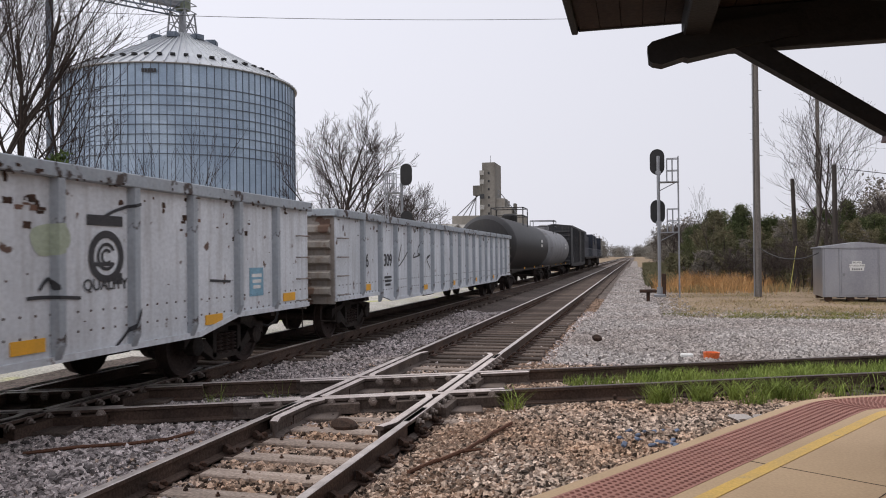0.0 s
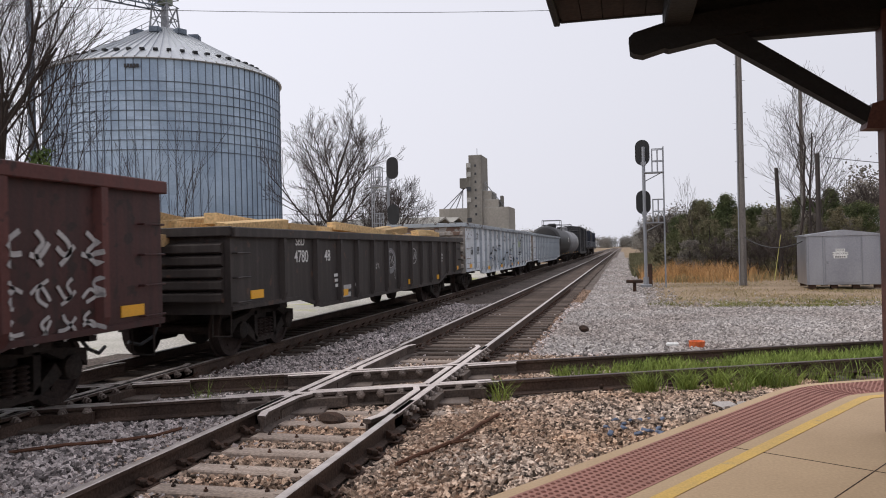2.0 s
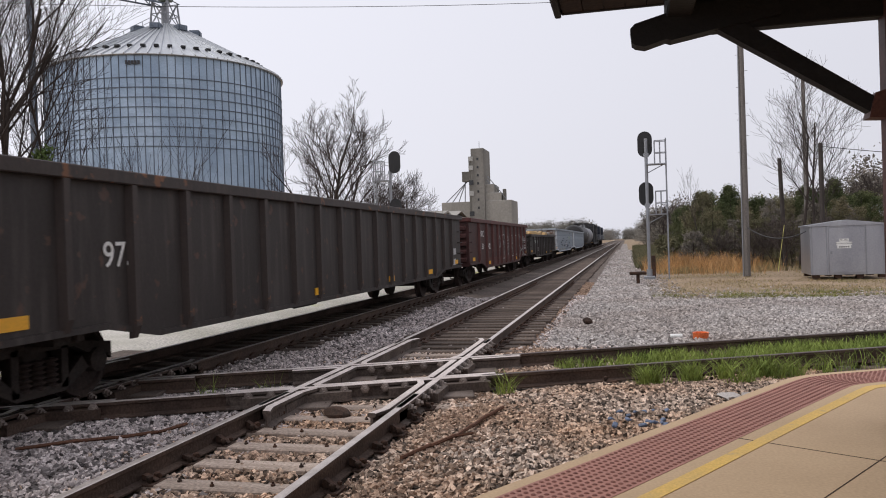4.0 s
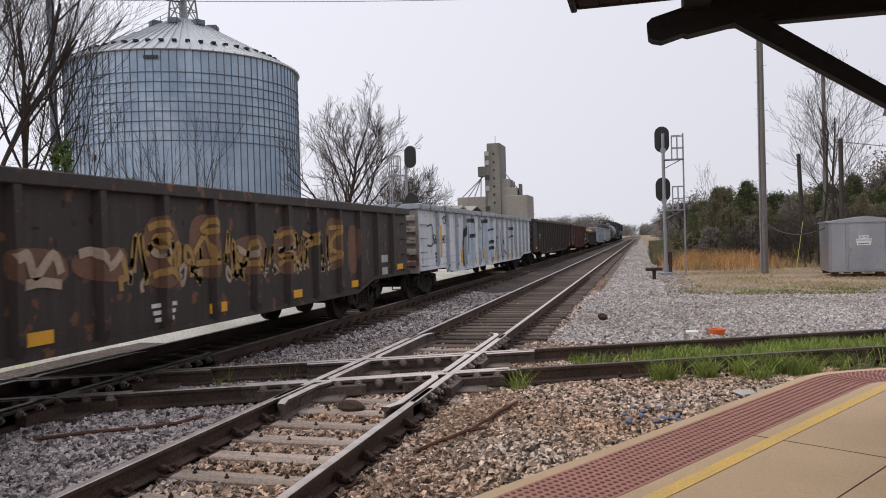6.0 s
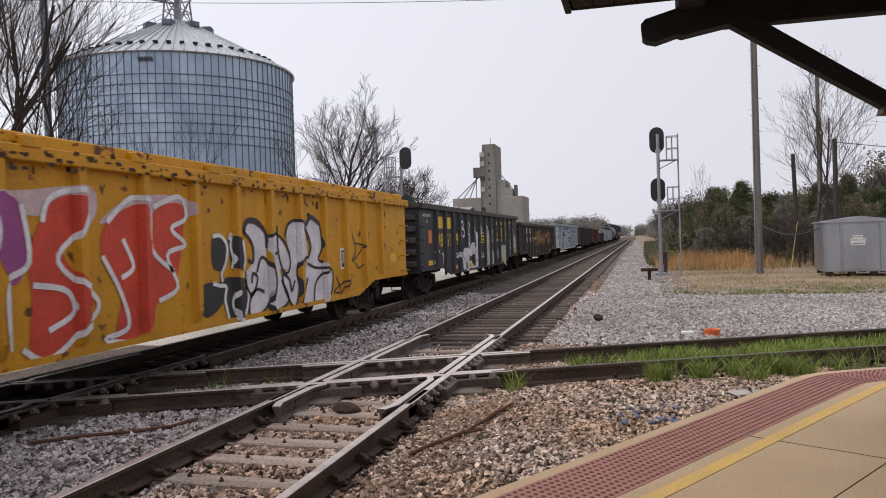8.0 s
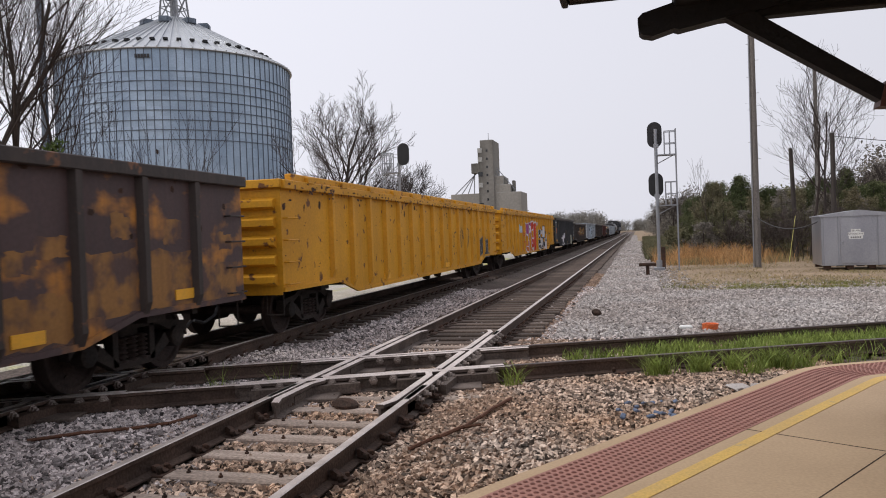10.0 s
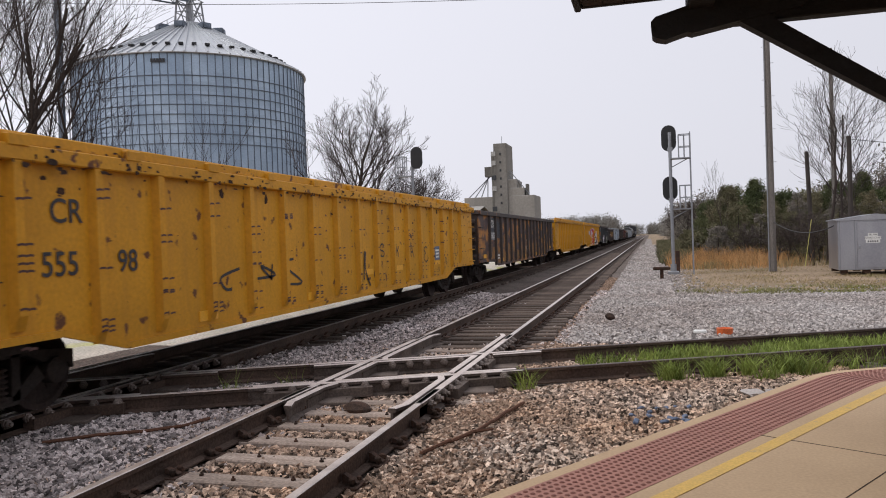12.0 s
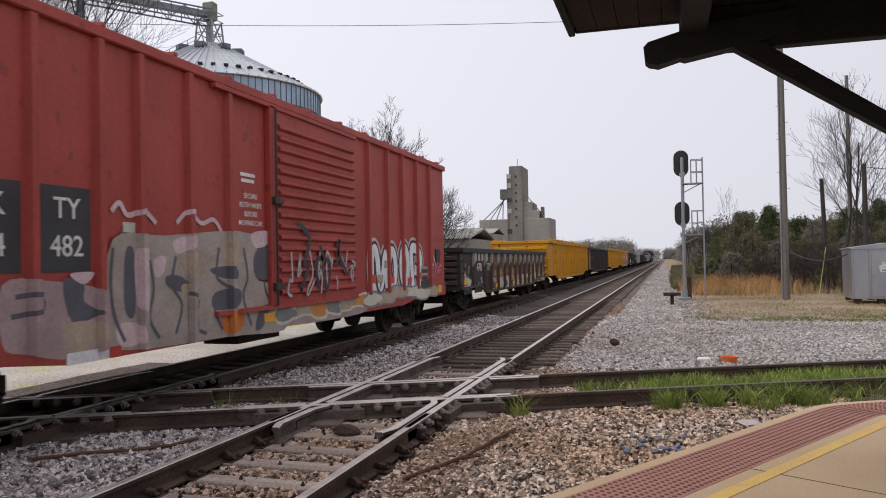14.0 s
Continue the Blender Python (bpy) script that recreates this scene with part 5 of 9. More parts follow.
for k, c in enumerate((4.9, 5.95, 7.05, 8.15, 9.25, 10.35)):
    scribble(H_, c - 0.32, c + 0.32, 1.1, 1.85, 3, "ochre", 700 + k, 0.075)
    scribble(H_, c - 0.3, c + 0.3, 1.1, 1.4, 2, "tan", 720 + k, 0.06)
bars(H_, 1.7, 1.3, 0.42, 2, 0.16, SPRAY["silver"])
bars(H_, 9.8, 0.95, 0.5, 3, 0.05, WHITE)
load("pale timber above a rusty black gondola car", -88.4, 7, 14, 2.3, 14, 19, 0.2)

patch(H_, "rustwash", [(12.14, 1.59), (11.89, 1.64), (11.45, 1.57), (11.4, 1.31), (12.05, 1.31)], x=1.4655)
patch(H_, "rustwash", [(11.24, 1.56), (10.5, 1.61), (10.55, 1.26), (11.22, 1.34)], x=1.4655)
patch(H_, "rustwash", [(10.1, 1.88), (9.55, 1.92), (9.45, 1.19), (10.1, 1.21)], x=1.4655)
patch(H_, "rustwash", [(9.18, 1.92), (8.61, 1.96), (8.49, 1.25), (9.17, 1.29)], x=1.4655)
patch(H_, "rustwash", [(8.15, 1.66), (7.29, 1.72), (7.28, 1.2), (8.17, 1.27)], x=1.4655)
patch(H_, "rustwash", [(6.86, 1.82), (6.16, 1.82), (6.04, 1.17), (6.9, 1.21)], x=1.4655)
patch(H_, "rustwash", [(4.85, 1.99), (4.24, 1.95), (4.34, 1.18), (4.91, 1.2)], x=1.4655)
patch(H_, "rustwash", [(3.78, 1.87), (3.33, 1.83), (3.44, 1.05), (3.84, 1.11)], x=1.4655)
tag(H_, "ochre", 0.085, [(10.07, 1.83), (9.81, 1.89), (9.6, 1.78), (9.99, 1.71), (9.57, 1.62)], [(10.12, 1.53), (9.91, 1.68), (9.75, 1.42), (9.48, 1.65), (9.49, 1.36)], [(10.01, 1.28), (9.67, 1.34), (9.5, 1.25)], [(8.99, 1.81), (8.77, 1.94), (8.62, 1.84), (8.94, 1.78)])
tag(H_, "ochre", 0.085, [(9.15, 1.51), (8.89, 1.73), (8.7, 1.44), (8.57, 1.7)], [(9.11, 1.39), (8.59, 1.4)], [(8.13, 1.6), (7.9, 1.29), (7.63, 1.66), (7.32, 1.26)], [(8.14, 1.3), (7.65, 1.34), (7.32, 1.23)])
tag(H_, "ochre", 0.085, [(6.79, 1.72), (6.48, 1.79), (6.21, 1.64), (6.81, 1.45), (6.11, 1.36)], [(6.82, 1.28), (6.18, 1.5)], [(5.91, 1.79), (5.39, 1.64), (5.84, 1.57), (5.33, 1.79)], [(4.8, 1.87), (4.29, 1.87), (4.79, 1.55), (4.32, 1.38), (4.81, 1.27)])
tag(H_, "tan", 0.1, [(12.09, 1.54), (11.89, 1.58), (11.79, 1.37), (11.56, 1.57), (11.46, 1.38)], [(11.21, 1.56), (10.99, 1.58), (10.76, 1.41), (10.54, 1.57)], [(10.08, 1.63), (9.88, 1.53), (9.57, 1.65)], [(8.07, 1.57), (7.7, 1.47), (7.37, 1.59)])
tag(H_, "tan", 0.1, [(6.81, 1.51), (6.18, 1.54)], [(11.98, 1.28), (11.74, 1.31), (11.46, 1.27)])
I_ = gondola("gondola_car", "dark grey gondola car with yellow numbers and white graffiti", -105.6, 16.6, 2.62, P_DARK, P_RUSTBLACK, [1.57, 2.65, 3.75, 4.75, 5.75, 6.8, 7.85, 8.95, 10.0, 11.05, 12.05, 12.95, 13.95, 15.0], P_DARK, reflect=(0.6, 4.2, 6.7, 10.4, 12.6, 15.6), bottom=0.56, rib_w=0.18)
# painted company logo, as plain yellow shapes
bm = bmesh.new()
for k in range(14):
    t0, t1 = radians(50 + 260 * k / 14), radians(50 + 260 * (k + 1) / 14)
    bm.faces.new([bm.verts.new((1.470, -5.27 + 0.22 * q * math.cos(t), 2.0 + 0.30 * q * math.sin(t))) for q, t in ((0.55, t0), (1.0, t0), (1.0, t1), (0.55, t1))])
part("logo_shape", bm, YELLOW_LETTER, I_, "yellow open ring of a painted company logo")
bm = bmesh.new()
for z, s_lo, s_hi in ((2.25, -0.2, 0.2), (2.12, -0.2, -0.04), (2.0, -0.2, 0.2), (1.88, 0.04, 0.2), (1.75, -0.2, 0.2)):
    box(bm, 1.466, 1.470, -4.30 + s_lo, -4.30 + s_hi, z - 0.065, z + 0.06)
part("logo_shape", bm, YELLOW_LETTER, I_, "yellow stepped bars of a painted company logo")
bm = bmesh.new()
bm.faces.new([bm.verts.new((1.470, -3.33 + p, q)) for p, q in ((-0.24, 1.70), (0.24, 1.70), (0.24, 1.80), (0.11, 2.0), (0.24, 2.2), (0.24, 2.3), (-0.24, 2.3), (-0.24, 2.2), (-0.11, 2.0), (-0.24, 1.80))])
part("logo_shape", bm, YELLOW_LETTER, I_, "yellow hourglass shape of a painted company logo")
for k in range(3):
    plate(I_, 5.27 - k * 0.97, 1.56, 0.42, 0.11, YELLOW_LETTER, 1.470, "logo_bar")
lettering(I_, "48", 14.47, 1.60, 0.56, YELLOW_LETTER, name="number")
lettering(I_, "61", 13.45, 1.60, 0.56, YELLOW_LETTER, name="number")
lettering(I_, "19", 12.5, 1.60, 0.56, YELLOW_LETTER, name="number")
bars(I_, 14.47, 2.3, 0.62, 1, 0.34, YELLOW_LETTER)
bars(I_, 13.45, 2.3, 0.58, 1, 0.34, YELLOW_LETTER)
lettering(I_, "INSIDE HEIGHT", 2.15, 2.3, 0.12, WHITE)
lettering(I_, "5-6", 2.15, 2.14, 0.12, WHITE)
lettering(I_, "INSIDE HEIGHT", 15.9, 2.3, 0.12, WHITE)
lettering(I_, "5-6", 15.9, 2.14, 0.12, WHITE)
for dz, w, h in ((0.21, 0.44, 0.025), (-0.17, 0.44, 0.025), (0.12, 0.36, 0.02), (-0.1, 0.36, 0.03), (-0.34, 0.3, 0.06)):
    plate(I_, 2.15, 1.3 + dz, w, h, WHITE, 1.470, "data_line")
for ds in (-0.21, 0.0, 0.21):
    plate(I_, 2.15 + ds, 1.32, 0.025, 0.38, WHITE, 1.471, "data_line")
tag(I_, "white", 0.035, ring(1.2, 1.55, 0.2, 0.3), ring(0.95, 1.5, 0.22, 0.26), [(0.8, 1.7), (0.72, 1.3), (0.6, 1.62), (0.5, 1.25)], [(1.4, 1.2), (1.1, 1.28), (0.8, 1.16), (0.4, 1.3)])
scribble(I_, 13.5, 15.3, 0.9, 1.35, 4, "white", 66, 0.03)
scribble(I_, 0.2, 1.4, 0.95, 1.8, 5, "white", 68, 0.03)

patch(I_, "pale", [(11.55, 1.12), (11.35, 1.31), (11.1, 1.34), (10.77, 1.21), (10.81, 1.68), (10.66, 1.85), (10.41, 1.81), (10.39, 1.53), (10.58, 1.31), (10.23, 1.5), (10.04, 1.47), (10.06, 1.07), (10.41, 1.02), (10.7, 1.09), (10.68, 0.91), (10.19, 0.86), (10.12, 0.58), (11, 0.58), (11.44, 0.59), (11.55, 0.83)], x=1.466)
patch(I_, "pale", [(9.79, 1.32), (9.57, 1.36), (9.44, 1.3), (9.38, 1.51), (9.46, 1.76), (9.17, 1.89), (9.08, 1.66), (9.16, 1.19), (9.12, 0.97), (9.2, 0.58), (9.83, 0.58), (9.73, 0.92)], x=1.466)
patch(I_, "putty", [(7.49, 1.82), (7.2, 1.88), (7.21, 1.02), (7.21, 0.58), (7.38, 0.58), (7.52, 1.03)], x=1.466)
patch(I_, "putty", [(7.12, 1.82), (6.91, 1.86), (6.91, 1.32), (7, 0.58), (7.18, 0.58)], x=1.466)
patch(I_, "putty", [(6.51, 1.83), (6.28, 1.86), (6.23, 1.49), (6.47, 1.37), (6.1, 1.02), (6.09, 0.61), (6.67, 0.59), (6.63, 1.24)], x=1.466)
tag(I_, "grey", 0.035, [(10.76, 1.72), (10.66, 1.84), (10.48, 1.83), (10.41, 1.69), (10.5, 1.57), (10.68, 1.58), (10.76, 1.72)], [(10.74, 1.79), (10.58, 1.72), (10.43, 1.79)], [(10.68, 1.61), (10.58, 1.72), (10.5, 1.59)], [(11.54, 1.07), (11.18, 0.92), (11.13, 0.65)])
tag(I_, "grey", 0.035, [(10.83, 0.58), (10.85, 0.97), (10.7, 1.05)], [(10.61, 0.86), (10.44, 0.58)], [(9.79, 1.32), (9.68, 0.92), (9.18, 0.87)])
tag(I_, "black", 0.07, [(10.7, 1.09), (10.41, 1), (10.06, 1.07)], [(10.58, 1.31), (10.39, 1.46), (10.15, 1.52)])
tag(I_, "white", 0.07, [(11.72, 2.16), (11.7, 2.02), (11.67, 1.88)], [(11.72, 2.16), (11.52, 2.21), (11.44, 2.05), (11.64, 1.99), (11.35, 1.93), (11.32, 1.74), (11.54, 1.72)], [(10.79, 2.21), (10.51, 2.13), (10.62, 1.92), (10.76, 1.96)], [(9.77, 1.76), (9.7, 2.16), (9.5, 1.81)])
tag(I_, "white", 0.07, [(9.8, 1.89), (9.54, 1.91)], [(8.72, 1.87), (8.54, 2.09), (8.45, 1.85), (8.67, 1.84)], [(8.56, 1.76), (8.49, 2.07), (8.35, 1.71), (8.38, 2.07)], [(7.36, 1.88), (7.37, 2.1), (7.22, 1.98)])
tag(I_, "white", 0.07, [(6.42, 1.99), (6.33, 1.83), (6.19, 1.99)])
tag(I_, "white", 0.04, [(12.51, 1.19), (12.62, 1.18), (12.61, 1.08), (12.52, 1.07)], [(12.44, 1.22), (12.47, 1.03)], [(12.37, 1.21), (12.38, 1.05), (12.46, 1.12)], [(12.3, 1.18), (12.28, 1.06), (12.21, 1.09), (12.21, 1.19)])
tag(I_, "white", 0.04, [(12.16, 1.03), (12.18, 1.18), (12.05, 1.19), (12.13, 1.11), (11.99, 0.98)], [(8.71, 1.13), (8.66, 0.97), (8.49, 1.12), (8.61, 1.03), (8.45, 0.95)], [(8.38, 1.11), (8.34, 0.94), (8.15, 1.1), (8.25, 1.02), (8.05, 0.92)], [(5.4, 1.23), (5.33, 1.04), (5.04, 1.18), (5.16, 0.89)])
tag(I_, "white", 0.04, [(5.33, 1.01), (4.97, 0.84)], [(3.49, 1.15), (3.39, 0.91), (3.14, 1.1)], [(3.51, 0.83), (3.17, 0.69)])
patch(I_, "putty", [(4.22, 1.27), (3.86, 1.34), (3.48, 1.13), (3.28, 0.9), (3.49, 0.84), (3.22, 0.53), (3.64, 0.54), (4.25, 0.65)])
patch(I_, "pale", [(1.47, 2.04), (1.3, 2.11), (1.08, 1.87), (1.03, 1.59), (1.33, 1.6), (1.48, 1.8)])
patch(I_, "flame", [(1.33, 1.94), (1.09, 1.98), (0.96, 1.77), (1.19, 1.59), (1.32, 1.73)], x=1.4675)
tag(I_, "white", 0.035, [(1.63, 2), (1.43, 1.8), (1.3, 2.07), (1.2, 1.8)], [(0.84, 1.73), (0.79, 1.44), (0.58, 1.73), (0.43, 1.5)], [(1.45, 1.46), (1.21, 1.52), (1.12, 1.17), (1.41, 1.12), (1.34, 1.32)])
tag(I_, "white", 0.035, [(0.98, 1.38), (0.94, 1.06), (0.73, 1.33), (0.69, 1.04), (0.44, 1.32)], [(1.51, 1.3), (0.99, 1.17), (0.4, 1.35)], [(1.08, 1.8), (0.91, 1.59), (1.1, 1.45)])
tag(I_, "white", 0.07, [(10.78, 2.16), (10.8, 1.95), (10.78, 1.72)], [(11.72, 2.2), (11.70, 1.9), (11.66, 1.72)])
# framed quality notice: unreadable print
for dz in (-0.17, 0.17):
    plate(I_, 8.2, 1.66 + dz, 0.66, 0.03, YELLOW_LETTER, 1.470, "notice_frame")
for ds in (-0.32, 0.32):
    plate(I_, 8.2 + ds, 1.66, 0.03, 0.34, YELLOW_LETTER, 1.470, "notice_frame")
bars(I_, 8.2, 1.76, 0.5, 2, 0.075, YELLOW_LETTER, 1.470)
plate(I_, 15.6, 1.72, 0.34, 0.36, SPRAY["flame"], 1.470, "orange_panel")

J_ = gondola("gondola_car", "bright yellow gondola car with red, black and white graffiti", -123.5, 21.2, 2.62, P_YELLOW, P_YELLOW, rib_list(1.95, 1.05, 21.2, 1.4), lip=True, bottom=0.55, rib_w=0.17, reflect=(18.7,))

patch(J_, "pale", [(8.02, 1.83), (7.86, 1.95), (7.57, 1.9), (7.33, 1.75), (7.34, 1.41), (7.21, 1.27), (7.2, 1.01), (7.39, 0.6), (7.64, 0.58), (7.9, 0.58), (7.89, 0.79), (7.68, 0.97), (7.88, 0.95), (8.01, 1.2), (7.8, 1.37), (7.79, 1.63)], x=1.466)
patch(J_, "pale", [(7.31, 1.75), (6.99, 1.81), (6.57, 1.47), (6.54, 1.23), (6.88, 1.23), (6.78, 1.02), (6.61, 0.73), (7.13, 0.58), (7.31, 0.77), (7.16, 1.14), (7.22, 1.36)], x=1.466)
patch(J_, "pale", [(6.62, 1.88), (6.3, 2.01), (5.93, 1.89), (5.83, 1.39), (6.18, 1.36), (6.27, 1.17), (6.21, 0.83), (6.39, 0.58), (6.61, 0.77), (6.78, 1.11), (6.54, 1.28), (6.56, 1.56)], x=1.466)
patch(J_, "pale", [(5.88, 1.99), (5.61, 2.07), (5.28, 1.95), (5.21, 1.53), (5.37, 1.35), (4.77, 1.13), (4.8, 0.69), (5.02, 0.58), (6.06, 0.58), (5.94, 1.1), (5.83, 1.39), (5.69, 1.54)], x=1.466)
tag(J_, "black", 0.085, [(8.02, 1.83), (7.91, 1.98), (7.62, 1.98), (7.35, 1.81), (7.33, 1.58)], [(5.87, 1.94), (5.65, 2.09), (5.28, 1.98)])
tag(J_, "black", 0.05, [(8.02, 1.83), (7.79, 1.67), (7.74, 1.47), (7.8, 1.37), (7.91, 1.43)], [(7.66, 1.22), (7.5, 1.44), (7.28, 1.34), (7.18, 1.05), (7.32, 0.72), (7.64, 0.58), (7.9, 0.6), (7.89, 0.83), (7.68, 0.97), (7.44, 0.91)], [(8.01, 1.24), (7.96, 1), (7.8, 0.9), (7.64, 1.13), (7.78, 1.21), (7.82, 1.07)], [(7.31, 1.75), (7.06, 1.81), (6.67, 1.65), (6.51, 1.37), (6.59, 1.18), (6.77, 1.2), (6.93, 1.5), (6.95, 1.93)])
tag(J_, "black", 0.05, [(7.21, 1.49), (6.97, 1.5)], [(7.32, 0.72), (7.13, 0.58), (6.61, 0.71), (6.85, 1.07)], [(6.67, 1.75), (6.54, 1.96), (6.22, 2.02), (5.89, 1.89), (5.68, 1.59), (5.79, 1.39)], [(5.79, 1.39), (6.14, 1.36), (6.27, 1.17), (6.21, 0.88), (6.39, 0.58), (6.72, 0.88), (6.8, 1.14), (6.56, 1.05), (6.49, 0.86), (6.36, 1.03)])
tag(J_, "black", 0.05, [(5.28, 1.98), (5.19, 1.58), (5.37, 1.35), (5.18, 1.29)], [(5.84, 1.29), (5.48, 1.2), (4.77, 1.13), (4.79, 0.74), (5.07, 0.58)], [(5.61, 0.58), (5.49, 0.96), (4.98, 1.14)], [(6.1, 0.58), (5.85, 1.04)])
patch(J_, "black", [(8.86, 1.76), (8.68, 1.77), (8.5, 1.64), (8.51, 1.42), (8.66, 1.29), (8.88, 1.37)], x=1.4665)
patch(J_, "black", [(8.45, 1.77), (8.25, 1.75), (8.07, 1.67), (8, 1.4), (8.11, 1.27), (8.37, 1.34), (8.43, 1.57)], x=1.4665)
patch(J_, "black", [(8.62, 1.14), (8.33, 1.19), (8.04, 1.05), (7.97, 0.84), (8.09, 0.59), (8.41, 0.58), (8.5, 0.76)], x=1.4665)
patch(J_, "black", [(9.14, 1.12), (8.57, 1.1), (8.63, 0.85), (9, 0.69), (9.16, 0.78)], x=1.4665)
tag(J_, "white", 0.055, [(8.86, 1.76), (8.66, 1.77), (8.5, 1.63), (8.54, 1.41), (8.66, 1.25), (8.64, 1.14)], [(8.45, 1.72), (8.37, 1.79), (8.4, 1.61), (8.34, 1.45), (8.39, 1.31)], [(8.89, 1.13), (8.71, 1.09), (8.55, 1.06), (8.59, 0.88), (8.48, 0.58)], [(8.48, 0.58), (8.3, 0.62), (8.39, 0.82), (8.28, 0.99)])
tag(J_, "white", 0.055, [(8.04, 1.71), (8, 1.4), (8.09, 1.25), (7.98, 1.16)], [(7.99, 1.12), (7.94, 0.84), (8.09, 0.59), (8.31, 0.58)])
tag(J_, "black", 0.03, [(3.65, 1.79), (3.47, 1.48), (3.69, 1.25), (3.05, 1.54), (3.53, 1.61)], [(4.55, 1), (4.34, 0.7), (4.68, 0.73), (3.97, 0.9), (4.35, 0.64)], [(3.55, 1.24), (3.36, 1.11), (3.08, 1.16)])
patch(J_, "pinkish", [(14.19, 2.01), (14.01, 2.18), (13.68, 2.14), (12.19, 2.2), (11.19, 2.29), (11.21, 1.91), (11.78, 1.96), (13.61, 2.01), (14.13, 1.88)], x=1.4652)
patch(J_, "pinkish", [(11.09, 1.91), (10.49, 2.22), (9.46, 2.25), (9.43, 2), (10.57, 1.98)], x=1.4652)
patch(J_, "flame", [(14.12, 2.06), (13.83, 2.11), (13.73, 1.93), (13.79, 1.57), (13.97, 1.51), (14.11, 1.62), (14.14, 1.88)], x=1.466)
patch(J_, "flame", [(14.04, 1.53), (13.64, 1.47), (13.7, 1.15), (13.44, 0.89), (13.5, 0.64), (14.18, 0.96), (13.96, 1.21)], x=1.466)
patch(J_, "magenta", [(13.29, 2.09), (12.86, 2.12), (12.59, 2), (12.52, 1.64), (12.82, 1.29), (12.56, 1.07), (12.73, 0.6), (13.12, 0.77), (13.29, 0.69), (13.28, 0.98), (13.26, 1.31), (13.19, 1.7)], x=1.4665)
patch(J_, "purple", [(13.65, 2.03), (13.29, 2.09), (13.25, 1.7), (13.3, 1.31), (13.27, 1.02), (13.46, 1.32), (13.64, 1.61)], x=1.467)
patch(J_, "purple", [(12.63, 2.1), (12.2, 2.12), (12.07, 1.63), (12.25, 1.32), (12.48, 1.54)], x=1.467)
patch(J_, "red", [(11.78, 2.1), (11.32, 2.17), (11.34, 1.85), (11.64, 1.6), (11.21, 1.15), (11.41, 0.88), (11.77, 0.6), (12.09, 0.66), (12.05, 1.2), (12.08, 1.58)], x=1.4665)
patch(J_, "red", [(10.97, 1.92), (10.36, 2.14), (10.32, 1.73), (9.92, 1.34), (10.4, 0.67), (10.87, 0.65), (10.77, 1.13), (11.06, 1.56)], x=1.4665)
patch(J_, "red", [(10.15, 2.05), (9.54, 2.16), (9.58, 1.66), (9.79, 1.08), (10.16, 1.03), (10.27, 1.48)], x=1.4665)
tag(J_, "white", 0.06, [(14.16, 1.91), (14.01, 2.15), (13.76, 2.09), (13.71, 1.89), (13.79, 1.57), (13.98, 1.48), (14.17, 1.71)], [(14.04, 1.53), (13.92, 1.26), (14.21, 0.97), (13.5, 0.62), (13.45, 0.85), (13.64, 0.91), (13.58, 0.58)], [(13.69, 2.05), (13.67, 1.7), (13.42, 1.27), (13.31, 1.03), (13.46, 0.66)], [(13.29, 2.11), (12.86, 2.15), (12.55, 2), (12.52, 1.69), (12.83, 1.27), (13.22, 1.26)])
tag(J_, "white", 0.06, [(13.25, 1.46), (12.98, 1.6), (12.88, 1.85), (13.04, 1.99), (13.26, 1.84), (13.07, 1.65)], [(13.22, 1.24), (12.65, 1.21), (12.57, 0.97), (12.73, 0.58), (13.03, 0.81)], [(12.15, 2.07), (12.08, 1.53), (12.4, 1.32), (12.39, 0.74)], [(11.9, 1.91), (11.77, 2.16), (11.31, 2.23), (11.4, 1.85), (11.71, 1.52), (11.15, 1.09), (11.41, 0.82), (11.88, 0.58), (12.19, 0.72)])
tag(J_, "white", 0.06, [(12.04, 1.31), (11.61, 1.23), (11.52, 1), (11.86, 0.86)], [(10.97, 1.92), (10.56, 2.2), (10.22, 2.11), (10.19, 1.61), (9.77, 1.34)], [(11.06, 1.56), (10.77, 1.13), (10.67, 0.76), (11.06, 0.67), (10.68, 0.58)], [(10.15, 2.11), (9.61, 2.26), (9.48, 2), (9.8, 1.86), (9.51, 1.66), (9.9, 1.54), (9.7, 1.14), (10.09, 1)])
tag(J_, "white", 0.06, [(10.72, 1.74), (10.55, 1.43), (10.76, 1.31)])
tag(J_, "red", 0.035, [(15.09, 2.07), (15.22, 1.72), (15.14, 1.25), (15.02, 0.8)], [(14.73, 1.92), (14.92, 1.64), (14.92, 1.07), (14.85, 0.78), (14.62, 1.17), (14.3, 1.28)], [(15.32, 1.72), (14.94, 1.76), (14.6, 1.59), (14.29, 1.36)], [(14.96, 0.84), (14.87, 1.47), (14.6, 1.5)])
patch(J_, "haze", [(15.92, 2.08), (15.74, 2.03), (15.56, 1.87), (15.52, 1.68), (15.76, 1.65), (16.11, 1.73), (16.18, 1.97)], x=1.465)
plate(J_, 4.05, 1.32, 0.50, 0.40, SPRAY["white"], 1.468, "data_panel")
plate(J_, 4.05, 1.32, 0.42, 0.32, BLACK_LETTER, 1.470, "data_panel")
for ds in (-0.1, 0.1):
    plate(J_, 4.05 + ds, 1.34, 0.15, 0.22, SPRAY["silver"], 1.472, "data_block")
bars(J_, 17.6, 1.55, 0.5, 3, 0.07, BLACK_LETTER)
plate(J_, 1.05, 1.25, 0.4, 0.2, YELLOW, 1.468, "reflector")

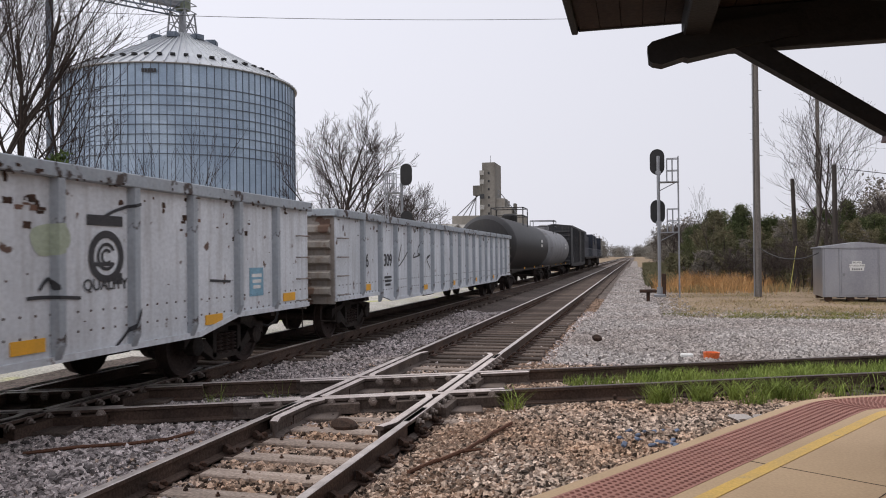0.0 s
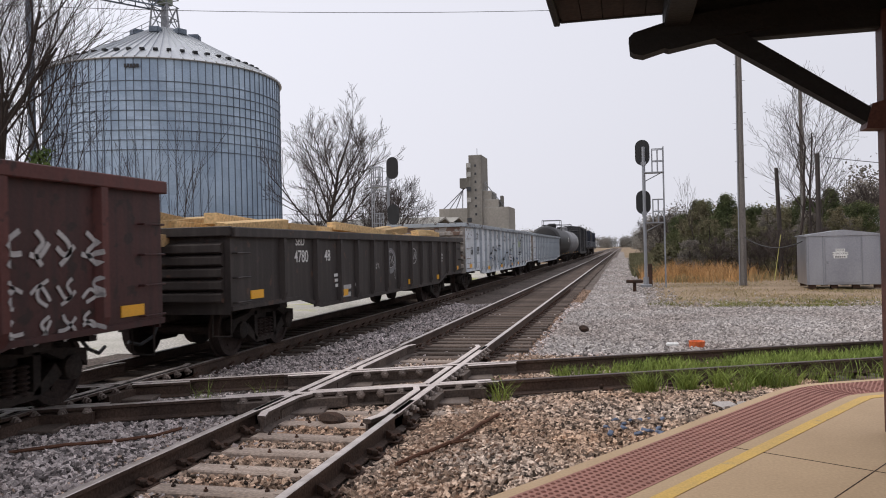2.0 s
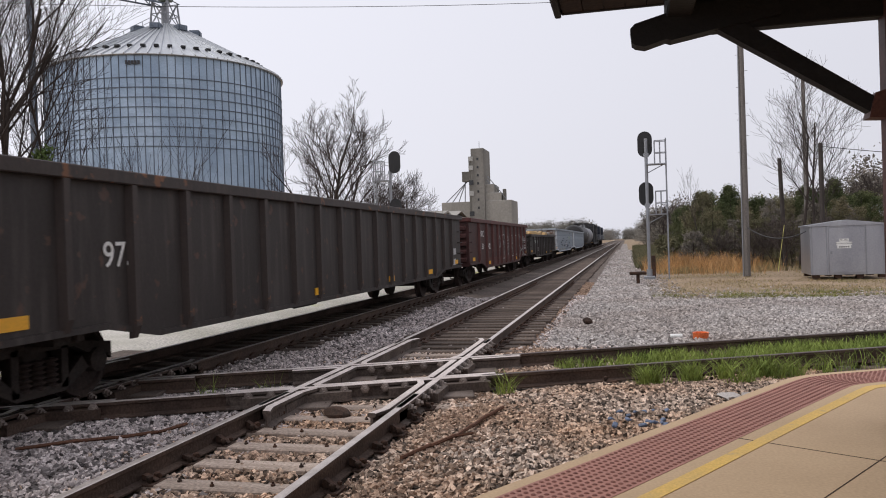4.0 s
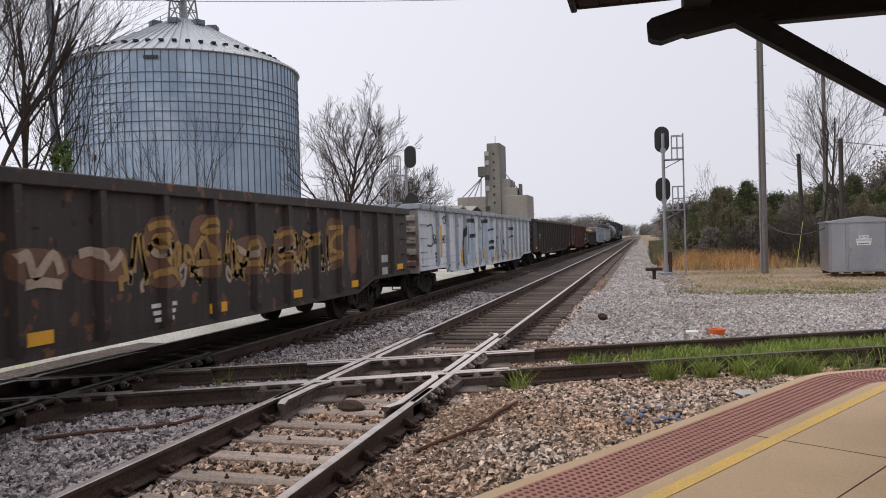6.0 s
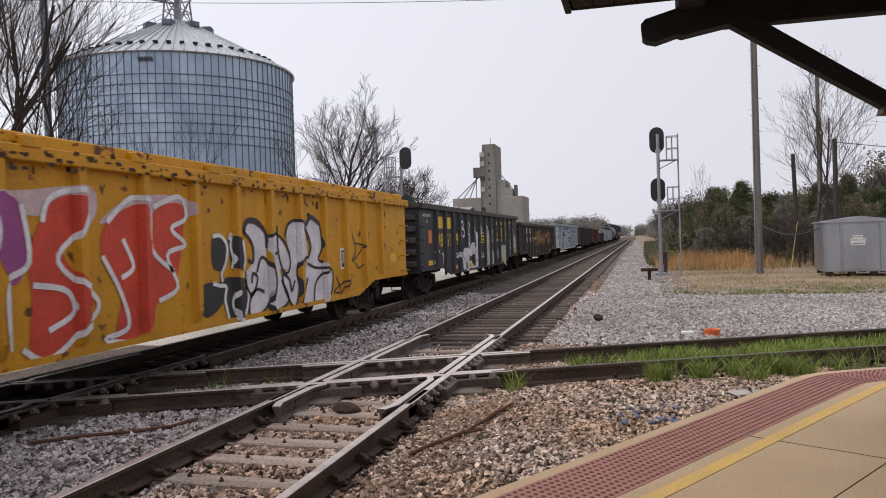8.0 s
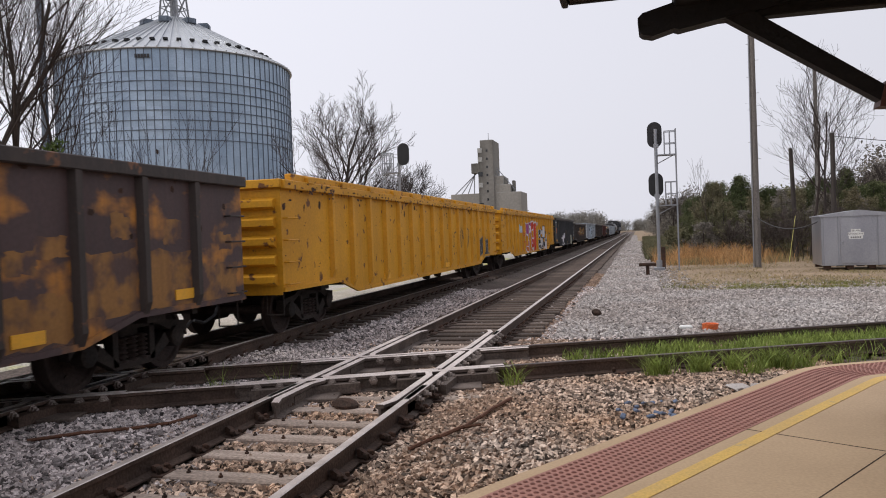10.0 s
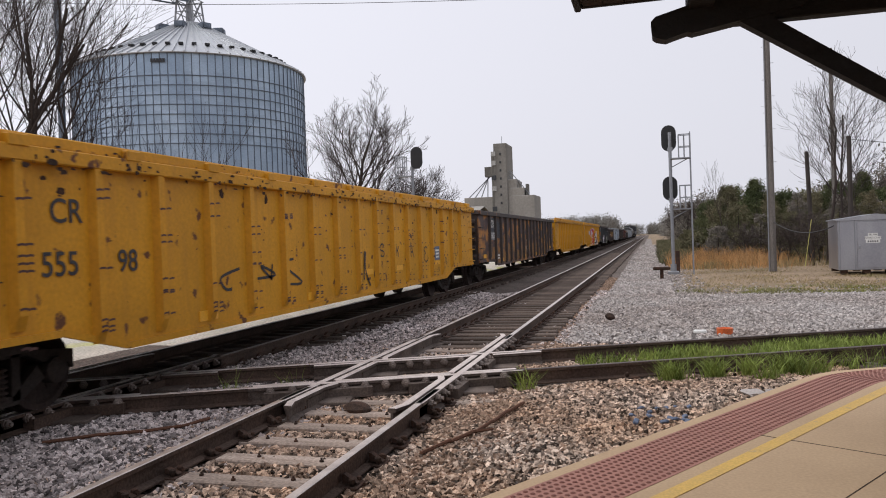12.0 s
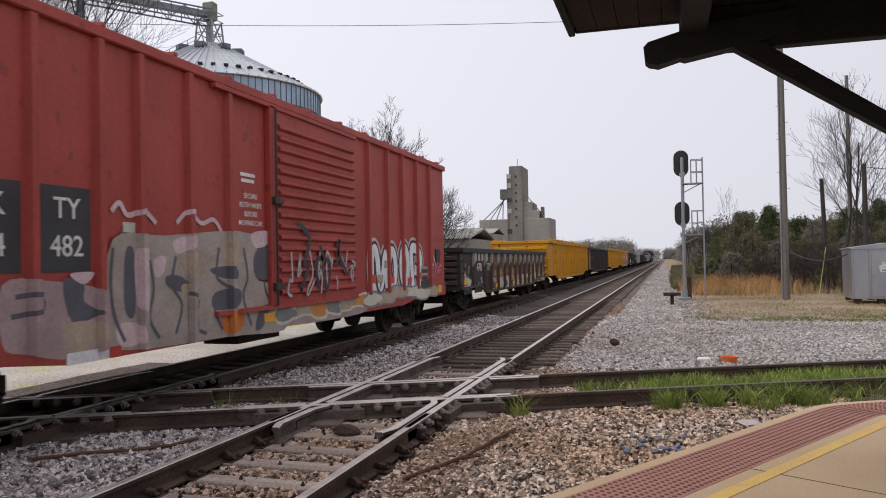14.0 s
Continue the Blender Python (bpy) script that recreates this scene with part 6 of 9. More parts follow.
K_ = gondola("gondola_car", "plain yellow gondola car with scrawled black tags", -146.1, 19.5, 2.62, P_YELLOW, P_YELLOW, rib_list(1.7, 1.05, 19.5, 1.2), lip=True, bottom=0.55, rib_w=0.17, reflect=(3.2, 8.4, 14.2))
scribble(K_, 2, 8, 1.0, 1.9, 6, "black", 81, 0.035)
graffiti(K_, 1.5, 3.6, 0.8, 1.5, 2, ("black",), "grey", 82)

P_ = gondola("gondola_car", "brown gondola car covered in bright orange rust", -166.9, 20.3, 2.57, P_ORANGERUST, P_RUSTBLACK, rib_list(1.25, 1.085, 20.3, 1.5), P_RUSTBLACK, reflect=(1.5, 4.1, 7.2, 10.6, 16.1, 19.4), bottom=0.58, ends=P_RUSTBLACK)
P_RUSTLOW = paint("bright_orange_rust", (0.33, 0.165, 0.052), (0.095, 0.058, 0.052), 0.74, streak=0.55, scale=0.8, grime=(0.16, 0.075, 0.03), soft=0.12)
P_SLATE = paint("faded_slate_paint", (0.05, 0.056, 0.07), (0.16, 0.08, 0.045), 0.3, streak=0.5)
p_posts = [0.1] + rib_list(1.25, 1.085, 20.3, 1.5)
for k, (ra, rb) in enumerate(zip(p_posts, p_posts[1:])):
    prnd = random.Random(1300 + k)
    low = 0.86 if ra < 3.2 or ra > 17 else 0.68
    hgt = prnd.uniform(0.35, 0.75)
    peel(P_, (ra + rb) / 2, low + hgt / 2, rb - ra - 0.17, hgt, P_RUSTLOW, 1320 + k, 1.4622)
    for m in range(2):
        peel(P_, (ra + rb) / 2 + prnd.uniform(-0.25, 0.25), low + hgt + prnd.uniform(0.05, 0.5), prnd.uniform(0.2, 0.45), prnd.uniform(0.1, 0.25), P_RUSTLOW, 1400 + k * 3 + m, 1.463)
peel(P_, 17.9, 2.0, 0.9, 0.75, P_SLATE, 1390, 1.4635)
peel(P_, 16.9, 1.95, 0.85, 0.7, P_SLATE, 1391, 1.4635)
lettering(P_, "CR", 17.95, 2.12, 0.40, WHITE, name="number")
lettering(P_, "55625", 17.95, 1.70, 0.30, WHITE, name="number")
plate(P_, 17.95, 1.70, 0.95, 0.3, SPRAY["grey"], 1.466, "number_panel")
stroke_bm = bmesh.new()
for pts in ([(10.0, 1.55), (10.0, 1.2), (10.0, 0.95)], [(10.18, 1.2), (10.0, 0.95)], [(9.82, 1.2), (10.0, 0.95)]):
    stroke(stroke_bm, pts, 0.05, 1.472)
part("painted_arrow", stroke_bm, SPRAY["white"], P_)
bars(P_, 16.9, 1.0, 0.4, 2, 0.06, WHITE)

L_ = gondola("gondola_car", "yellow gondola car with chipped rails and thin black tags", -188.2, 20.4, 2.62, P_YELLOW, P_YELLOW, rib_list(1.70, 1.05, 20.4, 1.0), lip=True, bottom=0.55, rib_w=0.17, reflect=(12.2, 15.4))
lettering(L_, "555", 17.95, 1.50, 0.34, BLACK_LETTER, name="number")
lettering(L_, "98", 16.95, 1.50, 0.34, BLACK_LETTER, name="number")
lettering(L_, "CR", 17.85, 2.02, 0.34, BLACK_LETTER, name="number")
tag(L_, "black", 0.03, [(8.54, 1.53), (8.66, 1.58), (8.79, 1.53), (8.77, 1.45), (8.6, 1.42), (8.54, 1.36), (8.62, 1.31), (8.78, 1.33)])
tag(L_, "black", 0.03, [(7.73, 1.57), (7.71, 1.43), (7.69, 1.29)], [(7.54, 1.52), (7.63, 1.42), (7.71, 1.41)], [(7.68, 1.43), (7.6, 1.36), (7.57, 1.27)])
tag(L_, "black", 0.03, [(6.62, 1.23), (6.64, 1.42), (6.63, 1.58), (6.52, 1.40), (6.40, 1.22)], [(6.62, 1.36), (6.52, 1.35), (6.46, 1.37)])
tag(L_, "black", 0.03, [(5.24, 1.43), (5.4, 1.46), (5.53, 1.39), (5.4, 1.30), (5.5, 1.26), (5.53, 1.15), (5.38, 1.09), (5.2, 1.13), (5.21, 1.24)])
tag(L_, "black", 0.045, [(9.79, 0.87), (9.76, 1.15), (9.73, 1.41), (9.67, 1.39), (9.71, 1.15), (9.6, 0.92), (9.43, 0.74)])
tag(L_, "black", 0.02, ring(2.2, 1.68, 0.36, 0.36), ring(2.2, 1.3, 0.34, 0.32), [(2.64, 1.86), (2.46, 1.84), (2.45, 1.64), (2.6, 1.5), (2.5, 1.36), (2.66, 1.34)])
tag(L_, "black", 0.022, [(4.58, 1.72), (4.48, 1.8), (4.42, 1.7), (4.55, 1.56), (4.4, 1.55)], [(3.5, 1.2), (3.4, 0.95), (3.3, 1.05), (3.42, 1.12), (3.28, 0.9)])
scribble(L_, 12.5, 15.2, 1.0, 1.4, 3, "black", 97, 0.04)
for q in (9.55, 9.62, 9.48, 8.4, 8.33, 4.9, 4.83, 7.1, 3.6):
    tag(L_, "oxide", 0.035, [(q, 0.86 if q > 9 else 1.18), (q - 0.02, 0.9 if q > 9 else 1.2), (q - 0.045, 0.86 if q > 9 else 1.18)])
for q in (8.2, 8.3, 7.2, 6.3, 5.0, 10.4, 11.6, 3.9):
    for zz in (1.55, 1.85, 2.12):
        tag(L_, "oxide", 0.028, [(q, zz), (q - 0.03, zz + 0.01), (q - 0.05, zz - 0.008)])
plate(L_, 4.27, 1.27, 0.46, 0.36, SPRAY["slate"], 1.468, "data_panel")
bars(L_, 4.27, 1.37, 0.36, 3, 0.05, WHITE, 1.472)
plate(L_, 4.27, 1.02, 0.44, 0.10, YELLOW, 1.469, "reflector")
plate(L_, 7.52, 1.02, 0.46, 0.11, YELLOW, 1.469, "reflector")
plate(L_, 9.5, 1.02, 0.5, 0.11, YELLOW, 1.469, "reflector")
for r in rib_list(1.70, 1.05, 20.4, 1.0):
    lrnd = random.Random(int(r * 100))
    for q in range(7):
        z = 0.70 + lrnd.random() ** 2 * 1.6
        tag(L_, "oxide", 0.022, [(r - 0.05, z), (r, z + 0.005), (r + 0.05, z - 0.004)], x=1.5475)

M_ = gondola("gondola_car", "low rusty gondola car with peeling white and orange paint", -209.87, 16.15, 2.03, P_RUSTBLACK, P_TANK, [1.33, 2.6, 3.7, 4.77, 5.8, 6.83, 7.85, 8.92, 9.95, 11.1, 12.15, 13.12, 14.66], P_WORN_POST, bottom=0.56, reflect=(8.1, 11.2, 15.6), ends=P_RUSTBLACK)
mrnd = random.Random(9)
m_posts = [0.05, 1.33, 2.6, 3.7, 4.77, 5.8, 6.83, 7.85, 8.92, 9.95, 11.1, 12.15]
for k, (ra, rb) in enumerate(zip(m_posts, m_posts[1:])):
    c, w = (ra + rb) / 2, rb - ra - 0.12
    peel(M_, c, 1.42, w, 0.75, P_MAROON if k % 2 == 0 else P_ORANGERUST, 900 + k, 1.4622)
    peel(M_, c + mrnd.uniform(-0.1, 0.1), 0.84, w, 0.42, P_PALE if k in (2, 5, 8) else P_PATCH, 920 + k, 1.4632)
    peel(M_, c + mrnd.uniform(-0.2, 0.2), 0.78, w * 0.5, 0.2, P_ORANGERUST if k % 3 else P_PALE, 940 + k, 1.4642)
    peel(M_, c + mrnd.uniform(-0.2, 0.2), 1.55, w * 0.45, 0.3, P_RUSTBLACK, 960 + k, 1.4637)
    peel(M_, c + mrnd.uniform(-0.25, 0.25), 1.2, w * 0.35, 0.22, P_OCHRE, 980 + k, 1.4645)
for s in (15.3, 13.95, 12.75):
    plate(M_, s, 1.25, 0.98, 1.24, P_TANK, 1.4625, "black_panel")
peel(M_, 4.55, 1.32, 0.22, 0.46, SPRAY["cream"], 995, 1.465)
plate(M_, 3.28, 1.36, 0.46, 0.37, SPRAY["grey"], 1.466, "data_panel")
bars(M_, 3.28, 1.46, 0.36, 3, 0.05, WHITE, 1.470)
plate(M_, 3.26, 1.11, 0.5, 0.12, YELLOW, 1.467, "reflector")
lettering(M_, "478", 13.87, 1.42, 0.36, WHITE, name="number", squeeze=1.2)
lettering(M_, "337", 12.62, 1.42, 0.34, WHITE, name="number", squeeze=1.1)
for ds in (14.3, 13.85, 13.4, 12.75):
    bars(M_, ds, 1.88, 0.26, 1, 0.24, SPRAY["silver"])
scribble(M_, 13.4, 14.5, 0.8, 1.15, 3, "silver", 101, 0.03)
scribble(M_, 14.9, 15.9, 1.0, 1.7, 2, "tan", 102, 0.09)
graffiti(M_, 15.0, 15.8, 0.78, 1.05, 1, ("cream",), "grey", 103, inner=False)
load("pale new boards stacked level in a low rusty gondola car", -209.87, 0.6, 15.6, 2.06, 44, 20, 0.2)


for k, (c, n_l, top) in enumerate(((g, 20.6, 2.55), (A, 20.4, 2.58), (G_, 19.9, 2.54))):
    chips(c, n_l, top - 0.14, 150, 500 + k)
    chips(c, n_l, top - 0.25, 60, 510 + k, 0.08, 0.06, 1.462, True)
    chips(c, n_l, 1.4, 60, 520 + k, 0.45, 0.025, 1.462)
for k, (c, n_l) in enumerate(((J_, 21.2), (K_, 19.5), (L_, 20.4))):
    chips(c, n_l, 2.50, 260, 530 + k, 0.05, 0.06)
    chips(c, n_l, 2.66, 60, 540 + k, 0.03, 0.04, 1.506)
    chips(c, n_l, 1.5, 110, 550 + k, 0.5, 0.03, 1.462)
    chips(c, n_l, 2.3, 40, 560 + k, 0.1, 0.07, 1.463, True)
for k, (c, n_l, top) in enumerate(((M_, 16.15, 2.03), (P_, 20.3, 2.57), (H_, 16.3, 2.37))):
    chips(c, n_l, top - 0.5, 60, 570 + k, 0.4, 0.06, 1.464, True)


for k, (s0, w) in enumerate(((2.45, 0.45), (3.6, 0.3), (9.6, 0.5), (11.0, 0.5), (6.2, 0.3), (13.2, 0.3), (16.2, 0.4))):
    crnd = random.Random(1500 + k)
    for q in range(16):
        peel(A, s0 + crnd.gauss(0, w * 0.4), 2.22 - abs(crnd.gauss(0, 0.13)), crnd.uniform(0.02, 0.11), crnd.uniform(0.015, 0.07), RUST if q % 3 else SPRAY["rustwash"], 1600 + k * 20 + q, 1.4638 + q * 1e-5)


def boxcar(name, label, y0, L, top, body, detail=True):
    car = thing(name, label, "boxcar")
    for s in (1, -1):
        bm = bmesh.new()
        box(bm, min(s * 1.41, s * 1.46), max(s * 1.41, s * 1.46), -L, 0, 0.98, top)
        part("side_panel", bm, body, car)
        bm = bmesh.new()
        extrude_poly(bm, [(0, 0.75), (-2.6, 0.75), (-3.4, 0.66), (-L + 3.4, 0.66), (-L + 2.6, 0.75), (-L, 0.75), (-L, 1.0), (0, 1.0)], "x", min(s * 1.42, s * 1.49), max(s * 1.42, s * 1.49))
        part("side_sill", bm, body, car)
        bm = bmesh.new()
        box(bm, min(s * 1.38, s * 1.53), max(s * 1.38, s * 1.53), -L - 0.03, 0.03, top - 0.13, top, 0.015)
        part("roof_edge", bm, body, car)
    bm = bmesh.new()
    extrude_poly(bm, [(-1.52, top), (0, top + 0.16), (1.52, top), (0, top - 0.05)], "y", -L, 0)
    part("roof", bm, GALV_ROOF if detail else body, car)
    bm = bmesh.new()
    for k in range(int(L / 1.25)):
        yy = -0.6 - k * 1.25
        extrude_poly(bm, [(-1.52, top + 0.005), (0, top + 0.165), (1.52, top + 0.005), (1.52, top + 0.045), (0, top + 0.20), (-1.52, top + 0.045)], "y", yy - 0.04, yy + 0.04)
    part("roof_rib", bm, body, car)
    bm = bmesh.new()
    h = 0.075
    for z0, z1 in ((0.99, top - 0.14),):
        extrude_poly(bm, [(1.455, -h), (1.535, -h * 0.55), (1.535, h * 0.55), (1.455, h)], "z", z0, z1)
    post = finish(bm, "side_post", body)
    d0, d1 = 6.24, 9.45
    POSTS[car.name] = ([1.35, 2.4, 3.44, 4.4, 5.5, 10.64, 11.55, 12.5, 13.15, 14.05, 14.95, 15.9], 0.042, 1.535)
    for r in [1.35, 2.4, 3.44, 4.4, 5.5, 10.64, 11.55, 12.5, 13.15, 14.05, 14.95, 15.9]:
        if r < L - 0.3:
            place("side_post", post, car, 0, -r, 0)
    # sliding door with horizontal pressings, tracks and lock bar
    bm = bmesh.new()
    box(bm, 1.46, 1.52, -d1, -d0, 1.0, top - 0.16, 0.01)
    door = part("door", bm, body, car)
    bm = bmesh.new()
    z = 1.2
    while z < top - 0.35:
        extrude_poly(bm, [(1.52, z - 0.055), (1.57, z - 0.02), (1.57, z + 0.02), (1.52, z + 0.055)], "y", -d1 + 0.14, -d0 - 0.12)
        z += 0.17
    part("door_rib", bm, body, door)
    bm = bmesh.new()
    box(bm, 1.47, 1.56, -d1 - 1.6, -d0, 0.96, 1.02)
    box(bm, 1.47, 1.56, -d1 - 1.6, -d0, top - 0.2, top - 0.14)
    box(bm, 1.46, 1.56, -d1 - 0.16, -d1 - 0.02, 1.0, top - 0.16, 0.01)
    part("door_track", bm, body, car)
    bm = bmesh.new()
    bar(bm, (1.60, -d1 - 0.06, 1.0), (1.60, -d1 - 0.06, top - 0.2), 0.04, n=6)
    for z in (1.3, 2.6):
        box(bm, 1.52, 1.63, -d1 - 0.14, -d1 + 0.12, z - 0.05, z + 0.05)
    part("lock_bar", bm, P_RUSTBLACK, car)
    for e, sg in ((0, 1), (-L, -1)):
        bm = bmesh.new()
        box(bm, -1.43, 1.43, min(e, e - sg * 0.05), max(e, e - sg * 0.05), 0.9, top)
        part("end_panel", bm, body, car)
        for k in range(8):
            bm = bmesh.new()
            z = 1.15 + k * 0.37
            extrude_poly(bm, [(e, z - 0.1), (e + sg * 0.08, z - 0.04), (e + sg * 0.08, z + 0.04), (e, z + 0.1)], "x", -1.3, 1.3)
            part("end_corrugation", bm, body, car)
        for k in range(5):
            bm = bmesh.new()
            z = 1.05 + k * 0.4
            bar(bm, (1.54, e - sg * 0.08, z), (1.54, e - sg * 0.5, z), 0.026, n=5)
            part("rung", bm, body, car)
    bm = bmesh.new()
    box(bm, -1.42, 1.42, -L + 0.05, -0.05, 0.9, 1.0)
    box(bm, -0.25, 0.25, -L + 0.2, -0.2, 0.6, 0.9)
    for s in (1.95, L - 1.95):
        box(bm, -1.3, 1.3, -s - 0.18, -s + 0.18, 0.68, 0.9)
    box(bm, 0.3, 0.9, -9.5, -8.2, 0.42, 0.9)
    part("underframe", bm, UNDER, car)
    couplers(car, L)
    trucks(car, L)
    MOVING.append((car, y0))
    return car


N_ = boxcar("boxcar", "faded red ribbed boxcar with large pale graffiti", -227.75, 17.0, 4.2, P_BOX)
patch(N_, "mauve", [(14.41, 1.49), (13.88, 1.51), (13.1, 1.36), (13.05, 0.83), (13.58, 0.72), (14.14, 0.83), (14.41, 0.94)], x=1.4912)
patch(N_, "mauve", [(9, 0.79), (5.96, 0.88), (5.97, 0.65), (9, 0.66)], x=1.4912)
patch(N_, "stone", [(12.97, 1.93), (12.05, 2), (10.07, 2.08), (9.98, 1.46), (9.5, 1.32), (9.13, 0.93), (9.14, 0.61), (10.65, 0.66), (12.92, 0.73), (13.04, 1.09)], x=1.4916)
patch(N_, "char", [(12.77, 1.8), (12.61, 1.78), (12.62, 1.11), (12.79, 1.17)], x=1.492)
patch(N_, "char", [(12.06, 1.51), (11.74, 1.5), (11.49, 1.29), (11.98, 1.36)], x=1.492)
patch(N_, "char", [(11.12, 1.59), (10.52, 1.61), (10.47, 1.44), (10.93, 1.48)], x=1.492)
patch(N_, "char", [(11.03, 1.27), (10.43, 1.3), (10.43, 1.07), (11.04, 1.05)], x=1.492)
patch(N_, "char", [(9.97, 1.82), (9.48, 1.88), (9.5, 1.45), (9.98, 1.46)], x=1.492)
patch(N_, "char", [(13.68, 1.51), (13.4, 1.46), (13.4, 1.29), (13.17, 1.15), (13.57, 1.09)], x=1.492)
patch(N_, "char", [(9.87, 0.98), (9.57, 1.02), (9.76, 0.73), (10, 0.69)], x=1.492)
patch(N_, "pinkish", [(12.61, 1.78), (12.43, 1.78), (12.44, 1.19), (12.58, 1.2)], x=1.4924)
patch(N_, "pinkish", [(11.89, 1.95), (11.47, 2.01), (11.43, 1.91), (11.82, 1.78)], x=1.4924)
patch(N_, "pinkish", [(10.07, 2.08), (9.6, 2.13), (9.61, 1.94), (9.96, 1.88)], x=1.4924)
patch(N_, "pinkish", [(13.59, 1.57), (13.25, 1.58), (13.4, 1.46)], x=1.4924)
patch(N_, "pinkish", [(9.57, 1.14), (9.25, 1.13), (9.39, 0.95)], x=1.4924)
patch(N_, "tan", [(10.82, 1.98), (10.46, 1.99), (10.42, 1.64), (10.78, 1.67)], x=1.4926)
patch(N_, "tan", [(11.73, 1.75), (11.3, 1.78), (11.21, 1.49), (11.57, 1.5)], x=1.4926)
patch(N_, "tan", [(13.68, 1.06), (13.17, 1.06), (13.17, 0.85), (13.58, 0.77)], x=1.4926)
tag(N_, "char", 0.09, [(12.84, 1.98), (12.57, 1.96), (12.05, 1.9), (11.98, 1.78), (11.65, 1.78), (11.39, 1.91), (10.82, 1.89), (10.19, 2.05)], [(12.06, 1.51), (12.11, 1.17), (11.75, 1)], [(11.25, 1.81), (11.22, 1.38), (11.04, 0.94)], [(10.19, 1.99), (10.15, 1.35), (10.33, 0.89)])
tag(N_, "pinkish", 0.06, [(12.96, 2.24), (12.83, 2.34), (12.7, 2.21), (12.42, 2.27), (12.2, 2.14)], [(11.81, 2.16), (11.55, 2.32), (11.29, 2.18), (11.01, 2.24), (10.82, 2.09)])
tag(N_, "oxide", 0.06, [(12.65, 1.09), (12.48, 1.06), (12.36, 1.08)], [(11.83, 1.03), (11.62, 1.03), (11.41, 1.03)], [(9.99, 1.06), (9.75, 1.06), (9.51, 1.07)], [(13.17, 0.95), (12.79, 0.83), (12.45, 0.82)])
tag(N_, "char", 0.05, [(12.36, 1.71), (12.29, 1.37), (12.37, 1.04), (12.19, 0.79)], [(11.86, 1.75), (11.94, 1.41), (11.75, 1.15), (11.88, 0.81)], [(11.62, 1.29), (11.4, 1.18), (11.5, 0.88), (11.23, 0.75)], [(10.92, 1.87), (10.98, 1.48), (10.69, 1.31), (11.04, 1.11), (10.85, 0.77)], x=1.4945)
tag(N_, "char", 0.05, [(10.3, 1.87), (10.2, 1.47), (10.32, 1.18), (10.11, 0.76)], [(12.97, 1.84), (13.01, 1.44), (12.95, 1.09), (12.79, 0.81)], [(9.74, 1.39), (9.63, 1.15), (9.26, 0.87)], [(14.27, 1.37), (13.99, 1.38), (13.96, 1.24), (14.32, 1.19)], x=1.4945)
patch(N_, "pinkish", [(12.28, 1.71), (12.06, 1.75), (12.1, 1.56), (12.25, 1.51)], x=1.4935)
patch(N_, "tan", [(11.74, 1.4), (11.4, 1.39), (11.49, 1.24), (11.7, 1.25)], x=1.4935)
patch(N_, "flame", [(10.84, 0.99), (10.33, 0.98), (10.39, 0.72), (10.8, 0.73)], x=1.4935)
patch(N_, "pinkish", [(12.92, 1), (12.58, 0.99), (12.52, 0.78), (12.86, 0.77)], x=1.4935)
plate(N_, 13.6, 2.02, 0.66, 0.86, BLACK_LETTER, 1.466, "number_panel")
plate(N_, 14.5, 2.02, 0.66, 0.86, BLACK_LETTER, 1.466, "number_panel")
lettering(N_, "TY", 13.6, 2.22, 0.30, WHITE, name="number")
lettering(N_, "482", 13.6, 1.84, 0.30, WHITE, name="number")
lettering(N_, "54", 14.5, 1.84, 0.30, WHITE, name="number")
lettering(N_, "K", 14.45, 2.22, 0.30, WHITE, name="number")
for k, w in enumerate(("SECURE", "BOTH HASPS", "BEFORE", "MOVING CAR")):
    lettering(N_, w, 10.05, 2.62 - k * 0.13, 0.105, WHITE)
bars(N_, 10.12, 2.95, 0.4, 2, 0.05, WHITE)
plate(N_, 12.6, 1.95, 0.34, 0.36, SPRAY["cream"], 1.468, "class_plate")
lettering(N_, "C", 12.6, 1.9, 0.16, BLACK_LETTER, 1.472)
swollen(N_, ([(5.22, 1.04), (5.36, 1.4), (5.34, 1.78), (5.16, 1.9), (5.03, 1.7), (4.98, 1.4), (4.86, 1.13), (4.72, 1.36), (4.62, 1.7), (4.5, 1.85)], [(4.5, 1.8), (4.52, 1.4), (4.46, 1.1)], ring(4.14, 1.5, 0.42, 0.74), ring(3.32, 1.55, 0.5, 0.78), [(2.74, 1.06), (2.80, 1.5), (2.82, 1.92), (2.5, 1.95), (2.2, 1.82), (2.14, 1.55), (2.4, 1.42), (2.62, 1.46)], [(2.4, 1.4), (2.26, 1.22), (2.14, 1.06)]), 0.24, "white", "black", 1.474, "pinkish")
for k, (s0, z0) in enumerate(((5.3, 1.3), (4.9, 1.3), (4.2, 1.25), (3.4, 1.5), (3.0, 1.2), (2.5, 1.7), (2.2, 1.3), (4.5, 1.6))):
    peel(N_, s0, z0, 0.3, 0.16, SPRAY["tan"] if k % 2 else SPRAY["red"], 1100 + k, 1.4905)
plate(N_, 1.83, 1.38, 0.54, 0.27, SPRAY["mauve"], 1.491, "data_panel")
bars(N_, 1.83, 1.45, 0.46, 2, 0.09, BLACK_LETTER, 1.495)
plate(N_, 1.69, 1.04, 0.93, 0.27, BLACK_LETTER, 1.492, "black_panel")
plate(N_, 0.66, 1.79, 0.34, 0.33, SPRAY["black"], 1.493, "data_panel")
tag(N_, "pinkish", 0.05, [(1.2, 1.75), (1.1, 1.55), (0.98, 1.6), (1.0, 1.78), (0.88, 1.62)], x=1.474)
